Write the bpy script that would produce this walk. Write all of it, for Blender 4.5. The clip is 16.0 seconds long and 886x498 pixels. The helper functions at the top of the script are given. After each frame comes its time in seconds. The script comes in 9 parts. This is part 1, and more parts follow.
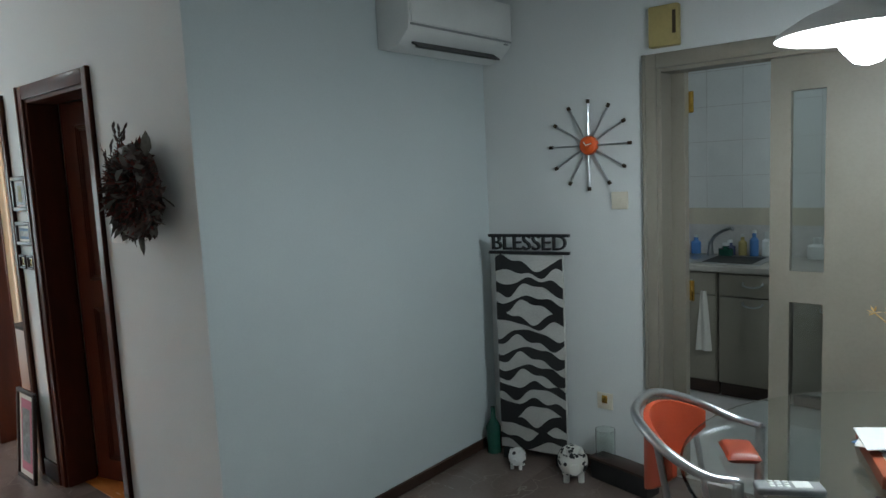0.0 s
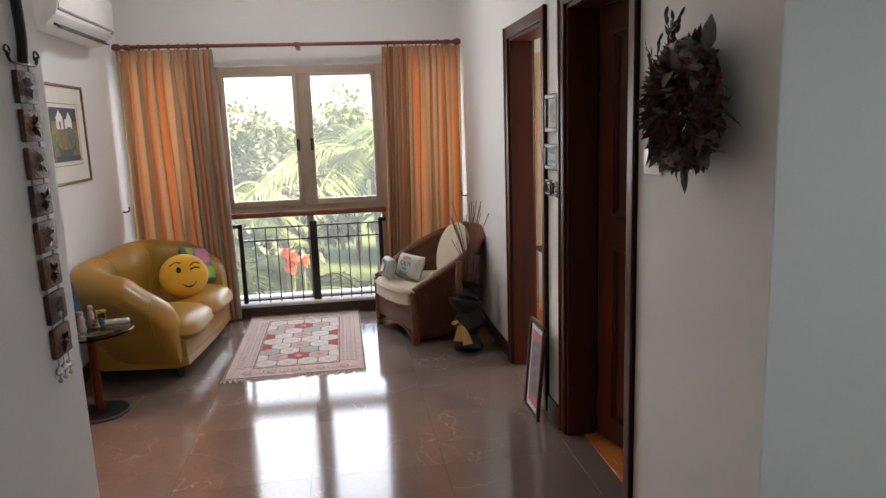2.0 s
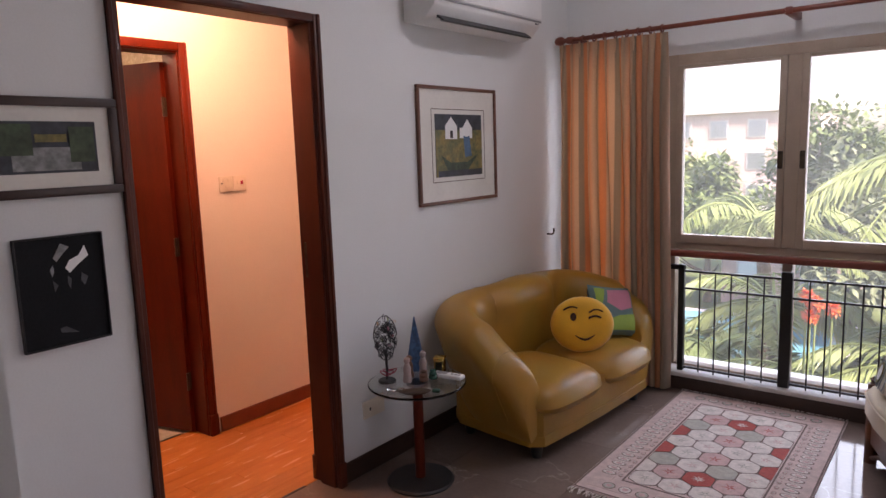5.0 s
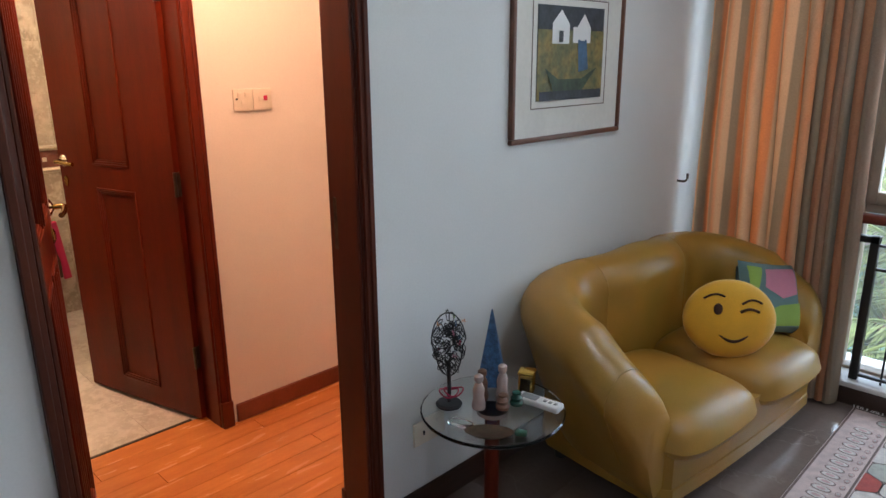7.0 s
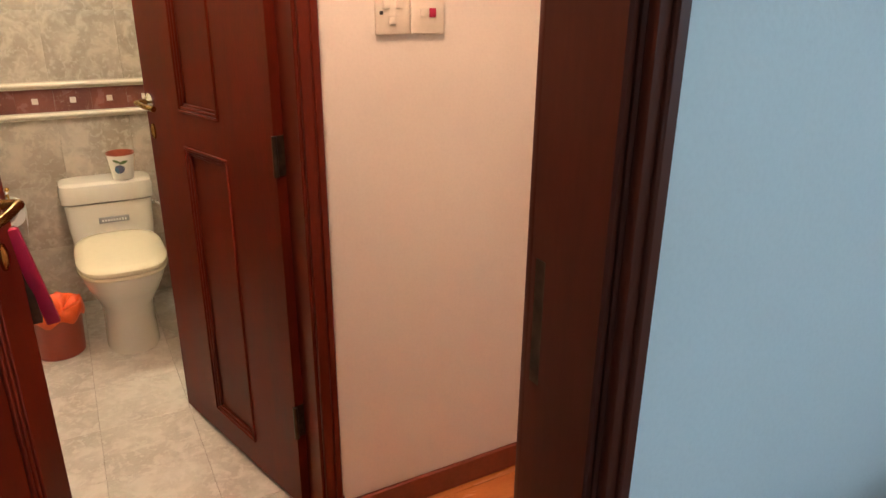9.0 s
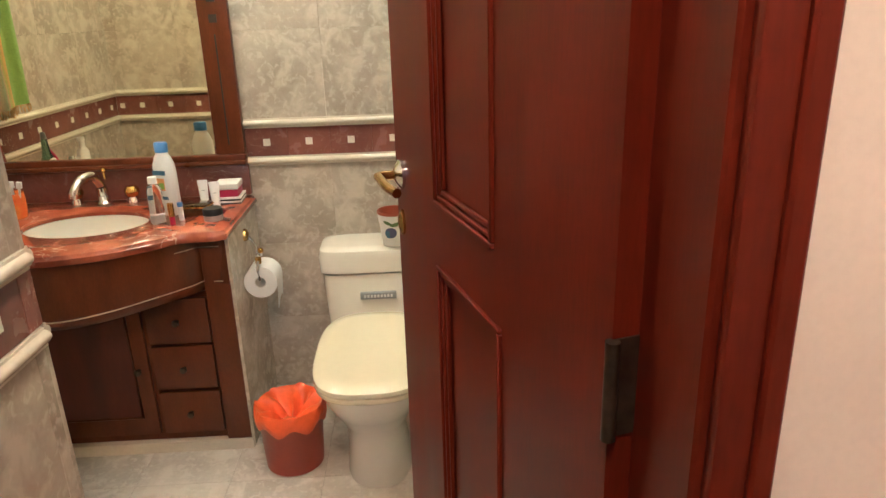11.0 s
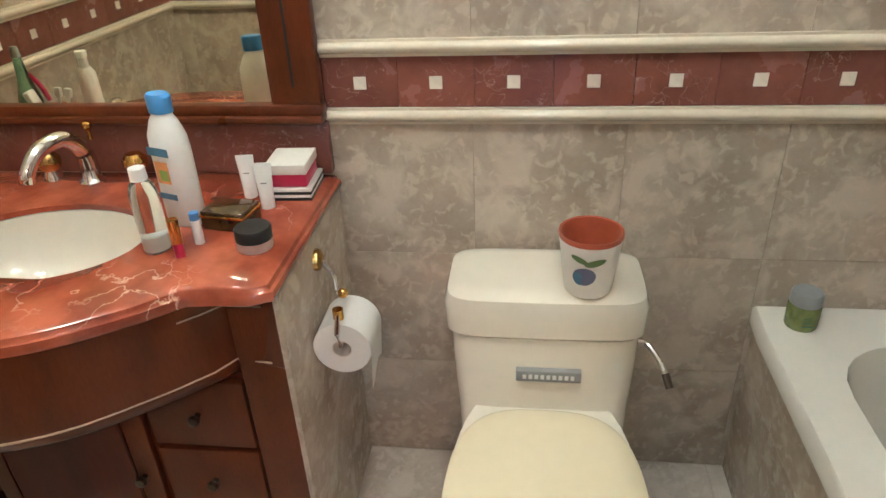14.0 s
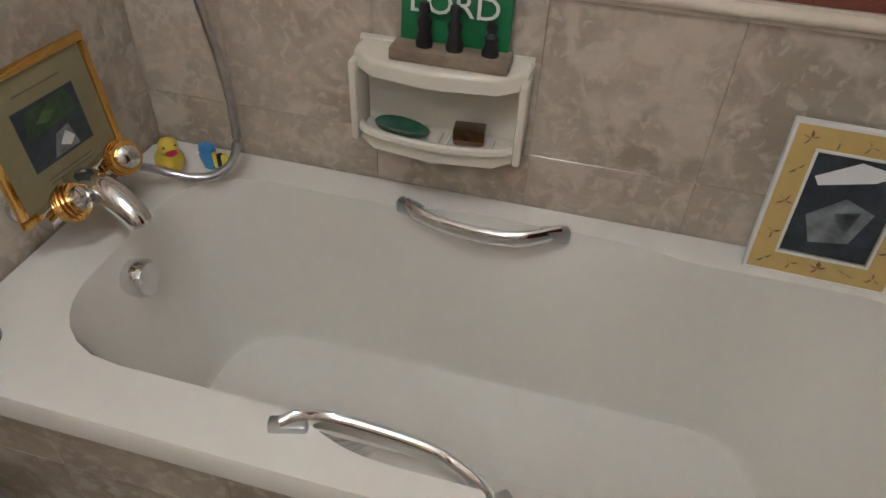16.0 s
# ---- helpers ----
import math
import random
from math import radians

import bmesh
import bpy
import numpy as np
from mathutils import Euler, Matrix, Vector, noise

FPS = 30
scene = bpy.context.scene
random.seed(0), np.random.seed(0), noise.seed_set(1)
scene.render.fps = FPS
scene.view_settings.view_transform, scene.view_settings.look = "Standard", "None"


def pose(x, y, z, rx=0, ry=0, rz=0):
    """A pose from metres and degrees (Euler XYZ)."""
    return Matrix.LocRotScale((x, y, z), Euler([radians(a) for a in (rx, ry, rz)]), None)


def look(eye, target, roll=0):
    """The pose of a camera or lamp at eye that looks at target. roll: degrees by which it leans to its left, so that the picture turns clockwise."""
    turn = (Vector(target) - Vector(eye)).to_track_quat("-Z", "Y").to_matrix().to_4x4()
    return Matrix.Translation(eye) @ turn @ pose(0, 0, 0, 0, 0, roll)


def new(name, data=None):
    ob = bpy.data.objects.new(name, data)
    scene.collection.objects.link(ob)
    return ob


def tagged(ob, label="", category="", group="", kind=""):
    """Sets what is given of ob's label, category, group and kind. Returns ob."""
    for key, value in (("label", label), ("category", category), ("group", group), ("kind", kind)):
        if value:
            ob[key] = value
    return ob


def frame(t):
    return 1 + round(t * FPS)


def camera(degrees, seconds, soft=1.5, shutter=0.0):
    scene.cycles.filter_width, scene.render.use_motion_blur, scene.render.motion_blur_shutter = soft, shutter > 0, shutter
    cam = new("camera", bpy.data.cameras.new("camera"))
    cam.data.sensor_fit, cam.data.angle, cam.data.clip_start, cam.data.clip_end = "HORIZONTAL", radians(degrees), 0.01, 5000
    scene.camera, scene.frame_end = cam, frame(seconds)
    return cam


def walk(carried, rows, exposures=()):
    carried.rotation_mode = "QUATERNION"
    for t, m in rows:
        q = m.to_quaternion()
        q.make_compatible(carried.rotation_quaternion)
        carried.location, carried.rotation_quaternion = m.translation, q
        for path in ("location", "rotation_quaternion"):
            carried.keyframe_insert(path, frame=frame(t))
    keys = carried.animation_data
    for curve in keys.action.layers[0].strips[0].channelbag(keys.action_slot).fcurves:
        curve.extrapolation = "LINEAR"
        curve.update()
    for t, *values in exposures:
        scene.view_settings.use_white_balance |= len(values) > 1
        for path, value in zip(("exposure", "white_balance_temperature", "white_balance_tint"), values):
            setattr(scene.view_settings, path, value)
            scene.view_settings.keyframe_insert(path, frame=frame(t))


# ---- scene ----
# ---- camera and walk ----
cam = camera(66.0, 16.0)
PATH = [
    (0, (-0.105, 0.09, 1.586), (1.409, 1.377, 1.357), -2.7),
    (0.3, (-0.029, 0.129, 1.571), (1.184, 1.703, 1.342), -3.9),
    (0.5, (0.012, 0.186, 1.564), (1.01, 1.901, 1.322), -4.4),
    (1, (0.082, 0.323, 1.561), (0.633, 2.223, 1.264), -3.1),
    (1.5, (0.116, 0.591, 1.521), (0.513, 2.522, 1.184), -1.9),
    (2, (0.191, 0.876, 1.526), (0.473, 2.824, 1.17), -2.0),
    (2.5, (0.306, 1.183, 1.532), (0.329, 3.15, 1.172), -1.8),
    (3, (0.398, 1.51, 1.538), (0.361, 3.484, 1.22), -1.5),
    (3.5, (0.529, 1.774, 1.541), (0.323, 3.74, 1.235), -2.7),
    (4, (0.64, 2.007, 1.533), (0.141, 3.921, 1.239), -1.9),
    (4.5, (0.688, 2.237, 1.528), (-0.149, 4.029, 1.237), -1.9),
    (4.6, (0.697, 2.285, 1.529), (-0.234, 4.03, 1.231), -2.5),
    (5, (0.742, 2.47, 1.539), (-0.481, 4.025, 1.246), -1.9),
    (5.2, (0.726, 2.546, 1.527), (-0.555, 4.052, 1.222), -1.1),
    (7.3, (-0.149, 3.391, 1.537), (-1.513, 4.727, 0.941), -0.7),
    (7.5, (-0.256, 3.464, 1.521), (-1.641, 4.762, 0.89), -1.1),
    (8, (-0.495, 3.688, 1.5), (-1.989, 4.839, 0.835), -1.5),
    (8.2, (-0.594, 3.765, 1.486), (-2.134, 4.844, 0.806), -1.3),
    (10.3, (-1.749, 4.219, 1.371), (-3.535, 4.81, 0.694), 0.9),
    (10.5, (-1.843, 4.197, 1.376), (-3.662, 4.665, 0.69), -0.2),
    (11, (-2.115, 4.281, 1.38), (-4.005, 4.355, 0.73), -1.8),
    (11.5, (-2.378, 4.284, 1.4), (-4.277, 4.081, 0.806), -1.2),
    (12, (-2.594, 4.272, 1.434), (-4.446, 3.746, 0.891), -1.4),
    (12.5, (-2.767, 4.201, 1.442), (-4.566, 3.538, 0.871), -0.2),
    (13, (-2.949, 4.089, 1.417), (-4.741, 3.539, 0.72), 0.6),
    (13.5, (-3.138, 4.075, 1.366), (-4.905, 3.646, 0.533), -2.0),
    (14, (-3.273, 4.088, 1.33), (-5.002, 3.849, 0.353), -2.7),
    (14.5, (-3.421, 4.026, 1.312), (-5.035, 4.484, 0.224), -2.0),
    (15, (-3.523, 4.068, 1.3), (-4.786, 5.085, 0.13), -1.1),
    (15.5, (-3.597, 4.15, 1.29), (-4.433, 5.459, 0.031), -0.7),
    (16, (-3.666, 4.169, 1.284), (-4.02, 5.634, -0.031), 2.4),
]
EXPOSURES = [(0.0, 1.92, 6500, 9), (0.5, 2.15, 7000, 22), (1.0, 2.1, 7500, 24), (2.5, 1.90, 7500, 25), (4.0, 1.60, 7300, 28), (5.0, 1.37, 7100, 36), (7.5, 1.72, 6000, 10), (8.0, 1.72, 5800, 8), (10.5, 1.60, 4700, -11), (11.5, 1.98, 4600, 2), (12.5, 1.87, 4650, 7), (14.0, 1.62, 4250, -6), (14.5, 1.44, 4250, -6), (16.0, 1.25, 4250, 3)]
walk(cam, [(t, look(eye, target, roll)) for t, eye, target, roll in PATH], EXPOSURES)

# ---- world and large lights ----
world = bpy.data.worlds.new("sky")
scene.world = world
world.use_nodes = True
wn, wl = world.node_tree.nodes, world.node_tree.links
sky = wn.new("ShaderNodeTexSky")
sky.sky_type, sky.sun_disc = "NISHITA", False
sky.sun_elevation, sky.sun_rotation = radians(50), radians(115)
sky.air_density, sky.dust_density, sky.ozone_density = 1.0, 1.5, 1.0
wl.new(sky.outputs[0], wn["Background"].inputs[0])
wn["Background"].inputs[1].default_value = 0.15


def lamp(name, kind, at, power, colour, size=0.1, size_y=None, toward=None):
    data = bpy.data.lights.new(name, kind)
    data.energy, data.color = power, colour
    if kind == "AREA":
        data.size = size
        if size_y:
            data.shape, data.size_y = "RECTANGLE", size_y
    elif kind in ("POINT", "SPOT"):
        data.shadow_soft_size = size
    ob = new(name, data)
    ob.matrix_world = look(at, toward) if toward else pose(*at)
    return ob


sun = lamp("sun", "SUN", (0, 0, 30), 5.0, (1.0, 0.93, 0.84), toward=(-0.75, 0.35, 29.0))
sun.data.angle = radians(12)
lamp("window_daylight", "AREA", (-0.1, 7.30, 1.50), 30, (0.74, 0.89, 1.0), 2.2, 2.1, toward=(-0.1, 5.2, 0.2))
lamp("pendant_bulb", "POINT", (1.9, 0.39, 1.86), 6.0, (0.78, 0.92, 1.0), 0.16)
lamp("living_bulb", "POINT", (-0.1, 5.3, 2.70), 2.1, (0.75, 0.90, 1.0), 0.08)
lamp("hall_bulb", "POINT", (-1.98, 4.22, 2.42), 17.5, (1.0, 0.53, 0.31), 0.06)
lamp("bath_bulb", "POINT", (-3.80, 4.15, 2.38), 13.6, (1.0, 0.72, 0.46), 0.05)
lamp("bath_bulb_vanity", "POINT", (-3.95, 3.2, 2.38), 9.6, (1.0, 0.72, 0.46), 0.05)
# added area lamp that brightens the kitchen, without a fixture
lamp("kitchen_bulb", "AREA", (3.9, 1.0, 2.6), 1.6, (0.75, 0.92, 1.0), 0.6, 0.6, toward=(3.9, 1.0, 0))
# added area lamp in mid-room, brightens the bedroom behind its door
lamp("bedroom_daylight", "AREA", (3.2, 5.6, 1.5), 6.4, (0.95, 0.98, 1.0), 1.0, 1.2, toward=(1.4, 4.7, 1.0))


# ---- materials ----
def mat(name, colour, rough=0.5, metal=0.0, vary=0.12, scale=6.0, bump=0.05, fine=60.0, second=None, stretch=(1, 1, 1), coat=0.0,
        transmission=0.0, contrast=(0.35, 0.65), detail=5.0, sheen=0.0, random_each=0.0, subsurface=0.0):
    """A procedural surface: two scales of colour variation, fine relief and gloss variation."""
    m = bpy.data.materials.new(name)
    m.use_nodes = True
    n, l = m.node_tree.nodes, m.node_tree.links
    p = n["Principled BSDF"]
    tc, mp = n.new("ShaderNodeTexCoord"), n.new("ShaderNodeMapping")
    mp.inputs["Scale"].default_value = stretch
    l.new(tc.outputs["Object"], mp.inputs[0])
    big, small = n.new("ShaderNodeTexNoise"), n.new("ShaderNodeTexNoise")
    big.inputs["Scale"].default_value, big.inputs["Detail"].default_value = scale, detail
    small.inputs["Scale"].default_value, small.inputs["Detail"].default_value = fine, 3.0
    l.new(mp.outputs[0], big.inputs[0])
    l.new(mp.outputs[0], small.inputs[0])
    ramp = n.new("ShaderNodeValToRGB")
    c = Vector(colour)
    c2 = Vector(second) if second else c * (1 - vary)
    ramp.color_ramp.elements[0].position, ramp.color_ramp.elements[1].position = contrast
    ramp.color_ramp.elements[0].color, ramp.color_ramp.elements[1].color = (*c2, 1), (*c, 1)
    l.new(big.outputs["Fac"], ramp.inputs[0])
    mix = n.new("ShaderNodeMix")
    mix.data_type, mix.blend_type = "RGBA", "MULTIPLY"
    mix.inputs["Factor"].default_value = min(1.0, vary * 1.5)
    l.new(ramp.outputs[0], mix.inputs["A"])
    ramp2 = n.new("ShaderNodeValToRGB")
    ramp2.color_ramp.elements[0].color, ramp2.color_ramp.elements[1].color = (0.55, 0.55, 0.55, 1), (1, 1, 1, 1)
    ramp2.color_ramp.elements[0].position, ramp2.color_ramp.elements[1].position = 0.3, 0.6
    l.new(small.outputs["Fac"], ramp2.inputs[0])
    l.new(ramp2.outputs[0], mix.inputs["B"])
    out = mix.outputs["Result"]
    if random_each:
        info, hsv, mr = n.new("ShaderNodeObjectInfo"), n.new("ShaderNodeHueSaturation"), n.new("ShaderNodeMapRange")
        mr.inputs["To Min"].default_value, mr.inputs["To Max"].default_value = 1 - random_each, 1 + random_each
        l.new(info.outputs["Random"], mr.inputs["Value"])
        l.new(mr.outputs[0], hsv.inputs["Value"])
        l.new(out, hsv.inputs["Color"])
        out = hsv.outputs[0]
        add, mul = n.new("ShaderNodeVectorMath"), n.new("ShaderNodeVectorMath")
        mul.operation = "SCALE"
        mul.inputs[0].default_value = (31.0, 17.0, 23.0)
        l.new(info.outputs["Random"], mul.inputs["Scale"])
        l.new(tc.outputs["Object"], add.inputs[0])
        l.new(mul.outputs[0], add.inputs[1])
        l.new(add.outputs[0], mp.inputs[0])
    l.new(out, p.inputs["Base Color"])
    p.inputs["Metallic"].default_value = metal
    rr = n.new("ShaderNodeMapRange")
    rr.inputs["To Min"].default_value, rr.inputs["To Max"].default_value = max(0.02, rough * 0.8), min(1.0, rough * 1.2)
    l.new(big.outputs["Fac"], rr.inputs["Value"])
    l.new(rr.outputs[0], p.inputs["Roughness"])
    p.inputs["Coat Weight"].default_value = coat
    p.inputs["Coat Roughness"].default_value = 0.08
    p.inputs["Transmission Weight"].default_value = transmission
    p.inputs["Sheen Weight"].default_value = sheen
    p.inputs["Subsurface Weight"].default_value = subsurface
    if bump:
        bn = n.new("ShaderNodeBump")
        bn.inputs["Strength"].default_value, bn.inputs["Distance"].default_value = bump, 0.01
        l.new(small.outputs["Fac"], bn.inputs["Height"])
        l.new(bn.outputs[0], p.inputs["Normal"])
    return m


def marble(name, base, dark, vein, rough=0.25, scale=2.2, vein_width=0.02, random_each=0.06, blotch=0.5, coat=0.2, warp=0.5):
    """Polished stone: soft blotches of two tones, thin pale veins."""
    m = mat(name, base, rough, 0, 0.12, scale * 2.2, 0.01, 55, second=dark, contrast=(0.5 - blotch * 0.3, 0.5 + blotch * 0.3), coat=coat, detail=9, random_each=random_each)
    n, l = m.node_tree.nodes, m.node_tree.links
    p = n["Principled BSDF"]
    mp = next(x for x in n if x.type == "MAPPING")
    wv = n.new("ShaderNodeTexVoronoi")
    wv.feature = "DISTANCE_TO_EDGE"
    wv.inputs["Scale"].default_value = scale * 2.0
    ns = n.new("ShaderNodeTexNoise")
    ns.inputs["Scale"].default_value, ns.inputs["Detail"].default_value = scale * 2.5, 6
    mx = n.new("ShaderNodeMix")
    mx.data_type, mx.blend_type = "RGBA", "LINEAR_LIGHT"
    mx.inputs["Factor"].default_value = warp * 0.5
    l.new(mp.outputs[0], ns.inputs[0])
    l.new(mp.outputs[0], mx.inputs["A"])
    l.new(ns.outputs["Color"], mx.inputs["B"])
    l.new(mx.outputs["Result"], wv.inputs["Vector"])
    rp = n.new("ShaderNodeValToRGB")
    rp.color_ramp.elements[0].color, rp.color_ramp.elements[1].color = (1, 1, 1, 1), (0, 0, 0, 1)
    rp.color_ramp.elements[1].position = vein_width
    l.new(wv.outputs["Distance"], rp.inputs[0])
    gate = n.new("ShaderNodeTexNoise")
    gate.inputs["Scale"].default_value = scale * 1.3
    l.new(mp.outputs[0], gate.inputs[0])
    gr = n.new("ShaderNodeValToRGB")
    gr.color_ramp.elements[0].position, gr.color_ramp.elements[1].position = 0.45, 0.62
    l.new(gate.outputs["Fac"], gr.inputs[0])
    mm = n.new("ShaderNodeMath")
    mm.operation = "MULTIPLY"
    l.new(rp.outputs[0], mm.inputs[0])
    l.new(gr.outputs[0], mm.inputs[1])
    fin = n.new("ShaderNodeMix")
    fin.data_type = "RGBA"
    fin.inputs["B"].default_value = (*vein, 1)
    l.new(mm.outputs[0], fin.inputs["Factor"])
    src = p.inputs["Base Color"].links[0].from_socket
    l.new(src, fin.inputs["A"])
    l.new(fin.outputs["Result"], p.inputs["Base Color"])
    return m


def mottled(name, base, dark, pale, rough):
    """Polished crinoid marble: cloudy darker patches with clotted pale flecks, different on each tile."""
    m = mat(name, base, rough, 0, 0.10, 4.5, 0.004, 90, second=dark, contrast=(0.36, 0.60), coat=0.15, detail=6, random_each=0.03)
    n, l = m.node_tree.nodes, m.node_tree.links
    p = n["Principled BSDF"]
    mp = next(x for x in n if x.type == "MAPPING")
    src = p.inputs["Base Color"].links[0].from_socket
    for scale, lo, hi, amount in ((13.0, 0.48, 0.64, 0.7), (42.0, 0.53, 0.64, 0.6)):
        ns, rp, fac, mx = n.new("ShaderNodeTexNoise"), n.new("ShaderNodeValToRGB"), n.new("ShaderNodeMath"), n.new("ShaderNodeMix")
        ns.inputs["Scale"].default_value, ns.inputs["Detail"].default_value, ns.inputs["Distortion"].default_value = scale, 3.0, 0.6
        l.new(mp.outputs[0], ns.inputs[0])
        rp.color_ramp.elements[0].position, rp.color_ramp.elements[1].position = lo, hi
        l.new(ns.outputs["Fac"], rp.inputs[0])
        fac.operation = "MULTIPLY"
        fac.inputs[1].default_value = amount
        l.new(rp.outputs[0], fac.inputs[0])
        mx.data_type = "RGBA"
        l.new(fac.outputs[0], mx.inputs["Factor"])
        l.new(src, mx.inputs["A"])
        mx.inputs["B"].default_value = (*pale, 1)
        src = mx.outputs["Result"]
    l.new(src, p.inputs["Base Color"])
    return m


def glow(name, colour, strength):
    m = bpy.data.materials.new(name)
    m.use_nodes = True
    p = m.node_tree.nodes["Principled BSDF"]
    p.inputs["Base Color"].default_value = (*colour, 1)
    p.inputs["Emission Color"].default_value = (*colour, 1)
    p.inputs["Emission Strength"].default_value = strength
    return m


def glass(name, colour=(1, 1, 1), rough=0.0, ior=1.45):
    m = bpy.data.materials.new(name)
    m.use_nodes = True
    p = m.node_tree.nodes["Principled BSDF"]
    p.inputs["Base Color"].default_value = (*colour, 1)
    p.inputs["Roughness"].default_value, p.inputs["IOR"].default_value = rough, ior
    p.inputs["Transmission Weight"].default_value = 1.0
    return m


def pane_glass(name, tint=(0.97, 0.99, 0.98)):
    """Thin window glass: clear, with a Fresnel gloss and a pale veil that imitates haze."""
    m = bpy.data.materials.new(name)
    m.use_nodes = True
    n, l = m.node_tree.nodes, m.node_tree.links
    n.remove(n["Principled BSDF"])
    t, g, f, x = n.new("ShaderNodeBsdfTransparent"), n.new("ShaderNodeBsdfGlossy"), n.new("ShaderNodeFresnel"), n.new("ShaderNodeMixShader")
    t.inputs[0].default_value = (*tint, 1)
    g.inputs["Roughness"].default_value = 0.02
    f.inputs[0].default_value = 1.45
    l.new(f.outputs[0], x.inputs[0])
    l.new(t.outputs[0], x.inputs[1])
    l.new(g.outputs[0], x.inputs[2])
    # translucent white mixed in as haze over the bright view outside
    veil, film = n.new("ShaderNodeBsdfTranslucent"), n.new("ShaderNodeMixShader")
    veil.inputs[0].default_value = (0.9, 0.9, 0.88, 1)
    film.inputs[0].default_value = 0.03
    l.new(x.outputs[0], film.inputs[1])
    l.new(veil.outputs[0], film.inputs[2])
    l.new(film.outputs[0], n["Material Output"].inputs[0])
    return m


M = {}
M["wall"] = mat("white_wall_paint", (0.74, 0.76, 0.75), 0.75, 0, 0.05, 1.2, 0.03, 140)
M["wall_cool"] = mat("pale_grey_wall_paint", (0.61, 0.67, 0.675), 0.75, 0, 0.05, 1.2, 0.03, 140)
M["wall_cream"] = mat("cream_wall_paint", (0.80, 0.74, 0.66), 0.7, 0, 0.05, 1.2, 0.03, 140)
M["ceiling"] = mat("ceiling_paint", (0.80, 0.80, 0.79), 0.85, 0, 0.04, 1.0, 0.02, 120)
M["floor_tile"] = marble("polished_brown_floor_stone", (0.205, 0.155, 0.134), (0.155, 0.115, 0.098), (0.31, 0.255, 0.22), 0.11, 1.2, 0.008, 0.05, 0.8, 0.35)
M["grout"] = mat("dark_grout", (0.10, 0.08, 0.07), 0.8)
M["skirting"] = mat("dark_brown_skirting_wood", (0.050, 0.024, 0.016), 0.35, 0, 0.3, 8, 0.05, 90, stretch=(1, 1, 6))
M["dark_wood"] = mat("dark_red_brown_door_wood", (0.095, 0.022, 0.010), 0.45, 0, 0.12, 5, 0.004, 70, second=(0.065, 0.017, 0.009), stretch=(2.2, 2.2, 0.35), coat=0.08)
M["dark_wood"].node_tree.nodes["Principled BSDF"].inputs["Specular IOR Level"].default_value = 0.2
M["red_wood"] = mat("varnished_red_mahogany", (0.130, 0.0150, 0.0040), 0.42, 0, 0.18, 5, 0.006, 80, second=(0.094, 0.0105, 0.0030), stretch=(2.6, 2.6, 0.4), coat=0.05)
M["red_wood"].node_tree.nodes["Principled BSDF"].inputs["Specular IOR Level"].default_value = 0.17
M["vanity_wood"] = mat("varnished_brown_vanity_wood", (0.122, 0.032, 0.0080), 0.3, 0, 0.2, 5, 0.01, 80, second=(0.085, 0.022, 0.0055), stretch=(3, 3, 0.8), coat=0.06)
M["vanity_wood"].node_tree.nodes["Principled BSDF"].inputs["Specular IOR Level"].default_value = 0.25
M["rod_wood"] = mat("red_brown_rod_wood", (0.22, 0.05, 0.025), 0.3, 0, 0.2, 10, 0.02, 70, coat=0.2)
M["frame_beige"] = mat("beige_window_frame", (0.42, 0.33, 0.25), 0.45, 0, 0.1, 8, 0.03, 100)
M["sill_red"] = mat("red_brown_window_ledge", (0.24, 0.055, 0.035), 0.3, 0, 0.2, 8, 0.03, 80)
M["black_iron"] = mat("black_painted_iron", (0.018, 0.016, 0.015), 0.45, 0.3, 0.2, 20, 0.05, 120)
M["white_stone"] = mat("pale_sill_stone", (0.68, 0.65, 0.62), 0.4, 0, 0.15, 8, 0.03, 80)
M["pane"] = pane_glass("window_glass")
M["white_plastic"] = mat("white_plastic", (0.78, 0.79, 0.77), 0.35, 0, 0.05, 6, 0.01, 100)
M["cream_plastic"] = mat("cream_plastic", (0.76, 0.70, 0.58), 0.4, 0, 0.06, 6, 0.01, 100)
M["dark_slot"] = mat("dark_vent_plastic", (0.03, 0.03, 0.032), 0.5)
M["grey_plastic"] = mat("grey_plastic", (0.30, 0.31, 0.31), 0.45)
M["chrome"] = mat("chrome", (0.80, 0.80, 0.80), 0.08, 1.0, 0.05, 20, 0.0)
M["steel"] = mat("brushed_steel", (0.55, 0.56, 0.57), 0.3, 1.0, 0.1, 30, 0.03)
M["brass"] = mat("worn_brass", (0.55, 0.36, 0.10), 0.22, 1.0, 0.2, 30, 0.02)
M["gold"] = mat("polished_gold", (0.80, 0.50, 0.11), 0.14, 1.0, 0.1, 30, 0.0)
M["bronze"] = mat("dark_bronze", (0.10, 0.075, 0.05), 0.4, 0.8, 0.3, 30, 0.05)
M["black"] = mat("matt_black", (0.015, 0.015, 0.016), 0.5, 0, 0.2)
M["white"] = mat("plain_white", (0.80, 0.80, 0.78), 0.45, 0, 0.04)
M["paper"] = mat("off_white_paper", (0.74, 0.72, 0.66), 0.8, 0, 0.06)
M["clear_glass"] = glass("clear_glass", (0.93, 0.98, 0.96))
M["ceramic"] = mat("glossy_cream_ceramic", (0.73, 0.69, 0.585), 0.12, 0, 0.03, 2, 0.0, 40, coat=0.5)
M["seat_cream"] = mat("pale_yellow_toilet_seat", (0.78, 0.71, 0.50), 0.16, 0, 0.03, 2, 0.0, 40, coat=0.4)
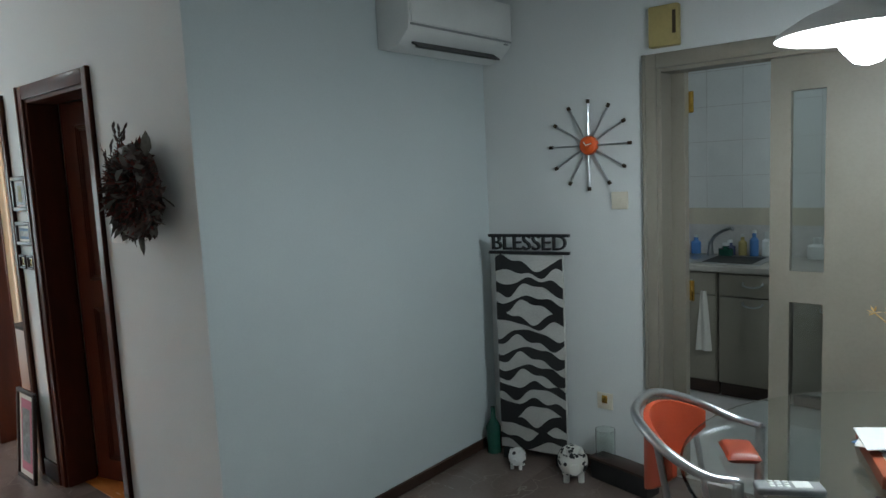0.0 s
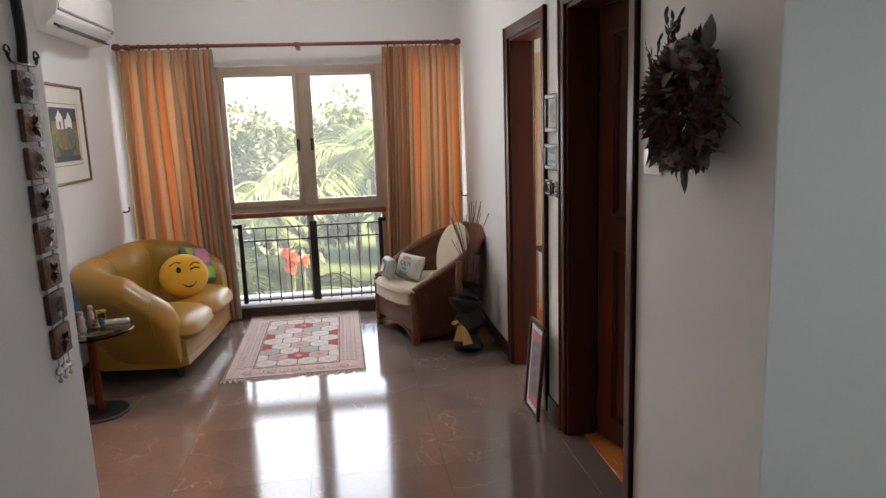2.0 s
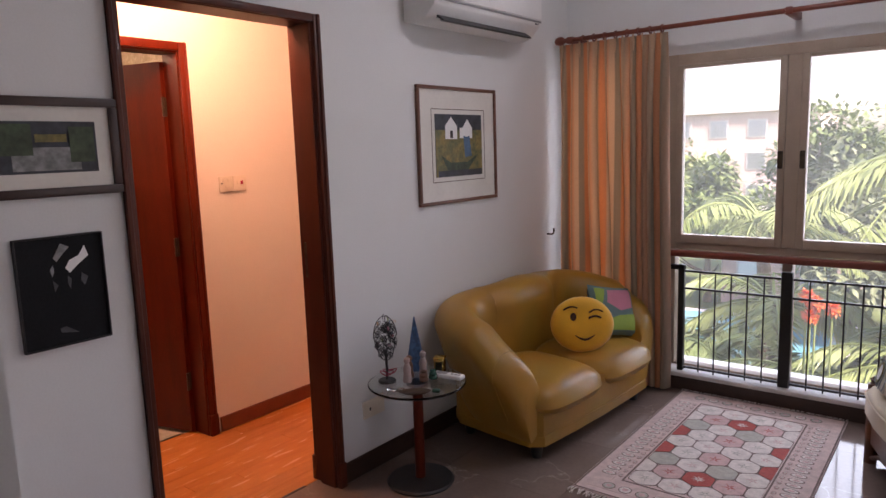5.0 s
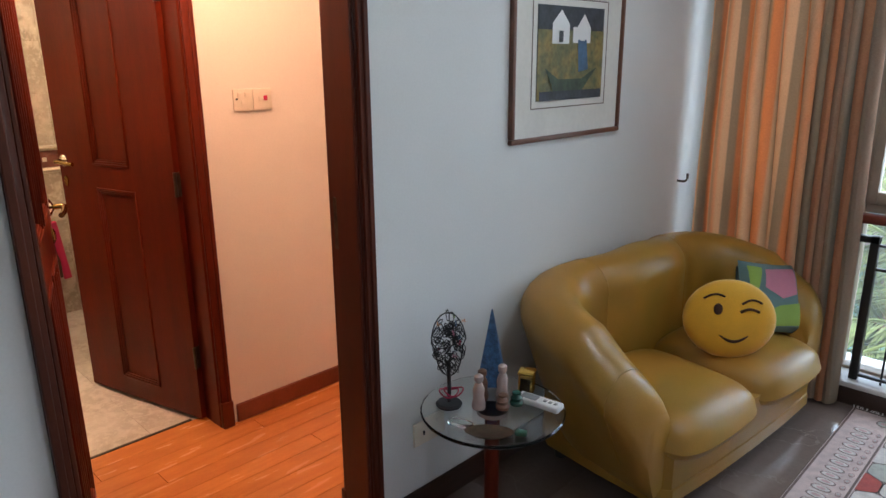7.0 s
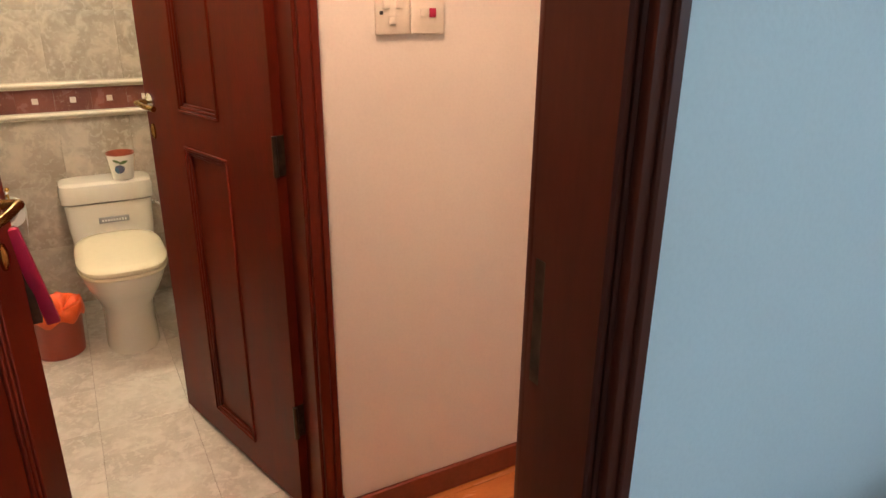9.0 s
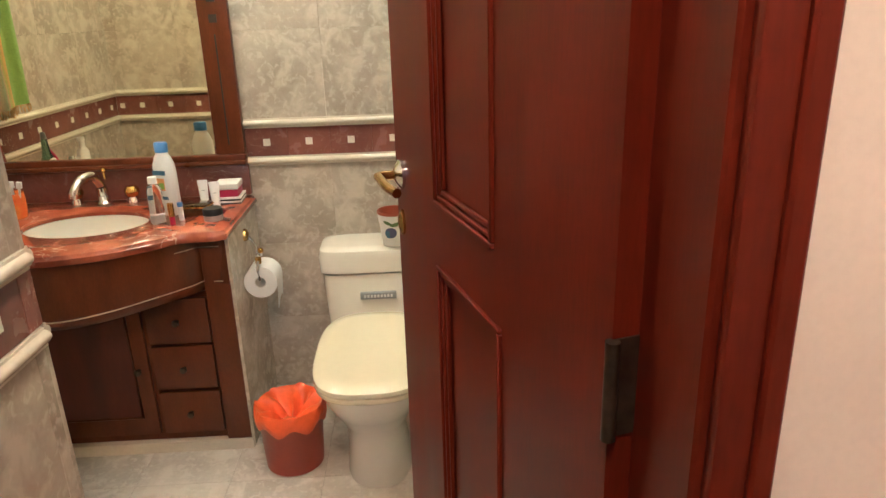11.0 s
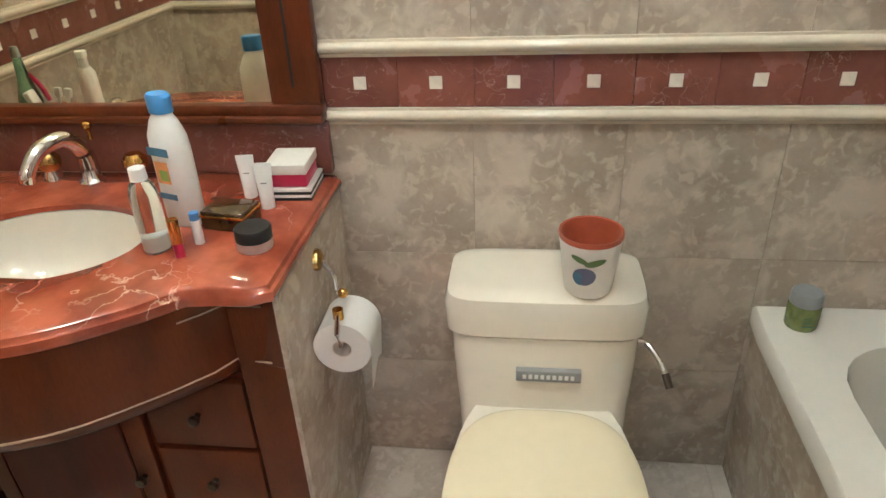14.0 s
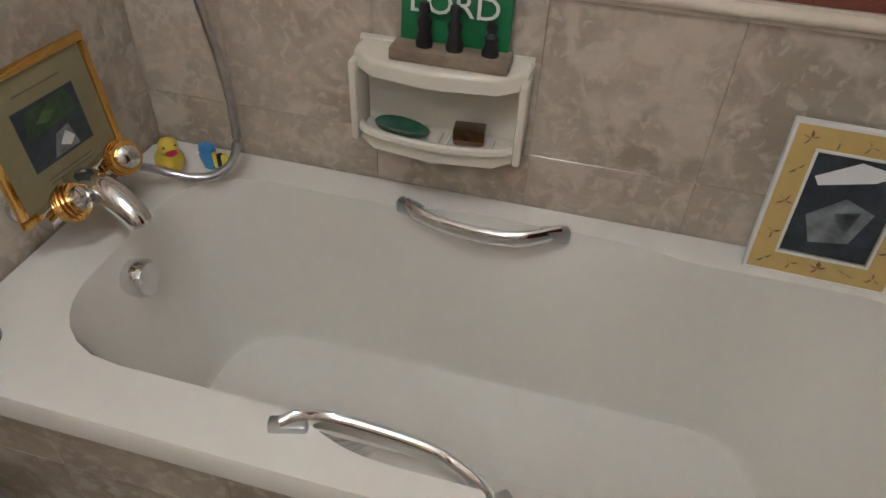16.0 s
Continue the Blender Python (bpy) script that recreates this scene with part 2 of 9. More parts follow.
M["tub"] = mat("white_tub_enamel", (0.78, 0.755, 0.69), 0.14, 0, 0.03, 2, 0.0, 40, coat=0.4)
M["bath_tile"] = mottled("grey_beige_marble_tile", (0.470, 0.405, 0.320), (0.350, 0.298, 0.230), (0.580, 0.510, 0.410), 0.22)
M["bath_floor"] = mottled("pale_marble_floor_tile", (0.60, 0.55, 0.47), (0.50, 0.45, 0.38), (0.68, 0.63, 0.55), 0.24)
M["band_tile"] = marble("red_brown_marble_border_tile", (0.225, 0.085, 0.060), (0.165, 0.060, 0.043), (0.50, 0.36, 0.28), 0.26, 4.5, 0.010, 0.10, 0.6, 0.12)
M["red_marble"] = marble("polished_red_marble", (0.40, 0.105, 0.045), (0.22, 0.045, 0.020), (0.66, 0.40, 0.27), 0.13, 3.4, 0.030, 0.0, 0.34, 0.25)
M["trim_tile"] = mat("ivory_ceramic_border_trim", (0.70, 0.63, 0.50), 0.22, 0, 0.08, 6, 0.01, 80, coat=0.3)
M["square_tile"] = mat("ivory_inlay_square", (0.74, 0.68, 0.58), 0.3, 0, 0.08, 20)
M["bath_grout"] = mat("beige_grout", (0.58, 0.52, 0.43), 0.8, 0, 0.1)
M["wood_floor"] = mat("orange_varnished_floor_board", (0.60, 0.215, 0.055), 0.26, 0, 0.15, 4, 0.004, 60, second=(0.52, 0.175, 0.043), stretch=(8, 1.2, 8), coat=0.3, random_each=0.05)
M["board_gap"] = mat("dark_board_gap", (0.12, 0.04, 0.012), 0.7)
M["leather"] = mat("ochre_yellow_leather", (0.45, 0.218, 0.030), 0.38, 0, 0.12, 3.5, 0.10, 220, second=(0.33, 0.185, 0.024), coat=0.1)
M["emoji"] = mat("orange_yellow_plush", (0.86, 0.44, 0.02), 0.85, 0, 0.1, 12, 0.25, 260, sheen=0.4)
M["brown_felt"] = mat("dark_brown_felt", (0.06, 0.022, 0.008), 0.9)
M["wicker"] = mat("red_brown_wicker", (0.19, 0.065, 0.024), 0.38, 0, 0.35, 14, 0.5, 130, second=(0.11, 0.034, 0.012), coat=0.1)
M["cream_fabric"] = mat("cream_cushion_fabric", (0.66, 0.57, 0.43), 0.85, 0, 0.08, 10, 0.2, 240, sheen=0.2)
M["pale_fabric"] = mat("pale_printed_fabric", (0.62, 0.62, 0.56), 0.85, 0, 0.08, 10, 0.2, 240)
M["blue_grey_fabric"] = mat("grey_blue_fabric", (0.30, 0.36, 0.40), 0.85, 0, 0.12, 12, 0.2, 240)
M["pink_fabric"] = mat("pink_cotton", (0.56, 0.20, 0.27), 0.85, 0, 0.1, 12, 0.2, 240)
M["green_fabric"] = mat("lime_green_cotton", (0.28, 0.42, 0.07), 0.85, 0, 0.1, 12, 0.2, 240)
M["teal_fabric"] = mat("grey_teal_cotton", (0.13, 0.22, 0.22), 0.85, 0, 0.1, 12, 0.2, 240)
M["orange_fabric"] = mat("orange_print", (0.75, 0.35, 0.12), 0.85)
M["red_leather"] = mat("orange_red_vinyl", (0.52, 0.075, 0.028), 0.38, 0, 0.1, 8, 0.05, 160)
M["rug_base"] = mat("pale_pink_rug_pile", (0.70, 0.54, 0.50), 0.95, 0, 0.2, 25, 0.5, 260)
M["rug_cream"] = mat("cream_rug_pile", (0.78, 0.71, 0.66), 0.95, 0, 0.2, 40, 0.5, 260)
M["rug_pink"] = mat("dusty_pink_rug_pile", (0.68, 0.45, 0.43), 0.95, 0, 0.2, 40, 0.5, 260)
M["rug_red"] = mat("brick_red_rug_pile", (0.52, 0.10, 0.08), 0.95, 0, 0.2, 40, 0.5, 260)
M["rug_grey"] = mat("grey_green_rug_pile", (0.50, 0.49, 0.43), 0.95, 0, 0.2, 40, 0.5, 260)
M["rug_dark"] = mat("dark_brown_rug_line", (0.19, 0.13, 0.115), 0.95, 0, 0.2, 40, 0.4, 260)
M["terracotta"] = mat("terracotta_glaze", (0.36, 0.085, 0.035), 0.4, 0, 0.15, 12, 0.03)
M["plum"] = mat("plum_blue_glaze", (0.09, 0.10, 0.20), 0.35)
M["leaf_paint"] = mat("leaf_green_glaze", (0.10, 0.17, 0.05), 0.4)
M["orange_bag"] = mat("thin_orange_plastic", (0.85, 0.12, 0.015), 0.4, 0, 0.12, 20, 0.3, 60)
M["bin_red"] = mat("brick_red_plastic", (0.32, 0.055, 0.025), 0.4, 0, 0.08)
M["towel_green"] = mat("green_terry", (0.28, 0.42, 0.10), 0.95, 0, 0.2, 30, 0.6, 300)
M["label_red"] = mat("crimson_card", (0.42, 0.01, 0.06), 0.4)
M["blue_plastic"] = mat("mid_blue_plastic", (0.10, 0.27, 0.62), 0.35)
M["foliage"] = mat("mixed_green_leaves", (0.23, 0.31, 0.11), 0.5, 0, 0.4, 0.8, 0.0, 20, second=(0.13, 0.20, 0.06))
M["foliage_pale"] = mat("pale_green_leaves", (0.27, 0.34, 0.12), 0.5, 0, 0.4, 0.8, 0.0, 20, second=(0.16, 0.23, 0.06))
M["foliage_dark"] = mat("grey_green_leaves", (0.20, 0.25, 0.13), 0.55, 0, 0.4, 0.8, 0.0, 20, second=(0.13, 0.165, 0.085))
M["palm_trunk"] = mat("grey_brown_bark", (0.20, 0.15, 0.10), 0.9, 0, 0.3, 4, 0.4, 20)
M["concrete"] = mat("pale_concrete", (0.50, 0.47, 0.42), 0.8, 0, 0.15, 1, 0.1, 20)
M["pale_facade"] = mat("pale_pink_facade_render", (0.66, 0.52, 0.47), 0.8, 0, 0.1, 0.5)
M["grass"] = mat("lawn_ground", (0.12, 0.17, 0.05), 0.9, 0, 0.4, 1.0, 0.3, 12)
M["paving"] = mat("terracotta_paving", (0.42, 0.27, 0.19), 0.8, 0, 0.2, 2, 0.1, 20)
M["pool"] = mat("light_blue_pool_water", (0.14, 0.42, 0.52), 0.08, 0, 0.1, 1.5, 0.1, 6)
M["orange_flower"] = mat("orange_petals", (0.80, 0.16, 0.03), 0.6, 0, 0.2)


def stripes(name, stops, axis=1, period=0.12, rough=0.9, bump=0.25, translucent=0.0, through_tint=(1.0, 1.0, 1.0)):
    """Woven cloth with repeating stripes along one object axis (UV u carries the cloth's own width)."""
    m = bpy.data.materials.new(name)
    m.use_nodes = True
    n, l = m.node_tree.nodes, m.node_tree.links
    p = n["Principled BSDF"]
    tc, sep, mul, fr, rp = n.new("ShaderNodeTexCoord"), n.new("ShaderNodeSeparateXYZ"), n.new("ShaderNodeMath"), n.new("ShaderNodeMath"), n.new("ShaderNodeValToRGB")
    l.new(tc.outputs["UV"], sep.inputs[0])
    mul.operation, fr.operation = "DIVIDE", "FRACT"
    mul.inputs[1].default_value = period
    l.new(sep.outputs[0], mul.inputs[0])
    l.new(mul.outputs[0], fr.inputs[0])
    l.new(fr.outputs[0], rp.inputs[0])
    rp.color_ramp.interpolation = "LINEAR"
    el = rp.color_ramp.elements
    while len(el) < len(stops):
        el.new(0.5)
    for e, (pos, col) in zip(el, stops):
        e.position, e.color = pos, (*col, 1)
    ns, mx = n.new("ShaderNodeTexNoise"), n.new("ShaderNodeMix")
    ns.inputs["Scale"].default_value = 180
    mx.data_type, mx.blend_type = "RGBA", "MULTIPLY"
    mx.inputs["Factor"].default_value = 0.35
    l.new(tc.outputs["Object"], ns.inputs[0])
    l.new(rp.outputs[0], mx.inputs["A"])
    l.new(ns.outputs["Fac"], mx.inputs["B"])
    l.new(mx.outputs["Result"], p.inputs["Base Color"])
    p.inputs["Roughness"].default_value = rough
    bn = n.new("ShaderNodeBump")
    bn.inputs["Strength"].default_value, bn.inputs["Distance"].default_value = bump, 0.004
    l.new(ns.outputs["Fac"], bn.inputs["Height"])
    l.new(bn.outputs[0], p.inputs["Normal"])
    if translucent:
        tr, ms = n.new("ShaderNodeBsdfTranslucent"), n.new("ShaderNodeMixShader")
        hs = n.new("ShaderNodeHueSaturation")
        hs.inputs["Saturation"].default_value, hs.inputs["Value"].default_value = 1.15, 1.15
        l.new(mx.outputs["Result"], hs.inputs["Color"])
        tint = n.new("ShaderNodeMix")
        tint.data_type, tint.blend_type = "RGBA", "MULTIPLY"
        tint.inputs["Factor"].default_value = 1.0
        tint.inputs["B"].default_value = (*through_tint, 1)
        l.new(hs.outputs[0], tint.inputs["A"])
        l.new(tint.outputs["Result"], tr.inputs[0])
        ms.inputs[0].default_value = translucent
        l.new(p.outputs[0], ms.inputs[1])
        l.new(tr.outputs[0], ms.inputs[2])
        l.new(ms.outputs[0], n["Material Output"].inputs[0])
    return m


# striped cloth; its orange bands and tint also carry the backlit daylight glow
M["curtain"] = stripes("striped_lined_curtain_cloth", [(0.0, (0.60, 0.47, 0.33)), (0.16, (0.62, 0.47, 0.33)), (0.20, (0.27, 0.24, 0.18)), (0.38, (0.31, 0.27, 0.20)), (0.43, (0.64, 0.29, 0.14)), (0.58, (0.66, 0.32, 0.17)), (0.63, (0.58, 0.46, 0.33)), (0.76, (0.36, 0.31, 0.23)), (0.90, (0.62, 0.36, 0.22)), (1.0, (0.60, 0.47, 0.33))], 0, 0.27, translucent=0.36, through_tint=(1.0, 0.52, 0.31))
M["towel"] = stripes("striped_terry", [(0.0, (0.25, 0.42, 0.08)), (0.24, (0.30, 0.45, 0.10)), (0.28, (0.75, 0.38, 0.10)), (0.36, (0.42, 0.50, 0.16)), (0.48, (0.72, 0.30, 0.12)), (0.56, (0.36, 0.40, 0.24)), (0.70, (0.65, 0.30, 0.16)), (0.78, (0.50, 0.52, 0.25)), (1.0, (0.62, 0.50, 0.24))], 0, 0.2, bump=0.7)


# ---- mesh helpers ----
def thing(name, at, label, category, rz=0.0, group="", kind=""):
    ob = new(name)
    ob.matrix_world = pose(*at, 0, 0, rz)
    ob.empty_display_size = 0.05
    return tagged(ob, label, category, group, kind)


def part(name, bm, material, parent=None, label="", smooth=True, at=None):
    """Links a bmesh as one mesh object under a thing or part. Coordinates are those of the parent."""
    me = bpy.data.meshes.new(name)
    bmesh.ops.recalc_face_normals(bm, faces=bm.faces)
    bm.to_mesh(me)
    bm.free()
    me.materials.append(M[material] if isinstance(material, str) else material)
    if smooth:
        me.shade_smooth()
        me.set_sharp_from_angle(angle=radians(38))
    ob = new(name, me)
    if parent:
        ob.parent = parent
    if at is not None:
        ob.matrix_local = at if isinstance(at, Matrix) else pose(*at)
    return tagged(ob, label)


def solo(name, bm, material, label, category, at=(0, 0, 0, 0, 0, 0), group="", kind="", smooth=True):
    return tagged(part(name, bm, material, None, label, smooth, pose(*at)), label, category, group, kind)


def structure(name, bm, material, smooth=False, parent=None, label=""):
    ob = part(name, bm, material, parent, label, smooth)
    if not parent:
        tagged(ob, kind="structure")
    return ob


def box(*lims, bevel=0.0, seg=2, bm=None):
    """A box by its limits x0, x1, y0, y1, z0, z1, with rounded edges."""
    x0, x1, y0, y1, z0, z1 = lims
    b = bmesh.new()
    r = bmesh.ops.create_cube(b, size=1)
    for v in b.verts:
        v.co = Vector((x0 + (v.co.x + 0.5) * (x1 - x0), y0 + (v.co.y + 0.5) * (y1 - y0), z0 + (v.co.z + 0.5) * (z1 - z0)))
    if bevel:
        bmesh.ops.bevel(b, geom=b.edges[:], offset=bevel, segments=seg, profile=0.5, affect="EDGES")
    return join(bm, b) if bm else b


def join(bm, other):
    me = bpy.data.meshes.new("tmp")
    other.to_mesh(me)
    other.free()
    bm.from_mesh(me)
    bpy.data.meshes.remove(me)
    return bm


def moved(bm, m):
    bmesh.ops.transform(bm, matrix=m, verts=bm.verts)
    return bm


def lathe(profile, seg=24, bm=None, cap=True):
    """A turned body round z from (radius, height) pairs."""
    b = bmesh.new()
    rings = []
    for r, z in profile:
        if r < 1e-5:
            rings.append([b.verts.new((0, 0, z))])
        else:
            rings.append([b.verts.new((r * math.cos(2 * math.pi * i / seg), r * math.sin(2 * math.pi * i / seg), z)) for i in range(seg)])
    for a, c in zip(rings, rings[1:]):
        for i in range(seg):
            j = (i + 1) % seg
            vs = [a[i % len(a)], a[j % len(a)], c[j % len(c)], c[i % len(c)]]
            u = []
            for v in vs:
                if v not in u:
                    u.append(v)
            if len(u) > 2:
                b.faces.new(u)
    if cap:
        for ring in (rings[0], rings[-1]):
            if len(ring) > 2:
                b.faces.new(ring)
    return join(bm, b) if bm else b


def tube(points, radius, seg=10, closed=False, bm=None, radii=None, flat=1.0):
    """A round bar along points; flat squeezes its section."""
    b = bmesh.new()
    pts = [Vector(p) for p in points]
    n = len(pts)
    up = Vector((0, 0, 1))
    rings = []
    for i, p in enumerate(pts):
        d = (pts[(i + 1) % n] - pts[i - 1]) if closed or 0 < i < n - 1 else (pts[1] - pts[0] if i == 0 else pts[-1] - pts[-2])
        d = d.normalized()
        ref = up if abs(d.z) < 0.95 else Vector((1, 0, 0))
        s = d.cross(ref).normalized()
        t = s.cross(d)
        r = radii[i] if radii else radius
        rings.append([b.verts.new(p + s * r * math.cos(2 * math.pi * k / seg) + t * r * flat * math.sin(2 * math.pi * k / seg)) for k in range(seg)])
    for i in range(n if closed else n - 1):
        a, c = rings[i], rings[(i + 1) % n]
        for k in range(seg):
            b.faces.new((a[k], a[(k + 1) % seg], c[(k + 1) % seg], c[k]))
    if not closed:
        b.faces.new(rings[0])
        b.faces.new(rings[-1])
    return join(bm, b) if bm else b


def curve_points(ctrl, steps=8):
    """A smooth line through control points."""
    c = [Vector(p) for p in ctrl]
    c = [c[0] * 2 - c[1]] + c + [c[-1] * 2 - c[-2]]
    out = []
    for i in range(1, len(c) - 2):
        for s in range(steps):
            t = s / steps
            p0, p1, p2, p3 = c[i - 1:i + 3]
            out.append(0.5 * ((2 * p1) + (p2 - p0) * t + (2 * p0 - 5 * p1 + 4 * p2 - p3) * t * t + (3 * p1 - p0 - 3 * p2 + p3) * t ** 3))
    out.append(c[-2])
    return out


def prism(outline, z0, z1, bevel=0.0, seg=2, bm=None):
    """A flat outline (x, y) raised from z0 to z1."""
    b = bmesh.new()
    lo = [b.verts.new((x, y, z0)) for x, y in outline]
    hi = [b.verts.new((x, y, z1)) for x, y in outline]
    n = len(lo)
    b.faces.new(lo[::-1])
    top = b.faces.new(hi)
    for i in range(n):
        b.faces.new((lo[i], lo[(i + 1) % n], hi[(i + 1) % n], hi[i]))
    if bevel:
        bmesh.ops.bevel(b, geom=list(top.edges), offset=bevel, segments=seg, profile=0.5, affect="EDGES")
    return join(bm, b) if bm else b


def surface(fn, nu, nv, uv=None, wrap_u=False, bm=None, thick=0.0):
    """A sheet through fn(u, v), u and v from 0 to 1; uv gives the cloth's own measure."""
    b = bmesh.new()
    lay = b.loops.layers.uv.new("uv")
    grid = [[b.verts.new(fn(i / nu, j / nv)) for j in range(nv + 1)] for i in range(nu if wrap_u else nu + 1)]
    cols = len(grid)
    for i in range(nu):
        for j in range(nv):
            ids = [(i, j), (i + 1, j), (i + 1, j + 1), (i, j + 1)]
            f = b.faces.new([grid[a % cols][c] for a, c in ids])
            for lp, (a, c) in zip(f.loops, ids):
                lp[lay].uv = (a / nu * (uv[0] if uv else 1), c / nv * (uv[1] if uv else 1))
    if thick:
        bmesh.ops.recalc_face_normals(b, faces=b.faces)
        bmesh.ops.solidify(b, geom=b.faces[:], thickness=thick)
    return join(bm, b) if bm else b


def pillow(w, h, d, n=14, power=0.45, bm=None, pinch=0.04):
    """A stuffed cushion in the x-z plane, d thick in y, with drawn-in sides."""
    def side(sign):
        def fn(u, v):
            a, c = u * 2 - 1, v * 2 - 1
            k = max(0.0, (1 - a ** 4) * (1 - c ** 4)) ** power
            px = a * (1 - pinch * (1 - c * c)) * w / 2
            pz = c * (1 - pinch * (1 - a * a)) * h / 2
            return (px, sign * d / 2 * k, pz)
        return fn
    b = surface(side(1), n, n)
    b = surface(side(-1), n, n, bm=b)
    bmesh.ops.remove_doubles(b, verts=b.verts, dist=0.0006)
    return join(bm, b) if bm else b


def text_mesh(body, size, depth=0.001, align="CENTER"):
    """Letters of the built-in font as a bmesh in the x-y plane."""
    cu = bpy.data.curves.new("letters", "FONT")
    cu.body, cu.size, cu.extrude, cu.align_x, cu.align_y, cu.resolution_u = body, size, depth, align, "CENTER", 3
    ob = bpy.data.objects.new("letters", cu)
    scene.collection.objects.link(ob)
    bpy.context.view_layer.update()
    me = ob.to_mesh()
    b = bmesh.new()
    b.from_mesh(me)
    ob.to_mesh_clear()
    bpy.data.objects.remove(ob)
    bpy.data.curves.remove(cu)
    return b


def disc(r, seg=24):
    return [(r * math.cos(2 * math.pi * i / seg), r * math.sin(2 * math.pi * i / seg)) for i in range(seg)]

# ---- large structure ----
LW, RW, WY, GY, KX, HX, TX, TY = -1.5, 1.22, 6.75, 2.38, 3.0, -2.53, -4.57, 5.25
CEIL = 2.83


def wall(name, lims, material, holes=(), axis="y"):
    """A wall of boxes butted end to end, with openings (from, to, sill, head) along its long axis."""
    x0, x1, y0, y1, z0, z1 = lims
    bm = bmesh.new()
    lo, hi = (y0, y1) if axis == "y" else (x0, x1)

    def piece(a, b, c, d):
        if b - a > 1e-4 and d - c > 1e-4:
            box(*((x0, x1, a, b, c, d) if axis == "y" else (a, b, y0, y1, c, d)), bm=bm)
    at = lo
    for a, b, c, d in sorted(holes):
        piece(at, a, z0, z1)
        piece(a, b, z0, c)
        piece(a, b, d, z1)
        at = b
    piece(at, hi, z0, z1)
    return structure(name, bm, material)


wall("wall_living_left", (-1.64, LW, 2.90, WY, 0, CEIL), "wall", [(3.625, 4.490, 0, 2.09)])
wall("wall_dividing_end", (-1.64, -0.585, 2.78, 2.90, 0, CEIL), "wall", axis="x")
wall("wall_dining_left", (-0.705, -0.585, -2.2, 2.78, 0, CEIL), "wall")
wall("wall_living_right", (RW, 1.36, GY + 0.002, WY, 0, CEIL), "wall", [(3.20, 3.93, 0, 2.045), (4.26, 4.975, 0, 2.03)])
wall("wall_window", (-1.64, 1.36, WY, 6.93, 0, CEIL), "wall", [(-1.43, -0.88, 0.10, 2.05), (-0.80, 0.58, 0.10, 2.05), (0.66, 1.17, 0.10, 2.05)], "x")
wall("wall_dining_grey", (RW + 0.002, KX, GY, GY + 0.12, 0, CEIL), "wall_cool", axis="x")
wall("wall_kitchen_side", (KX, 3.12, -2.2, GY + 0.12, 0, CEIL), "wall", [(0.30, 1.400, 0, 2.015)])
wall("wall_dining_back", (-0.705, 3.12, -2.32, -2.2, 0, CEIL), "wall", axis="x")
wall("wall_hall", (-2.66, HX, 3.0, 6.2, 0, 2.62), "wall_cream", [(3.69, 4.495, 0, 2.085)])
wall("wall_hall_end_near", (-2.53, -1.64, 2.9, 3.0, 0, 2.62), "wall_cream", axis="x")
wall("wall_hall_end_far", (-2.53, -1.64, 6.2, 6.3, 0, 2.62), "wall_cream", axis="x")
wall("wall_bath_toilet", (-4.72, TX - 0.012, 2.55, 5.4, -0.02, 2.45), "bath_grout")
wall("wall_bath_towel", (TX - 0.012, -2.662, 2.55, 2.688, -0.02, 2.45), "bath_grout", axis="x")
wall("wall_bath_tub", (TX - 0.012, -2.66, TY + 0.012, 5.4, -0.02, 2.45), "bath_grout", axis="x")
wall("wall_bath_entry", (-3.158, -2.662, 2.688, 3.648, -0.02, 2.45), "bath_grout", axis="x")
wall("wall_kitchen_far", (5.0, 5.12, -1.0, 3.2, 0, 2.7), "white", )
wall("wall_kitchen_north", (3.12, 5.0, 3.1, 3.2, 0, 2.7), "white", axis="x")
wall("wall_kitchen_south", (3.12, 5.0, -1.0, -0.9, 0, 2.7), "white", axis="x")
wall("wall_bedroom_far", (3.9, 4.0, 2.6, WY, 0, 2.7), "wall", [(4.4, 6.1, 0.9, 2.1)])
wall("wall_bedroom_window", (1.36, 4.0, WY, 6.93, 0, 2.7), "wall", [(2.0, 3.4, 0.9, 2.1)], "x")
wall("wall_bedroom_divider", (1.36, 3.9, 4.08, 4.18, 0, 2.7), "wall", axis="x")
wall("wall_bedroom_near", (1.36, 3.9, 2.5, 2.6, 0, 2.7), "wall", axis="x")

for name, lims, material in (
        ("ceiling", (-1.64, 3.12, -2.32, 6.93, CEIL, CEIL + 0.1), "ceiling"), ("ceiling_hall", (-2.66, -1.64, 2.9, 6.3, 2.62, 2.72), "ceiling"),
        ("ceiling_bath", (-4.72, -2.66, 2.55, 5.4, 2.45, 2.55), "ceiling"), ("ceiling_kitchen", (3.12, 5.12, -1.0, 3.2, 2.7, 2.8), "ceiling"),
        ("ceiling_bedroom", (1.36, 4.0, 2.5, 6.93, 2.7, 2.8), "ceiling"),
        ("floor_slab", (-1.64, 3.12, -2.32, 6.93, -0.14, -0.012), "grout"), ("floor_hall", (-2.69, -1.64, 2.9, 6.3, -0.14, -0.012), "board_gap"),
        ("floor_bath", (-4.72, -2.69, 2.55, 5.4, -0.14, -0.024), "bath_grout"), ("floor_kitchen", (3.12, 5.12, -1.0, 3.2, -0.1, 0.0), "white_stone"),
        ("floor_bedroom", (1.30, 4.0, 2.5, 6.93, -0.1, 0.004), "wood_floor")):
    structure(name, box(*lims), material)

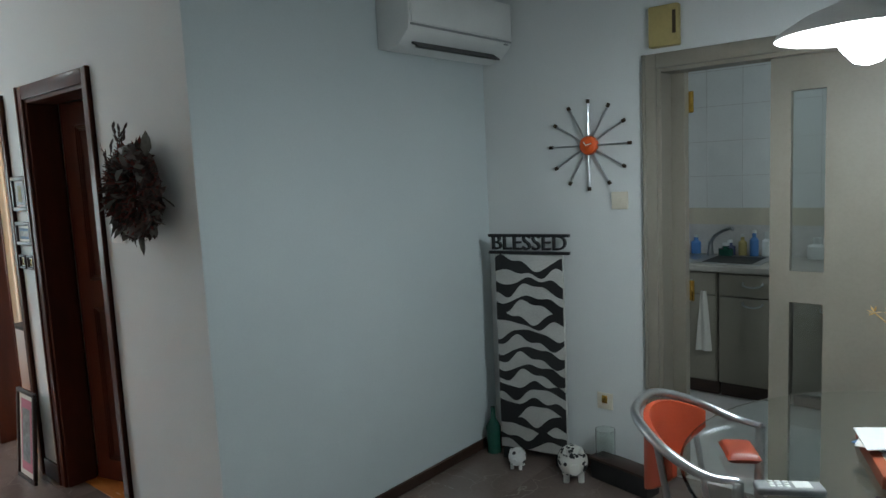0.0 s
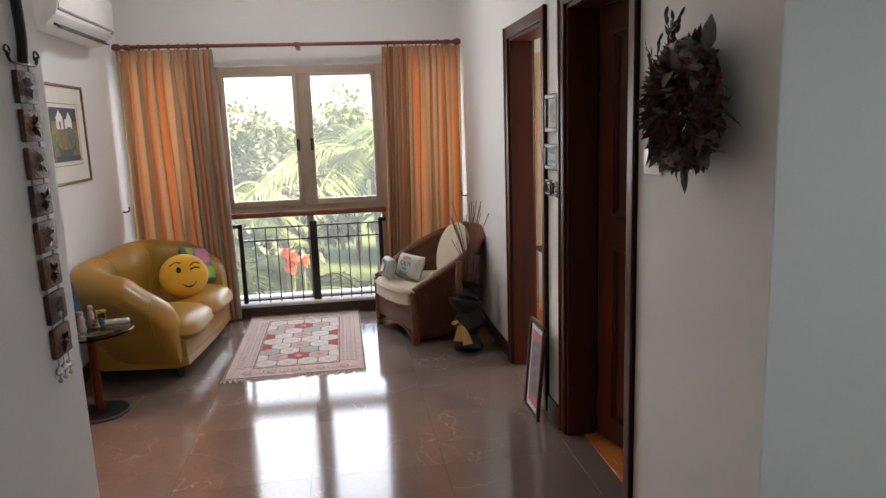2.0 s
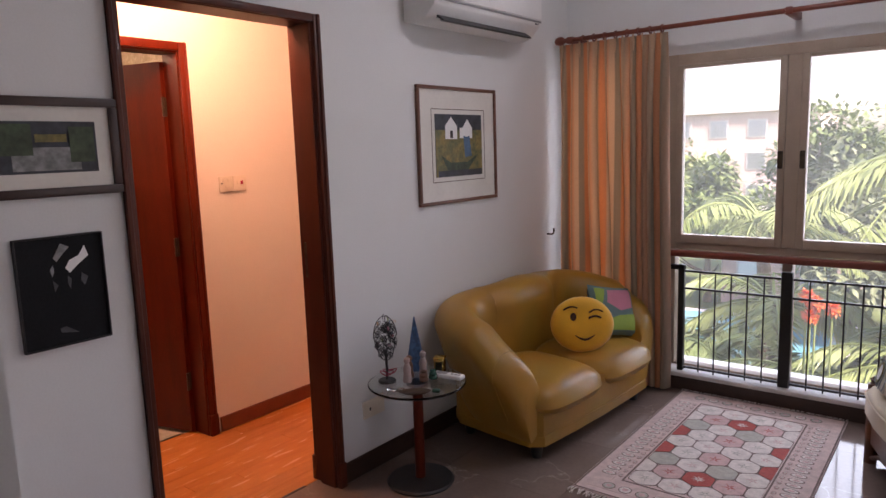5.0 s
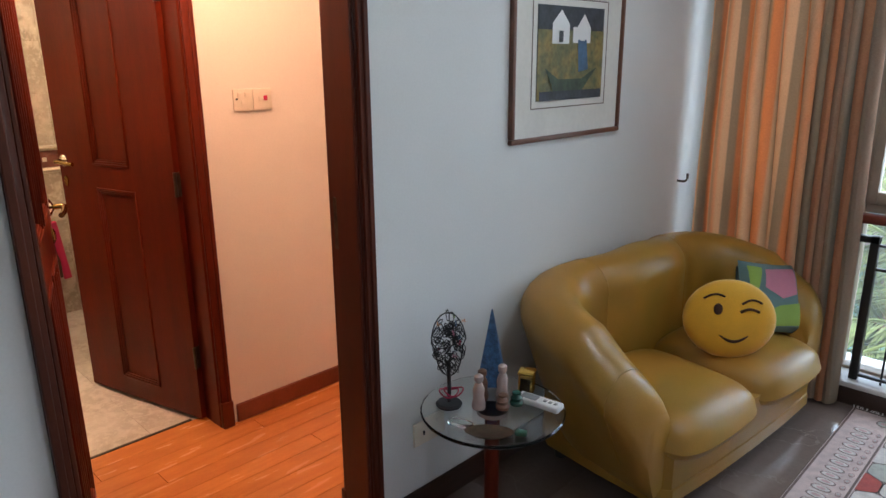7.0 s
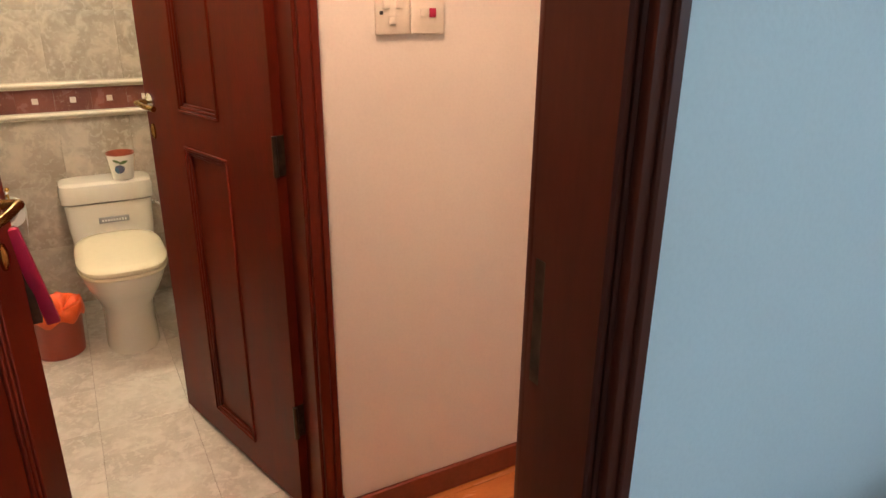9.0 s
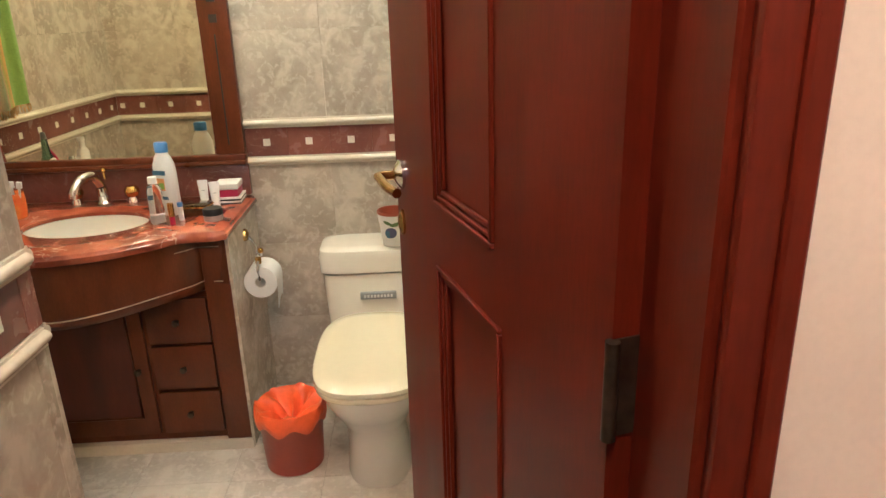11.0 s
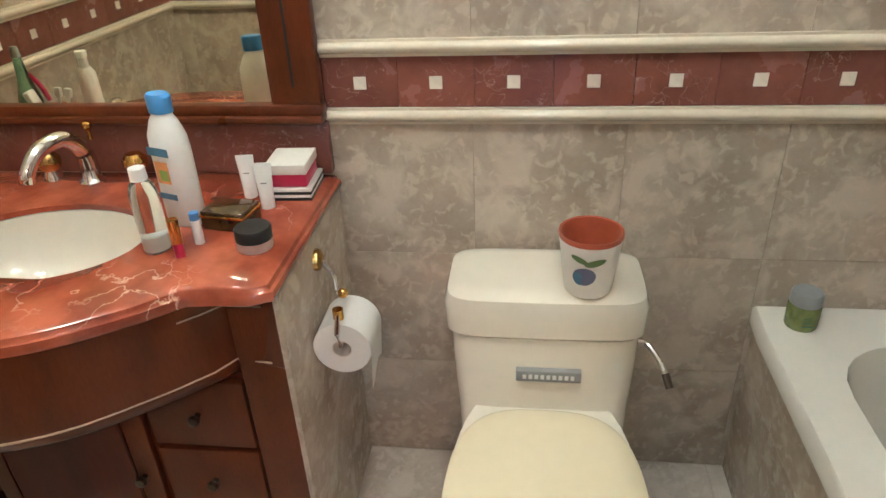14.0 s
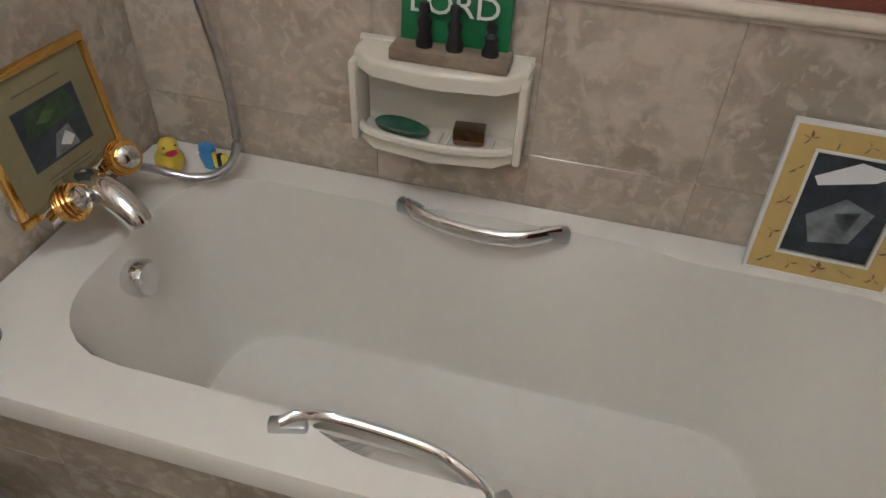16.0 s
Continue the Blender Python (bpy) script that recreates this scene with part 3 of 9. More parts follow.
# cornice along the ceiling of the living room
bm = bmesh.new()
for k, (a, b) in enumerate(((0.10, 0.035), (0.075, 0.07), (0.035, 0.125))):
    box(LW, LW + a, 2.90, WY, CEIL - b, CEIL, bm=bm)
    box(RW - a, RW, GY, WY, CEIL - b, CEIL, bm=bm)
    box(LW + a, RW - a, WY - a, WY, CEIL - b, CEIL, bm=bm)
structure("cornice", bm, "ceiling")


def skirting(name, runs, material="skirting", h=0.10, t=0.014):
    bm = bmesh.new()
    for x0, x1, y0, y1 in runs:
        box(x0, x1, y0, y1, 0.0, h, bevel=0.004, seg=1, bm=bm)
    return structure(name, bm, material)


skirting("baseboard_living", [(LW, LW + 0.014, 4.516, WY - 0.0), (LW, LW + 0.014, 2.90, 3.600), (RW - 0.014, RW, GY, 3.140), (RW - 0.014, RW, 3.990, 4.200), (RW - 0.014, RW, 5.035, WY),
                              (LW + 0.014, -0.82, WY - 0.014, WY), (0.60, RW - 0.014, WY - 0.014, WY), (-0.585, -0.571, -2.2, 2.90), (LW + 0.014, -0.571, 2.90, 2.914)])
skirting("baseboard_dining", [(RW, KX - 0.014, GY - 0.014, GY), (KX - 0.014, KX, 1.475, GY), (KX - 0.014, KX, -2.2, 0.22)], h=0.06)
skirting("baseboard_hall", [(HX, HX + 0.014, 4.552, 6.2), (HX, HX + 0.014, 3.0, 3.59)], "rod_wood", 0.085)


def door_frame(name, x_face, x_back, y0, y1, head, material, trim=0.055, proud=0.016, both=True, jamb=0.03, plinth=0.12):
    """Jambs, head and moulded casings round an opening in a wall that runs along y."""
    root = thing(name, (0, 0, 0), "", "", kind="structure")
    lo, hi = min(x_face, x_back), max(x_face, x_back)
    for nm, lim in (("jamb", (lo - 0.002, hi + 0.002, y0, y0 + jamb, 0, head)), ("jamb", (lo - 0.002, hi + 0.002, y1 - jamb, y1, 0, head)), ("head", (lo - 0.002, hi + 0.002, y0 + jamb, y1 - jamb, head - jamb, head))):
        part(nm, box(*lim, bevel=0.003, seg=1), material, root, smooth=False)
    sides = [(x_face, 1 if x_face > x_back else -1)] + ([(x_back, 1 if x_back > x_face else -1)] if both else [])
    for xf, s in sides:
        for a, b, z0, z1 in ((y0 - trim, y0 + 0.012, 0, head + trim), (y1 - 0.012, y1 + trim, 0, head + trim)):
            bm = box(*sorted((xf, xf + s * proud)), a, b, z0, z1, bevel=0.004, seg=2)
            box(*sorted((xf, xf + s * (proud + 0.007))), a if a < y0 - 0.01 else b - 0.018, (a + 0.018) if a < y0 - 0.01 else b, z0, z1, bevel=0.003, seg=1, bm=bm)
            part("casing", bm, material, root)
            if plinth:
                part("plinth_block", box(*sorted((xf, xf + s * (proud + 0.012))), a - 0.004, b + 0.004, 0, plinth, bevel=0.004), material, root)
        part("casing", box(*sorted((xf, xf + s * proud)), y0 + 0.012, y1 - 0.012, head - 0.012, head + trim, bevel=0.004), material, root)
    return root


hall_frame = door_frame("door_frame_hall", LW, -1.64, 3.625, 4.490, 2.09, "dark_wood", trim=0.02, jamb=0.015)
for y0, y1 in ((3.640, 3.652), (4.463, 4.475)):
    part("door_stop", box(-1.600, -1.502, y0, y1, 0, 2.075, bevel=0.003, seg=1), "dark_wood", hall_frame, smooth=False)
part("strike_plate", box(-1.628, -1.606, 4.4730, 4.4745, 0.98, 1.14), "bronze", hall_frame, smooth=False)
door_frame("door_frame_bath", HX, -2.66, 3.69, 4.495, 2.085, "red_wood", trim=0.032, jamb=0.02)
door_frame("door_frame_bedroom_1", RW, 1.36, 4.26, 4.975, 2.03, "dark_wood", plinth=0)
door_frame("door_frame_bedroom_2", RW, 1.36, 3.20, 3.93, 2.045, "dark_wood", plinth=0)
M["cream_door"] = mat("cream_painted_wood", (0.30, 0.272, 0.222), 0.45, 0, 0.08, 4, 0.04, 80)
door_frame("door_frame_kitchen", KX, 3.12, 0.30, 1.400, 2.015, "cream_door", plinth=0)


def panel_door(name, width, height, material, label, at, rz, panels, handle, both=True, hinges=()):
    """A leaf that hangs at x=0 and reaches to x=width, 40 mm thick, with raised beading round its panels."""
    root = thing(name, (*at, ), label, "door", rz)
    root["kind"] = "structure"
    bm = bmesh.new()
    xs = sorted({0.0, width, *(v for p in panels for v in p[:2])})
    zs = sorted({0.008, height, *(v for p in panels for v in p[2:])})
    for xa, xb in zip(xs, xs[1:]):
        for za, zb in zip(zs, zs[1:]):
            mid = ((xa + xb) / 2, (za + zb) / 2)
            if not any(p[0] < mid[0] < p[1] and p[2] < mid[1] < p[3] for p in panels):
                box(xa, xb, -0.02, 0.02, za, zb, bm=bm)
    bmesh.ops.remove_doubles(bm, verts=bm.verts, dist=0.0005)
    part("leaf", bm, material, root, smooth=False)
    for xa, xb, za, zb in panels:
        part("panel", box(xa, xb, -0.010, 0.010, za, zb), material, root, smooth=False)
        for s in (1, -1):
            bm = bmesh.new()
            y0, y1 = sorted((s * 0.010, s * 0.026))
            for k, e in enumerate((0.0, 0.009, 0.018)):
                yy0, yy1 = sorted((s * 0.010, s * (0.026 - k * 0.004)))
                box(xa + e, xb - e, yy0, yy1, za + e, za + e + 0.008, bevel=0.002, seg=1, bm=bm)
                box(xa + e, xb - e, yy0, yy1, zb - e - 0.008, zb - e, bevel=0.002, seg=1, bm=bm)
                box(xa + e, xa + e + 0.008, yy0, yy1, za + e + 0.008, zb - e - 0.008, bevel=0.002, seg=1, bm=bm)
                box(xb - e - 0.008, xb - e, yy0, yy1, za + e + 0.008, zb - e - 0.008, bevel=0.002, seg=1, bm=bm)
            part("beading", bm, material, root)
    hx, hz = handle
    for s in (1, -1):
        bm = moved(lathe([(0.0, 0), (0.027, 0), (0.027, 0.006), (0.018, 0.012), (0.010, 0.016), (0.0, 0.016)], 20), pose(hx, s * 0.02, hz, -90 * s))
        h = part("handle", bm, "chrome", root, "polished brass and chrome lever handle")
        part("lever", tube(curve_points([(hx, s * 0.03, hz), (hx, s * 0.062, hz), (hx - 0.02, s * 0.066, hz), (hx - 0.07, s * 0.066, hz - 0.004), (hx - 0.115, s * 0.060, hz - 0.006)], 6), 0.0085, 10), "brass", h)
        bm = moved(lathe([(0.0, 0), (0.018, 0), (0.018, 0.005), (0.008, 0.010), (0.0, 0.010)], 18), pose(hx + 0.004, s * 0.02, hz - 0.092, -90 * s) @ Matrix.Diagonal((0.75, 1.35, 1, 1)))
        part("lock_plate", bm, "brass", root, "oval brass lock plate")
    for hz2 in hinges:
        part("hinge", moved(lathe([(0.007, 0), (0.007, 0.1)], 10), pose(-0.004, 0.022, hz2)), "bronze", root, "dark bronze butt hinge")
        part("hinge_plate", box(-0.002, 0.0, -0.019, 0.019, hz2, hz2 + 0.1), "bronze", root, smooth=False)
    return root


def leaf_angle(a, b):
    return math.degrees(math.atan2(b[1] - a[1], b[0] - a[0]))


# the bathroom door opens into the bathroom, the hall door into the hall
panel_door("door_bath", 0.752, 2.03, "red_wood", "open red mahogany bathroom door with raised panel beading", (-2.655, 4.468, 0.0), 195.5,
           [(0.272, 0.510, 1.102, 1.90), (0.250, 0.506, 0.10, 1.003)], (0.712, 1.108), hinges=(0.25, 1.005, 1.75))
panel_door("door_hall", 0.765, 2.03, "red_wood", "open dark red wooden hall door with carved panel beading", (-1.65, 3.650, 0.0), leaf_angle((-1.65, 3.650), (-2.379, 3.892)),
           [(0.11, 0.36, 1.10, 1.90), (0.42, 0.66, 1.10, 1.90), (0.11, 0.36, 0.12, 0.96), (0.42, 0.66, 0.12, 0.96)], (0.705, 1.10), hinges=(0.25, 1.06, 1.75))
panel_door("door_bedroom_2", 0.62, 2.02, "dark_wood", "half open dark brown wooden bedroom door", (1.385, 3.890, 0.0), -74,
           [(0.10, 0.52, 1.1, 1.9), (0.10, 0.52, 0.12, 0.96)], (0.56, 1.05))

# ---- window with railing ----
win = thing("window_1", (0, 0, 0), "beige framed window over a low fixed pane", "window", kind="structure")
wy0, wy1 = 6.72, 6.80
bm = bmesh.new()
for lim in ((-0.80, -0.735, wy0, wy1, 0.10, 2.05), (0.515, 0.58, wy0, wy1, 0.10, 2.05), (-0.735, 0.515, wy0, wy1, 1.985, 2.05), (-0.735, 0.515, wy0, wy1, 0.862, 0.905), (-0.125, -0.05, wy0, wy1, 0.905, 1.985), (-0.115, -0.06, wy0, wy1, 0.10, 0.862),
            (-0.735, 0.515, wy0, wy1, 0.10, 0.125)):
    box(*lim, bevel=0.004, seg=1, bm=bm)
part("window_frame", bm, "frame_beige", win)
for a, b in ((-0.735, -0.125), (-0.05, 0.515)):
    bm = bmesh.new()
    y0, y1 = 6.705, 6.755
    for lim in ((a, a + 0.038, y0, y1, 0.905, 1.985), (b - 0.038, b, y0, y1, 0.905, 1.985), (a + 0.038, b - 0.038, y0, y1, 0.905, 0.958), (a + 0.038, b - 0.038, y0, y1, 1.962, 1.985)):
        box(*lim, bevel=0.005, seg=2, bm=bm)
    sash = part("sash", bm, "frame_beige", win, "beige casement sash")
    ob = part("pane", box(a + 0.036, b - 0.036, 6.735, 6.741, 0.956, 1.964), "pane", sash, smooth=False)
    ob.visible_shadow = False
    bm = box((b - 0.034) if a < -0.5 else a + 0.006, (b - 0.006) if a < -0.5 else a + 0.034, 6.690, 6.706, 1.36, 1.46, bevel=0.004)
    part("latch", bm, "bronze", sash, "dark window latch")
for a, b in ((-0.735, -0.115), (-0.06, 0.515)):
    ob = part("pane", box(a, b, 6.775, 6.781, 0.125, 0.862), "pane", win, smooth=False)
    ob.visible_shadow = False
bm = box(-0.82, 0.60, 6.655, 6.725, 0.822, 0.862, bevel=0.012, seg=3)
part("window_ledge", bm, "sill_red", win, "red-brown moulded wooden ledge")
bm = box(-0.80, 0.58, 6.56, 6.93, 0.085, 0.112, bevel=0.008)
structure("window_sill", bm, "white_stone")
structure("window_step", box(-0.80, 0.58, 6.575, 6.749, 0.0, 0.085), "skirting")

for k, (a, b) in enumerate(((-1.43, -0.88), (0.66, 1.17))):
    side = thing("window_%d" % (k + 2), (0, 0, 0), "tall beige framed side pane behind the curtain", "window", kind="structure")
    bm = bmesh.new()
    for lim in ((a, a + 0.04, wy0 + 0.04, wy1, 0.10, 2.05), (b - 0.04, b, wy0 + 0.04, wy1, 0.10, 2.05), (a + 0.04, b - 0.04, wy0 + 0.04, wy1, 2.01, 2.05), (a + 0.04, b - 0.04, wy0 + 0.04, wy1, 0.10, 0.14), (a + 0.04, b - 0.04, wy0 + 0.04, wy1, 0.862, 0.905)):
        box(*lim, bevel=0.004, seg=1, bm=bm)
    part("window_frame", bm, "frame_beige", side)
    for z0, z1 in ((0.14, 0.862), (0.905, 2.01)):
        part("pane", box(a + 0.04, b - 0.04, 6.775, 6.781, z0, z1), "pane", side, smooth=False).visible_shadow = False

rail = thing("window_railing", (0, 0, 0.112), "black painted iron safety railing inside the window", "railing")
for x0, x1 in ((-0.675, -0.640), (-0.095, -0.035), (0.475, 0.510)):
    part("post", box(x0, x1, 6.605, 6.645, 0, 0.672, bevel=0.004), "black_iron", rail)
for x0, x1 in ((-0.80, -0.64), (0.475, 0.58)):
    part("bracket", box(x0, x1, 6.605, 6.645, 0.640, 0.668, bevel=0.003), "black_iron", rail)
for z in (0.022, 0.525, 0.632):
    for a, b in ((-0.640, -0.095), (-0.035, 0.475)):
        part("rail", box(a, b, 6.618, 6.632, z - 0.006, z + 0.006), "black_iron", rail, smooth=False)
for a, b in ((-0.640, -0.095), (-0.035, 0.475)):
    for i in range(1, 6):
        x = a + (b - a) * i / 6
        part("bar", tube([(x, 6.625, 0.0), (x, 6.625, 0.632)], 0.0045, 8), "black_iron", rail)

# ---- outside: ground, pool, palms, trees, houses ----
GZ = -4.2
structure("ground", surface(lambda u, v: (-1500 + 3000 * u, 7.2 + 3000 * v, GZ), 8, 8), "grass")
structure("paving_terrace", box(-14, 10, 8.5, 17.0, GZ, GZ + 0.03), "paving")
structure("pool_edge", box(-14.4, -1.6, 16.6, 25.4, GZ, GZ + 0.10, bevel=0.02), "white_stone")
structure("water_pool", box(-14.0, -2.0, 17.0, 25.0, GZ + 0.02, GZ + 0.104), "pool")
structure("wall_outside", box(-14, -1.64, 6.93, 7.1, GZ, 6.0), "pale_facade")
structure("wall_outside_below", box(-1.64, 12, 6.93, 7.1, GZ, -0.14), "pale_facade")


def leaf_quad(bm, at, direction, length, width, droop=0.0):
    d = direction.normalized()
    s = d.cross(Vector((0, 0, 1)))
    s = s.normalized() if s.length > 1e-3 else Vector((1, 0, 0))
    mid = at + d * length * 0.5 + Vector((0, 0, -droop * 0.3))
    tip = at + d * length + Vector((0, 0, -droop))
    a, b, c, e = (bm.verts.new(p) for p in (at, mid + s * width / 2, tip, mid - s * width / 2))
    bm.faces.new((a, b, c, e))


def palm(at, height, reach, fronds, material, seed, label):
    rnd = random.Random(seed)
    root = thing("palm_tree", at, label, "tree")
    part("trunk", tube(curve_points([(0, 0, 0), (0.1, 0.05, height * 0.5), (0.0, 0.0, height)], 6), 0.16, 10, radii=[0.2 - 0.08 * i / 12 for i in range(13)]), "palm_trunk", root)
    for k in range(fronds):
        a = 2 * math.pi * (k * 0.382 + rnd.uniform(-0.04, 0.04))
        rise = rnd.uniform(-0.1, 0.95)
        r = reach * rnd.uniform(0.8, 1.1)
        def at_t(t):
            return Vector((math.cos(a) * r * t * (1 - 0.15 * t * rise), math.sin(a) * r * t * (1 - 0.15 * t * rise), height + r * (rise * t - (0.45 + rise * 0.55) * t * t)))
        bm = tube([at_t(t / 8) for t in range(9)], 0.02, 5, radii=[0.03 * (1 - t / 9) + 0.004 for t in range(9)])
        for i in range(3, 46):
            t = i / 46
            p, d = at_t(t), (at_t(min(1, t + 0.02)) - at_t(t)).normalized()
            s = d.cross(Vector((0, 0, 1))).normalized()
            for sg in (1, -1):
                ln = reach * 0.30 * math.sin(math.pi * (0.12 + 0.85 * t)) * rnd.uniform(0.85, 1.1)
                leaf_quad(bm, p, s * sg + d * 0.55 + Vector((0, 0, rnd.uniform(-0.25, 0.1))), ln, 0.055, ln * rnd.uniform(0.2, 0.5))
        part("frond", bm, material, root, smooth=False)
    return root


def tree(at, height, radius, leaves, material, seed, label, size=0.22, squash=0.8):
    rnd = random.Random(seed)
    root = thing("tree", at, label, "tree")
    limbs = [(Vector((0, 0, 0)), Vector((0, 0, height * 0.55)), 0.16)]
    tips = []
    for k in range(9):
        a, t = rnd.uniform(0, 6.28), rnd.uniform(0.35, 1)
        p0 = Vector((0, 0, height * 0.55 * t))
        p1 = p0 + Vector((math.cos(a) * radius * rnd.uniform(0.4, 0.75), math.sin(a) * radius * rnd.uniform(0.4, 0.75), radius * rnd.uniform(0.2, 0.7)))
        limbs.append((p0, p1, 0.06))
        tips.append(p1)
    bm = bmesh.new()
    for a, b, r in limbs:
        tube([a, (a + b) / 2 + Vector((rnd.uniform(-.1, .1), rnd.uniform(-.1, .1), 0)), b], r, 7, bm=bm, radii=[r, r * 0.7, r * 0.35])
    part("trunk", bm, "palm_trunk", root)
    bm = bmesh.new()
    clumps = []
    for k in range(26):
        a, b = rnd.uniform(0, 6.28), math.acos(rnd.uniform(-0.7, 1))
        rr = radius * rnd.uniform(0.45, 1.0)
        clumps.append((Vector((math.cos(a) * math.sin(b) * rr, math.sin(a) * math.sin(b) * rr, height * 0.72 + math.cos(b) * rr * squash)), radius * rnd.uniform(0.22, 0.42)))
    for i in range(leaves):
        c, r = clumps[i % len(clumps)]
        v = Vector((rnd.gauss(0, 1), rnd.gauss(0, 1), rnd.gauss(0, 1))).normalized()
        p = c + v * r * rnd.uniform(0.55, 1.05)
        leaf_quad(bm, p, v + Vector((rnd.uniform(-.8, .8), rnd.uniform(-.8, .8), rnd.uniform(-.8, .3))), size * rnd.uniform(0.7, 1.3), size * 0.5, size * 0.2)
    part("crown", bm, material, root, smooth=False)
    return root


palm((0.85, 14.2, GZ), 5.2, 3.0, 17, "foliage_pale", 3, "tall palm with long arching pale green fronds by the pool")
palm((-2.7, 17.5, GZ), 4.0, 2.3, 15, "foliage_pale", 5, "small palm with yellow-green fronds by the pool")
palm((-1.1, 13.2, GZ), 2.3, 1.9, 15, "foliage", 8, "low spreading palm below the window")
palm((1.5, 11.6, GZ), 2.2, 1.8, 15, "foliage_pale", 9, "low spreading palm below the window")
palm((0.2, 11.0, GZ), 1.6, 1.5, 14, "foliage", 12, "low spreading palm below the window")
palm((-1.9, 15.0, GZ), 2.9, 1.9, 15, "foliage_pale", 14, "low spreading palm below the window")
palm((0.5, 12.6, GZ), 2.8, 1.8, 16, "foliage_pale", 15, "low spreading palm below the window")
palm((-3.3, 14.2, GZ), 2.2, 1.7, 15, "foliage", 16, "low spreading palm below the window")
tree((2.1, 12.6, GZ), 5.8, 1.15, 5200, "foliage_dark", 4, "dense narrow grey-green tree near the window", 0.13, 2.0)
for i, (x, y, h, r, m) in enumerate(((-9.5, 30, 5.2, 2.4, "foliage_pale"), (-3.4, 33, 6.2, 2.6, "foliage"), (0.8, 31, 6.6, 2.9, "foliage_pale"), (6.0, 30, 6.4, 2.8, "foliage"), (-1.9, 24.5, 4.3, 2.2, "foliage_dark"),
                                     (-6.6, 27.0, 4.6, 1.9, "foliage"), (3.4, 23.0, 5.6, 2.6, "foliage"), (-15, 34, 6.0, 2.8, "foliage"), (11, 33, 6.8, 3.2, "foliage_pale"))):
    tree((x, y, GZ), h, r, 5200, m, 20 + i, "broad leafy green tree beyond the pool", 0.34)
for i, (x, y) in enumerate(((-0.6, 10.2), (0.6, 9.8), (-2.2, 11.2), (1.6, 10.0), (-3.4, 12.4), (2.6, 11.0), (-0.2, 12.2))):
    tree((x, y, GZ), 1.7, 1.0, 2600, ("foliage", "foliage_pale")[i % 2], 50 + i, "leafy green shrub below the window", 0.17)
for i, (x, y, z) in enumerate(((-0.66, 10.7, -0.20), (-0.56, 10.65, -0.27), (-0.42, 10.8, -0.34), (-0.60, 10.6, -0.40))):
    rnd = random.Random(90 + i)
    bm = bmesh.new()
    for k in range(160):
        v = Vector((rnd.gauss(0, 1), rnd.gauss(0, 1), rnd.gauss(0.3, 0.8))).normalized()
        leaf_quad(bm, v * 0.055 * rnd.uniform(0.2, 1), v, 0.06, 0.035, 0.012)
    stem = tube([(0, 0, GZ - z), (0, 0, 0)], 0.012, 6)
    t = thing("flower_bush", (x, y, z), "bright orange flower head on a tall stem", "flower", group="orange flowers")
    part("petals", bm, "orange_flower", t, smooth=False)
    part("stem", stem, "foliage", t)


def house(name, x0, x1, y0, y1, z1, floors, cols, material, label, roof="terracotta"):
    root = thing(name, ((x0 + x1) / 2, y0, GZ), label, "building")
    w, d, h = (x1 - x0) / 2, y1 - y0, z1 - GZ
    part("wall", box(-w, w, 0, d, 0, h), material, root, smooth=False)
    part("roof", box(-w - 0.3, w + 0.3, -0.4, d + 0.3, h, h + 0.35), roof, root, smooth=False)
    for f in range(floors):
        for c in range(cols):
            cx, cz = -w + (c + 0.5) * 2 * w / cols, (f + 0.5) * h / floors
            ww, wh = w / cols * 0.5, h / floors * 0.28
            wd = part("window", box(cx - ww, cx + ww, -0.06, 0.02, cz - wh, cz + wh), "white_stone", root, smooth=False)
            part("pane", box(cx - ww * 0.85, cx + ww * 0.85, -0.08, -0.05, cz - wh * 0.85, cz + wh * 0.85), "steel", wd, smooth=False)
    return root


house("apartment_building", -24, -9.0, 62, 74, 3.6, 3, 5, "pale_facade", "pale pink low building beyond the trees", "white_stone")
house("pool_house", -6.2, -2.2, 27.2, 30, -1.4, 1, 2, "pale_facade", "low pink pool house with a flat white roof", "white_stone")
house("tower_block", 4.0, 17.0, 150, 165, 22, 14, 7, "white_stone", "distant pale high-rise tower block", "white_stone")

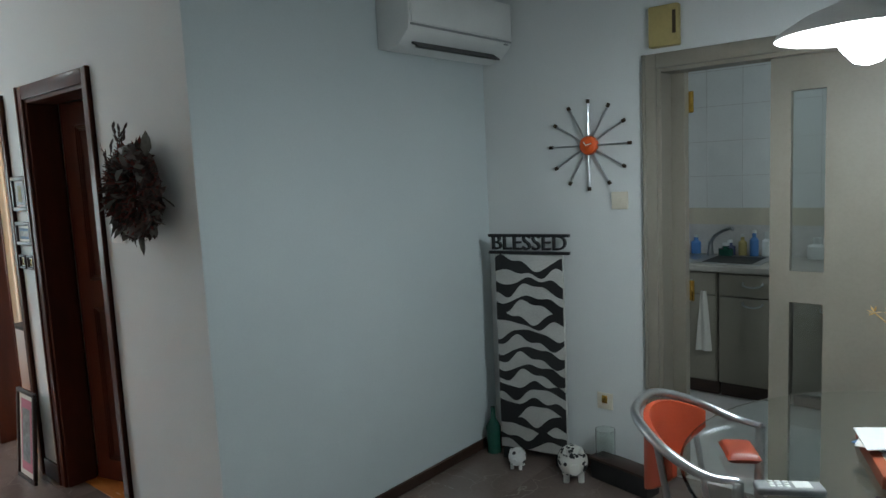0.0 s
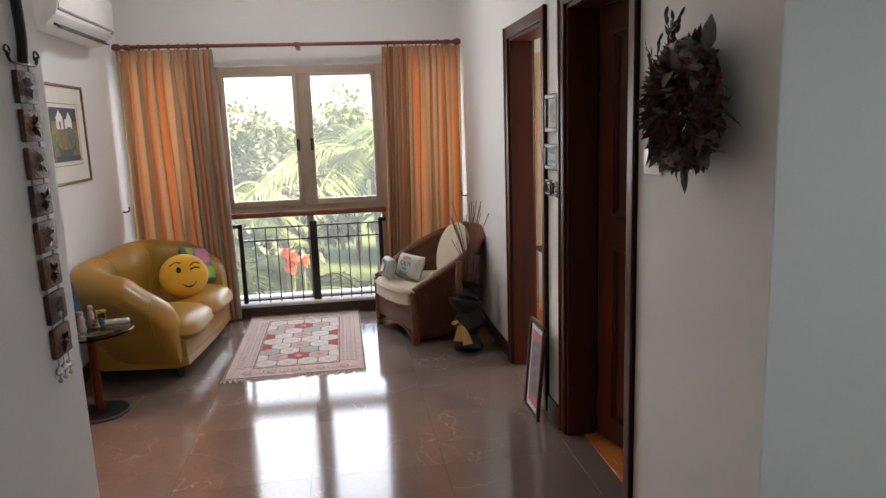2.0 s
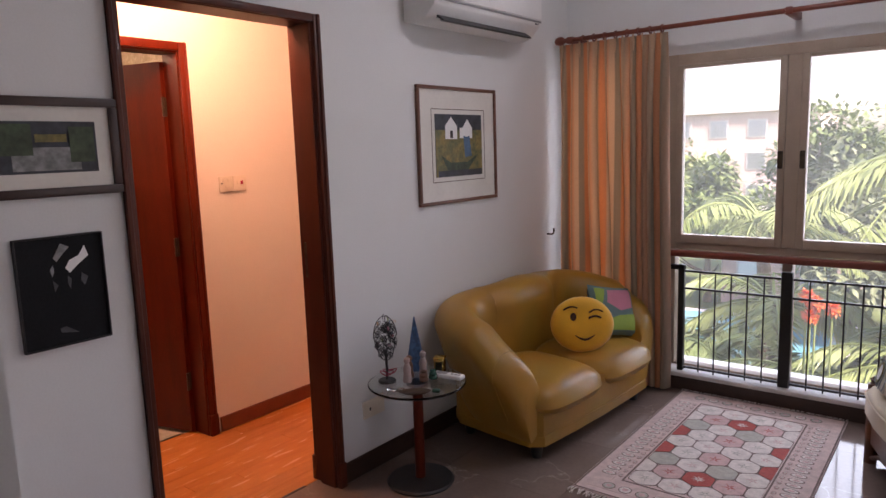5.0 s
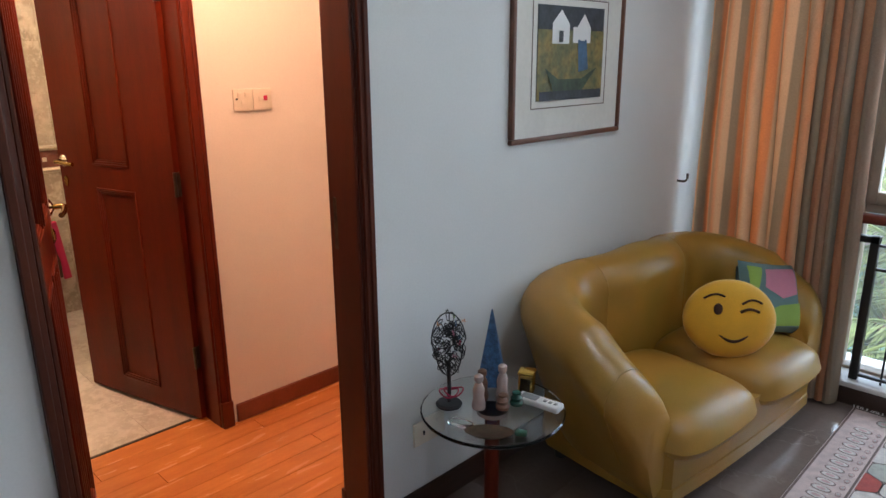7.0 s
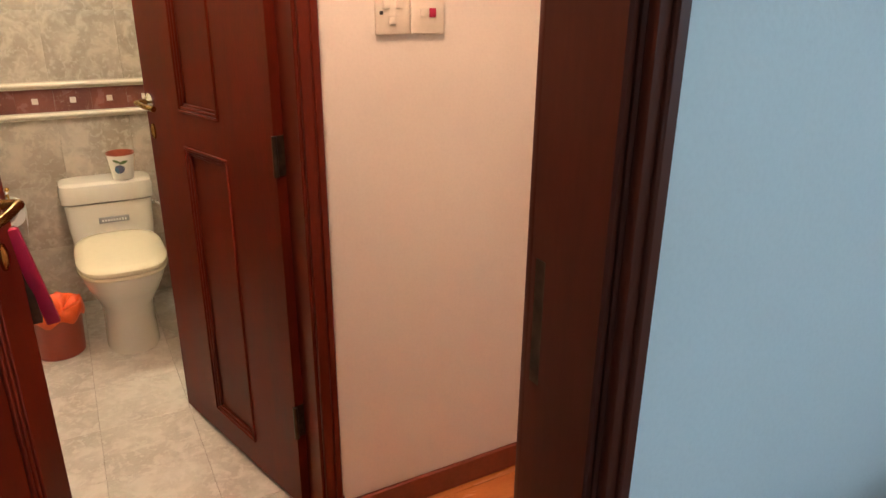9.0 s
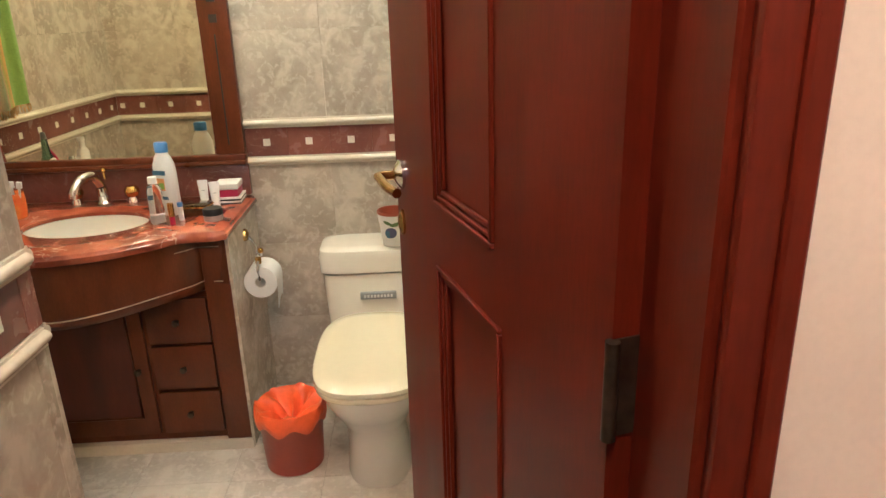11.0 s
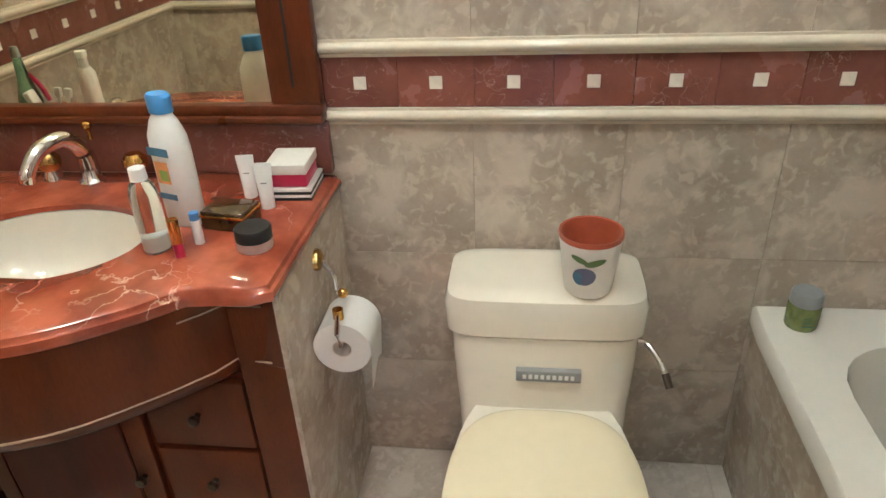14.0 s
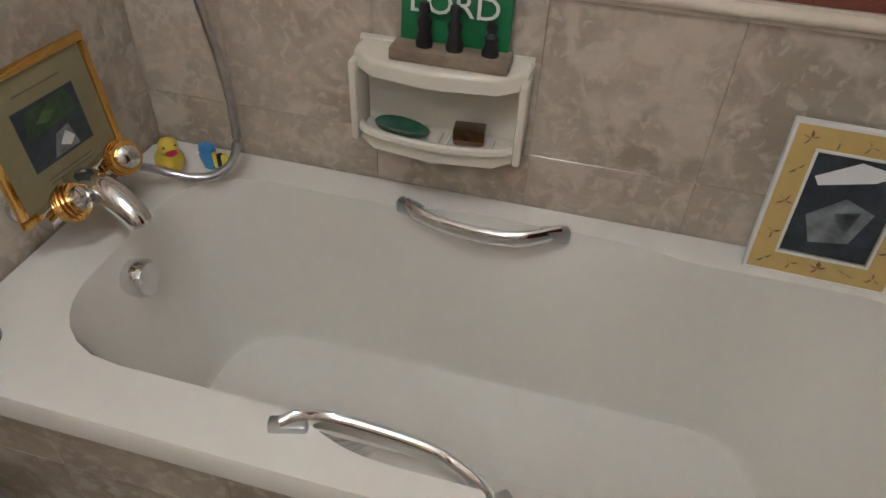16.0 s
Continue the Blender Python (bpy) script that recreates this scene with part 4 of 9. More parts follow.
# ---- living room things ----
def air_conditioner(at, rz, w, label):
    """A wall-hung split unit; its back is at y=0, it hangs towards -y, bottom at z=0."""
    root = thing("air_conditioner", at, label, "air conditioner", rz, group="wall air conditioners")
    prof = [(0, 0.012), (-0.06, 0.0), (-0.13, 0.012), (-0.195, 0.075), (-0.205, 0.12), (-0.205, 0.27), (-0.19, 0.295), (0, 0.30)]
    b = bmesh.new()
    a = [b.verts.new((-w / 2, y, z)) for y, z in prof]
    c = [b.verts.new((w / 2, y, z)) for y, z in prof]
    b.faces.new(a)
    b.faces.new(c[::-1])
    for i in range(len(prof)):
        j = (i + 1) % len(prof)
        b.faces.new((a[i], c[i], c[j], a[j]))
    bmesh.ops.bevel(b, geom=b.edges[:], offset=0.008, segments=2, profile=0.5, affect="EDGES")
    part("casing", b, "white_plastic", root)
    part("front_panel", box(-w / 2 + 0.012, w / 2 - 0.012, -0.212, -0.203, 0.105, 0.29, bevel=0.004), "white_plastic", root)
    part("panel_gap", box(-w / 2 + 0.012, w / 2 - 0.012, -0.208, -0.19, 0.094, 0.102), "grey_plastic", root, smooth=False)
    tilt = pose(0, -0.155, 0.030, 36)
    part("outlet", moved(box(-w / 2 + 0.07, w / 2 - 0.10, -0.045, 0.035, -0.004, 0.004), tilt), "dark_slot", root, smooth=False)
    for k in range(2):
        part("louvre", moved(box(-w / 2 + 0.075, w / 2 - 0.105, -0.032 + k * 0.034, -0.018 + k * 0.034, -0.012, -0.003, bevel=0.002), tilt), "grey_plastic", root)
    part("indicator", box(w / 2 - 0.07, w / 2 - 0.04, -0.2085, -0.2, 0.080, 0.086), "grey_plastic", root, smooth=False)
    return root


air_conditioner((LW, 5.56, 2.135), 90, 0.98, "white wall-mounted air conditioner above a framed painting")
air_conditioner((2.59, GY, 2.14), 0, 0.80, "white wall-mounted air conditioner high in the dining corner")


def picture(name, at, rz, w, h, frame_mat, border, mount, label, shapes=(), depth=0.02, mount_mat="paper", ground="black", group="", tilt=0.0):
    """A framed picture hung with its back at y=0, facing -y; shapes are flat patches (x, z, w, h, material), or outlines."""
    root = new(name)
    root.matrix_world = pose(*at, 0, 0, rz) @ pose(0, 0, 0, tilt)
    tagged(root, label, "picture", group)
    bm = bmesh.new()
    for lim in ((-w / 2, w / 2, -depth, 0, -h / 2, -h / 2 + border), (-w / 2, w / 2, -depth, 0, h / 2 - border, h / 2), (-w / 2, -w / 2 + border, -depth, 0, -h / 2 + border, h / 2 - border), (w / 2 - border, w / 2, -depth, 0, -h / 2 + border, h / 2 - border)):
        box(*lim, bevel=min(0.004, border * 0.25), seg=2, bm=bm)
    part("frame", bm, frame_mat, root)
    part("mount", box(-w / 2 + border, w / 2 - border, -depth * 0.45, -0.001, -h / 2 + border, h / 2 - border), mount_mat, root, smooth=False)
    iw, ih = w / 2 - border - mount, h / 2 - border - mount
    image = part("image", box(-iw, iw, -depth * 0.45 - 0.0015, -depth * 0.4, -ih, ih), ground, root, smooth=False)
    for k, s in enumerate(shapes):
        y = -depth * 0.45 - 0.003 - k * 0.0004
        if isinstance(s[0], (list, tuple)):
            b = bmesh.new()
            vs = [b.verts.new((px * iw, y, pz * ih)) for px, pz in s[0]]
            b.faces.new(vs)
            part("patch", b, s[1], image, smooth=False)
        else:
            x, z, ww, hh, m = s
            b = bmesh.new()
            vs = [b.verts.new(((x + sx * ww / 2) * iw, y, (z + sz * hh / 2) * ih)) for sx, sz in ((-1, -1), (1, -1), (1, 1), (-1, 1))]
            b.faces.new(vs)
            part("patch", b, m, image, smooth=False)
    return root


M["paint_night"] = mat("dark_blue_grey_paint", (0.045, 0.055, 0.07), 0.6, 0, 0.5, 18, 0.1, 60)
M["paint_ochre"] = mat("ochre_green_paint", (0.30, 0.22, 0.06), 0.6, 0, 0.5, 18, 0.1, 60, second=(0.12, 0.13, 0.05))
M["paint_green"] = mat("deep_green_paint", (0.06, 0.10, 0.05), 0.6, 0, 0.5, 18, 0.1, 60)
M["paint_blue"] = mat("blue_paint", (0.07, 0.16, 0.28), 0.6, 0, 0.3, 18)
M["paint_dim"] = mat("dim_grey_paint", (0.10, 0.11, 0.115), 0.7, 0, 0.5, 22)
M["canvas_black"] = mat("black_painted_canvas", (0.012, 0.013, 0.015), 0.75, 0, 0.3, 12, 0.1, 120)
M["canvas_black"].node_tree.nodes["Principled BSDF"].inputs["Specular IOR Level"].default_value = 0.2
M["paint_grey"] = mat("grey_photo_tone", (0.28, 0.30, 0.30), 0.5, 0, 0.5, 22)
M["frame_brown"] = mat("narrow_brown_picture_frame", (0.17, 0.065, 0.035), 0.4, 0, 0.2, 14)
M["frame_dark"] = mat("dark_brown_picture_frame", (0.04, 0.018, 0.014), 0.4, 0, 0.2, 14)
M["line_brown"] = mat("thin_brown_line", (0.16, 0.12, 0.09), 0.7)
p = picture("framed_painting", (LW, 5.483, 1.55), 90, 0.705, 0.615, "frame_brown", 0.018, 0.125, "framed painting of white houses in a wide cream mount", [
    (0, -0.25, 2, 1.5, "paint_ochre"), (-0.35, 0.42, 0.5, 0.42, "white"), ([(-0.62, 0.62), (-0.35, 0.92), (-0.1, 0.62)], "white"), (0.28, 0.40, 0.55, 0.34, "white"), ([(0.12, 0.56), (0.34, 0.86), (0.56, 0.56)], "white"),
    (-0.35, 0.36, 0.12, 0.24, "black"), ([(-0.8, -0.3), (-0.55, -0.8), (0.3, -0.85), (0.8, -0.3), (0.3, -0.55), (-0.4, -0.55)], "paint_green"), ([(-0.7, -0.05), (-0.1, 0.15), (0.0, -0.4), (-0.6, -0.45)], "paint_ochre"),
    ([(0.15, 0.3), (0.42, 0.3), (0.5, -0.35), (0.2, -0.4)], "paint_blue"), ([(0.2, 0.42), (0.38, 0.42), (0.36, 0.28), (0.22, 0.28)], "white"), (0, -0.9, 1.9, 0.2, "paint_night")], ground="paint_night")
for lim in ((-0.237, 0.237, -0.0105, -0.0095, -0.192, -0.188), (-0.237, 0.237, -0.0105, -0.0095, 0.188, 0.192), (-0.239, -0.235, -0.0105, -0.0095, -0.19, 0.19), (0.235, 0.239, -0.0105, -0.0095, -0.19, 0.19)):
    part("mount_line", box(*lim), "line_brown", p, smooth=False)
picture("framed_photo", (LW, 3.380, 1.580), 90, 0.45, 0.302, "frame_dark", 0.028, 0.045, "dark framed landscape photo in a cream mount beside the door",
        [(0, -0.45, 1.3, 0.9, "paint_grey"), (-0.6, 0.3, 0.7, 1.2, "paint_green"), (0.7, 0.1, 0.5, 1.4, "paint_green"), (0.1, 0.35, 0.6, 0.3, "paint_ochre")], ground="paint_night")
picture("canvas_print", (LW, 3.384, 1.136), 90, 0.262, 0.347, "black", 0.004, 0.0, "unframed black and white photo print on board", [
    ([(-0.18, 0.62), (0.02, 0.88), (0.22, 0.80), (0.02, 0.66), (-0.10, 0.55)], "paint_grey"), ([(0.08, 0.42), (0.20, 0.56), (0.42, 0.62), (0.58, 0.80), (0.66, 0.60), (0.40, 0.46), (0.18, 0.32)], "white"), ([(-0.28, 0.42), (-0.20, 0.50), (-0.18, 0.38), (-0.24, 0.28)], "paint_grey"), ([(0.12, 0.28), (0.2, 0.2), (0.16, 0.02), (0.1, 0.14)], "paint_dim"), ([(-0.24, 0.22), (-0.12, 0.12), (-0.22, 0.0)], "paint_dim"), ([(0.45, 0.3), (0.6, 0.2), (0.5, 0.05), (0.42, 0.15)], "paint_dim"), ([(-0.2, -0.68), (-0.05, -0.66), (0.25, -0.82), (-0.18, -0.76)], "paint_dim")], ground="canvas_black", depth=0.02)
picture("small_photo_frame", (RW, 4.098, 1.567), -90, 0.195, 0.182, "frame_dark", 0.022, 0.012, "small dark framed photo between the bedroom doors", [(0, 0, 0.8, 1.5, "paint_ochre")], ground="paint_grey", group="small frames between the doors")
picture("small_photo_frame", (RW, 4.100, 1.357), -90, 0.205, 0.125, "frame_dark", 0.02, 0.014, "small blue framed photo between the bedroom doors", [(0, 0, 1.6, 1.0, "paint_grey")], ground="paint_blue", group="small frames between the doors")
for y in (4.155, 4.045):
    picture("small_photo_frame", (RW, y, 1.206), -90, 0.085, 0.075, "frame_dark", 0.012, 0.008, "tiny brown and gold framed photo between the bedroom doors", [(0, 0, 1.0, 1.2, "paint_ochre")], ground="gold", group="small frames between the doors")
picture("leaning_picture", (RW - 0.070, 4.205, 0.249), -90, 0.25, 0.50, "frame_dark", 0.022, 0.03, "dark framed print leaning on the wall between bedroom doors", [(0, 0, 1.5, 1.5, "paint_grey")], ground="pink_fabric", tilt=-5)


def socket_plate(name, at, rz, w, h, label, marks, material="cream_plastic"):
    root = thing(name, at, label, "switch", rz)
    part("plate", box(-w / 2, w / 2, -0.010, 0, -h / 2, h / 2, bevel=0.003), material, root)
    for x, z, ww, hh, m in marks:
        part("rocker", box(x - ww / 2, x + ww / 2, -0.0145, -0.009, z - hh / 2, z + hh / 2, bevel=0.0015), m, root)
    return root


socket_plate("wall_socket", (LW, 4.73, 0.31), 90, 0.145, 0.085, "cream double wall socket above the dark skirting", [(-0.03, 0.0, 0.006, 0.016, "black"), (0.04, 0.02, 0.02, 0.012, "cream_plastic")])
for y, marks in ((4.708, [(-0.018, 0.022, 0.016, 0.018, "cream_plastic"), (0.014, 0.022, 0.016, 0.018, "cream_plastic"), (-0.002, -0.012, 0.016, 0.018, "cream_plastic"), (-0.03, 0.004, 0.008, 0.008, "black")]),
                 (4.796, [(-0.012, 0.004, 0.016, 0.018, "cream_plastic"), (0.012, 0.004, 0.016, 0.02, "label_red")])):
    socket_plate("light_switch", (HX, y, 1.381), 90, 0.086, 0.086, "cream light switch plate on the hall wall", marks)
socket_plate("light_switch", (RW, 3.02, 1.385), -90, 0.13, 0.085, "white light switch partly behind the wreath", [(-0.02, 0, 0.015, 0.03, "white_plastic"), (0.02, 0, 0.015, 0.03, "white_plastic")], "white_plastic")
socket_plate("light_switch", (KX, 1.58, 1.40), -90, 0.085, 0.085, "cream light switch on the dining wall", [(0, 0, 0.02, 0.03, "cream_plastic")])
socket_plate("wall_socket", (KX, 1.68, 0.37), -90, 0.085, 0.085, "cream wall socket with a plug below the clock", [(0.0, 0.01, 0.03, 0.04, "gold")])

# curtain rod, rings and the two curtains
rod = thing("curtain_rod", (0, 6.52, 2.19), "red-brown wooden curtain rod over the window", "curtain rod")
part("pole", tube([(-1.42, 0, 0), (1.17, 0, 0)], 0.014, 14), "rod_wood", rod)
for x in (-1.43, 1.18):
    part("finial", moved(lathe([(0.0, -0.03), (0.018, -0.03), (0.026, -0.015), (0.028, 0.0), (0.026, 0.015), (0.018, 0.028), (0, 0.03)], 16), pose(x, 0, 0, 0, 90)), "rod_wood", rod)
for x in (-1.36, -0.09, 1.10):
    part("bracket", box(x - 0.018, x + 0.018, -0.02, 0.23, -0.022, 0.018, bevel=0.006), "rod_wood", rod)
for i in range(9):
    for x in (-1.34 + 0.072 * i, 0.615 + 0.058 * i):
        part("ring", moved(lathe([(0.019, -0.004), (0.025, -0.004), (0.025, 0.004), (0.019, 0.004), (0.019, -0.004)], 14, cap=False), pose(x, 0, -0.004, 0, 82 + (i * 37 % 17), 0)), "rod_wood", rod)


def curtain(outer_top, inner_top, outer_low, inner_low, seed, label):
    """Flat and open towards the wall, bunched in deep folds towards the window."""
    rnd = random.Random(seed)
    ph = [rnd.uniform(-0.5, 0.5) for _ in range(8)]
    def fn(u, v):
        z = 2.165 - v * 2.150
        x0, x1 = outer_top + (outer_low - outer_top) * v ** 1.5, inner_top + (inner_low - inner_top) * v ** 1.5
        w = 6.0 * u + 7.0 * u ** 2.6 + 0.25 * math.sin(2.5 * v + ph[3] + 4 * u) + 0.35 * math.sin(u * 5.3 + ph[1]) + 0.22 * math.sin(u * 17 + ph[4])
        a = (0.022 + 0.030 * u ** 1.3) * (0.6 + 0.4 * v) * (0.85 + 0.35 * math.sin(u * 9 + ph[2]))
        gather = 0.4 + 0.6 * min(1, v * 7)
        return (x0 + (x1 - x0) * u + (0.006 + 0.016 * u) * math.cos(2 * math.pi * w) * gather, 6.53 + a * math.sin(2 * math.pi * w) * gather + 0.008 * math.sin(7 * v + 9 * u) + 0.003 * math.sin(40 * u + 3 * v), z)
    root = thing("curtain", (0, 0, 0), label, "curtain", group="window curtains")
    part("cloth", surface(fn, 260, 30, uv=(1.6, 2.1)), "curtain", root)
    for k in range(12):
        u = (k + 0.5) / 12
        top = Vector(fn(u, 0))
        part("pleat", tube([top + Vector((0, -0.010, 0.012)), top + Vector((0.002, -0.008, -0.03)), top + Vector((0, -0.004, -0.085))], 0.006, 6, radii=[0.004, 0.008, 0.003]), "curtain", root)


curtain(-1.445, -0.735, -1.435, -0.695, 1, "long beige and orange striped curtain beside the window")
curtain(1.205, 0.580, 1.195, 0.535, 2, "long beige and orange striped curtain beside the window")
for x, y in ((LW + 0.0, 6.45), (RW - 0.0, 6.44)):
    s = 1 if x < 0 else -1
    solo("curtain_hook", tube(curve_points([(0, 0, 0), (s * 0.035, 0, 0.0), (s * 0.05, 0, 0.015), (s * 0.05, 0, 0.04)], 5), 0.006, 8), "bronze", "small dark curtain tie-back hook on the wall", "hook", (x, y, 0.95, 0, 0, 0))


# ---- sofa ----
def sofa():
    """A two-seater whose back sweeps down into flared, rolled arms; x runs along its length, y from back to front."""
    root = thing("sofa", (-1.410, 5.812, 0), "ochre yellow leather two-seat sofa with rounded back and arms", "sofa", -95.0)
    def plan(s):
        a, sx = abs(s), (1 if s > 0 else -1)
        if a < 0.30:
            return Vector((sx * a / 0.30 * 0.28, 0.085, 0)), Vector((0, -1, 0))
        if a < 0.62:
            ang = (a - 0.30) / 0.32 * math.pi / 2
            n = Vector((sx * math.sin(ang), -math.cos(ang), 0))
            return Vector((sx * 0.28, 0.335, 0)) + Vector((n.x * 0.22, n.y * 0.25, 0)), n
        t = (a - 0.62) / 0.38
        return Vector((sx * (0.50 + 0.02 * t), 0.335 + t * 0.255, 0)), Vector((sx, 0, 0))
    def ease(x):
        x = min(1.0, max(0.0, x))
        return x * x * (3 - 2 * x)
    def section(s):
        a = abs(s)
        e = min(1.0, max(0.0, (a - 0.80) / 0.20))
        k = math.sqrt(max(0.0, 1 - 0.97 * e * e))
        high = 0.79 - 0.045 * ease(a / 0.5) - 0.175 * ease((a - 0.42) / 0.50)
        high = 0.345 + (high - 0.345) * (0.25 + 0.75 * k)
        lean = 0.005 + 0.145 * ease((a - 0.12) / 0.42) * (0.35 + 0.65 * k)
        return high, lean, 0.115 * (0.55 + 0.45 * k), k
    def fn(u, v):
        s = u * 2 - 1
        p, n = plan(s)
        h, lean, t, k = section(s)
        roll = min(0.115, h - 0.22)
        if v < 0.34:
            q = v / 0.34
            return p + n * (0.075 + (t + lean - 0.075) * (q ** 0.85)) + Vector((0, 0, 0.11 + (h - roll - 0.11) * q))
        if v < 0.70:
            q = (v - 0.34) / 0.36 * math.pi
            return p + n * (t * math.cos(q) + lean) + Vector((0, 0, h - roll + roll * math.sin(q)))
        q = (v - 0.70) / 0.30
        return p + n * ((lean - t) * (1 - q) - 0.055 * q) + Vector((0, 0, (h - roll) * (1 - q) + 0.20 * q))
    b = surface(fn, 84, 36)
    for u in (0, 1):
        b.faces.new([b.verts.new(fn(u, j / 36)) for j in range(37)])
    bmesh.ops.remove_doubles(b, verts=b.verts, dist=0.0005)
    shell_part = part("shell", b, "leather", root)
    for s in (-0.86, 0.86):
        part("seam", tube([fn(0.5 + s / 2, j / 36) for j in range(4, 30)], 0.0028, 5), "leather", shell_part)
    for s in (-0.30, 0.30):
        part("seam", tube([fn(0.5 + s / 2, j / 36) for j in range(14, 34)], 0.0024, 5), "leather", shell_part)
    def foot_line(grow):
        return [(-0.50 - grow, 0.02), (0.50 + grow, 0.02), (0.56 + grow, 0.10), (0.575 + grow, 0.35), (0.575 + grow, 0.56), (0.53, 0.615 + grow), (0.28, 0.628 + grow), (0.0, 0.632 + grow), (-0.28, 0.628 + grow), (-0.53, 0.615 + grow), (-0.575 - grow, 0.56), (-0.575 - grow, 0.35), (-0.56 - grow, 0.10)]
    part("base", prism(foot_line(0.0), 0.085, 0.30, 0.02, 2), "leather", root)
    part("base_band", prism(foot_line(0.006), 0.080, 0.132, 0.006, 2), "leather", root, "stitched lower band")
    for x0, x1 in ((-0.565, -0.002), (0.002, 0.565)):
        cx, w = (x0 + x1) / 2, x1 - x0
        def edge(u, v):
            a, c = u * 2 - 1, v * 2 - 1
            return cx + a * (1 - 0.11 * c ** 6) * w / 2, 0.400 + c * (1 - 0.10 * a ** 6) * 0.275 + 0.014 * (1 - a * a) * (1 if c > 0 else 0), max(0, (1 - a ** 4) * (1 - c ** 4)) ** 0.42, a, c
        def up(u, v):
            x, y, k, a, c = edge(u, v)
            return (x, y, 0.300 + 0.105 * k - 0.022 * v + 0.012 * (1 - a * a) * (1 - c * c))
        def lo(u, v):
            x, y, k, a, c = edge(u, v)
            return (x, y, 0.300 - 0.065 * k - 0.022 * v)
        b = surface(up, 26, 26)
        b = surface(lo, 26, 26, bm=b)
        bmesh.ops.remove_doubles(b, verts=b.verts, dist=0.0005)
        seat = part("seat_cushion", b, "leather", root)
    for x, y in ((-0.50, 0.55), (0.50, 0.55), (-0.48, 0.10), (0.48, 0.10)):
        part("leg", moved(lathe([(0.024, 0), (0.030, 0.03), (0.034, 0.088)], 14), pose(x, y, 0)), "black", root, "short black leg")
    return root


sofa()

emoji = new("emoji_cushion")
emoji.matrix_world = pose(-0.965, 5.885, 0.530, 0, 0, 36) @ pose(0, 0, 0, -14, 0, 0) @ Matrix.Diagonal((1.08, 1, 0.95, 1))
tagged(emoji, "round orange-yellow winking face cushion on the sofa", "cushion")
prof = [(0.0, -0.062)] + [(0.165 * math.sin(a) ** 0.75, -0.062 * math.cos(a)) for a in [math.pi * i / 14 for i in range(1, 14)]] + [(0.0, 0.062)]
part("body", moved(lathe(prof, 36), pose(0, 0, 0, 90)), "emoji", emoji)


def on_front(x, z):
    r = min(1.0, math.hypot(x, z) / 0.165)
    return -0.062 * math.sqrt(max(0.0, 1 - r ** 2.6)) - 0.001


def felt(name, pts, r, radii=None):
    part(name, tube([(x, on_front(x, z), z) for x, z in pts], r, 7, radii=radii), "brown_felt", emoji)


part("eye", moved(lathe([(0.0, 0), (0.019, 0), (0.017, 0.006), (0, 0.008)], 16), pose(-0.052, on_front(-0.052, 0.045), 0.045, 90) @ Matrix.Diagonal((0.85, 1.25, 1, 1))), "brown_felt", emoji)
felt("brow", [(-0.10 + i * 0.012, 0.085 + 0.02 * math.sin(i / 6 * 2.6)) for i in range(7)], 0.0045)
felt("brow", [(0.03 + i * 0.012, 0.068 + 0.018 * math.sin(i / 6 * 2.9)) for i in range(7)], 0.0045)
felt("winking_eye", [(0.025 + i * 0.011, 0.035 + 0.013 * math.sin(i / 6 * 3.0)) for i in range(7)], 0.006)
felt("mouth", [(-0.045 + i * 0.0125, -0.062 - 0.026 * math.sin(i / 8 * math.pi)) for i in range(9)], 0.005, [0.002 + 0.005 * math.sin(i / 8 * math.pi) for i in range(9)])

pil = new("printed_cushion")
pil.matrix_world = pose(-0.93, 6.20, 0.545, 0, 0, 72) @ pose(0, 0, 0, -22, 12, 0)
tagged(pil, "pink, green and teal patterned square cushion on the sofa", "cushion")
part("cover", pillow(0.36, 0.30, 0.11), "teal_fabric", pil)
for pts, m in (([(-0.4, 0.75), (0.75, 0.85), (0.7, 0.1), (0.1, -0.05), (-0.5, 0.25)], "pink_fabric"), ([(-0.8, -0.5), (0.0, -0.25), (0.85, -0.15), (0.8, -0.8), (-0.75, -0.85)], "green_fabric"), ([(-0.9, 0.85), (-0.5, 0.8), (-0.7, 0.2), (-0.9, 0.1)], "green_fabric")):
    def lift(x, z):
        return -0.055 * max(0, (1 - x ** 4) * (1 - z ** 4)) ** 0.45 - 0.0025
    b = bmesh.new()
    cx, cz = sum(p[0] for p in pts) / len(pts), sum(p[1] for p in pts) / len(pts)
    N = 8
    ring0 = None
    for r in range(N + 1):
        f = r / N
        ring = []
        for i in range(len(pts)):
            for k in range(4):
                a, c = pts[i], pts[(i + 1) % len(pts)]
                x = (cx + (a[0] + (c[0] - a[0]) * k / 4 - cx) * f)
                z = (cz + (a[1] + (c[1] - a[1]) * k / 4 - cz) * f)
                ring.append(b.verts.new((x * 0.178, lift(x, z), z * 0.148)))
        if ring0:
            for i in range(len(ring)):
                b.faces.new((ring0[i], ring0[(i + 1) % len(ring)], ring[(i + 1) % len(ring)], ring[i]))
        ring0 = ring
    bmesh.ops.remove_doubles(b, verts=b.verts, dist=0.0003)
    part("printed_patch", b, m, pil)

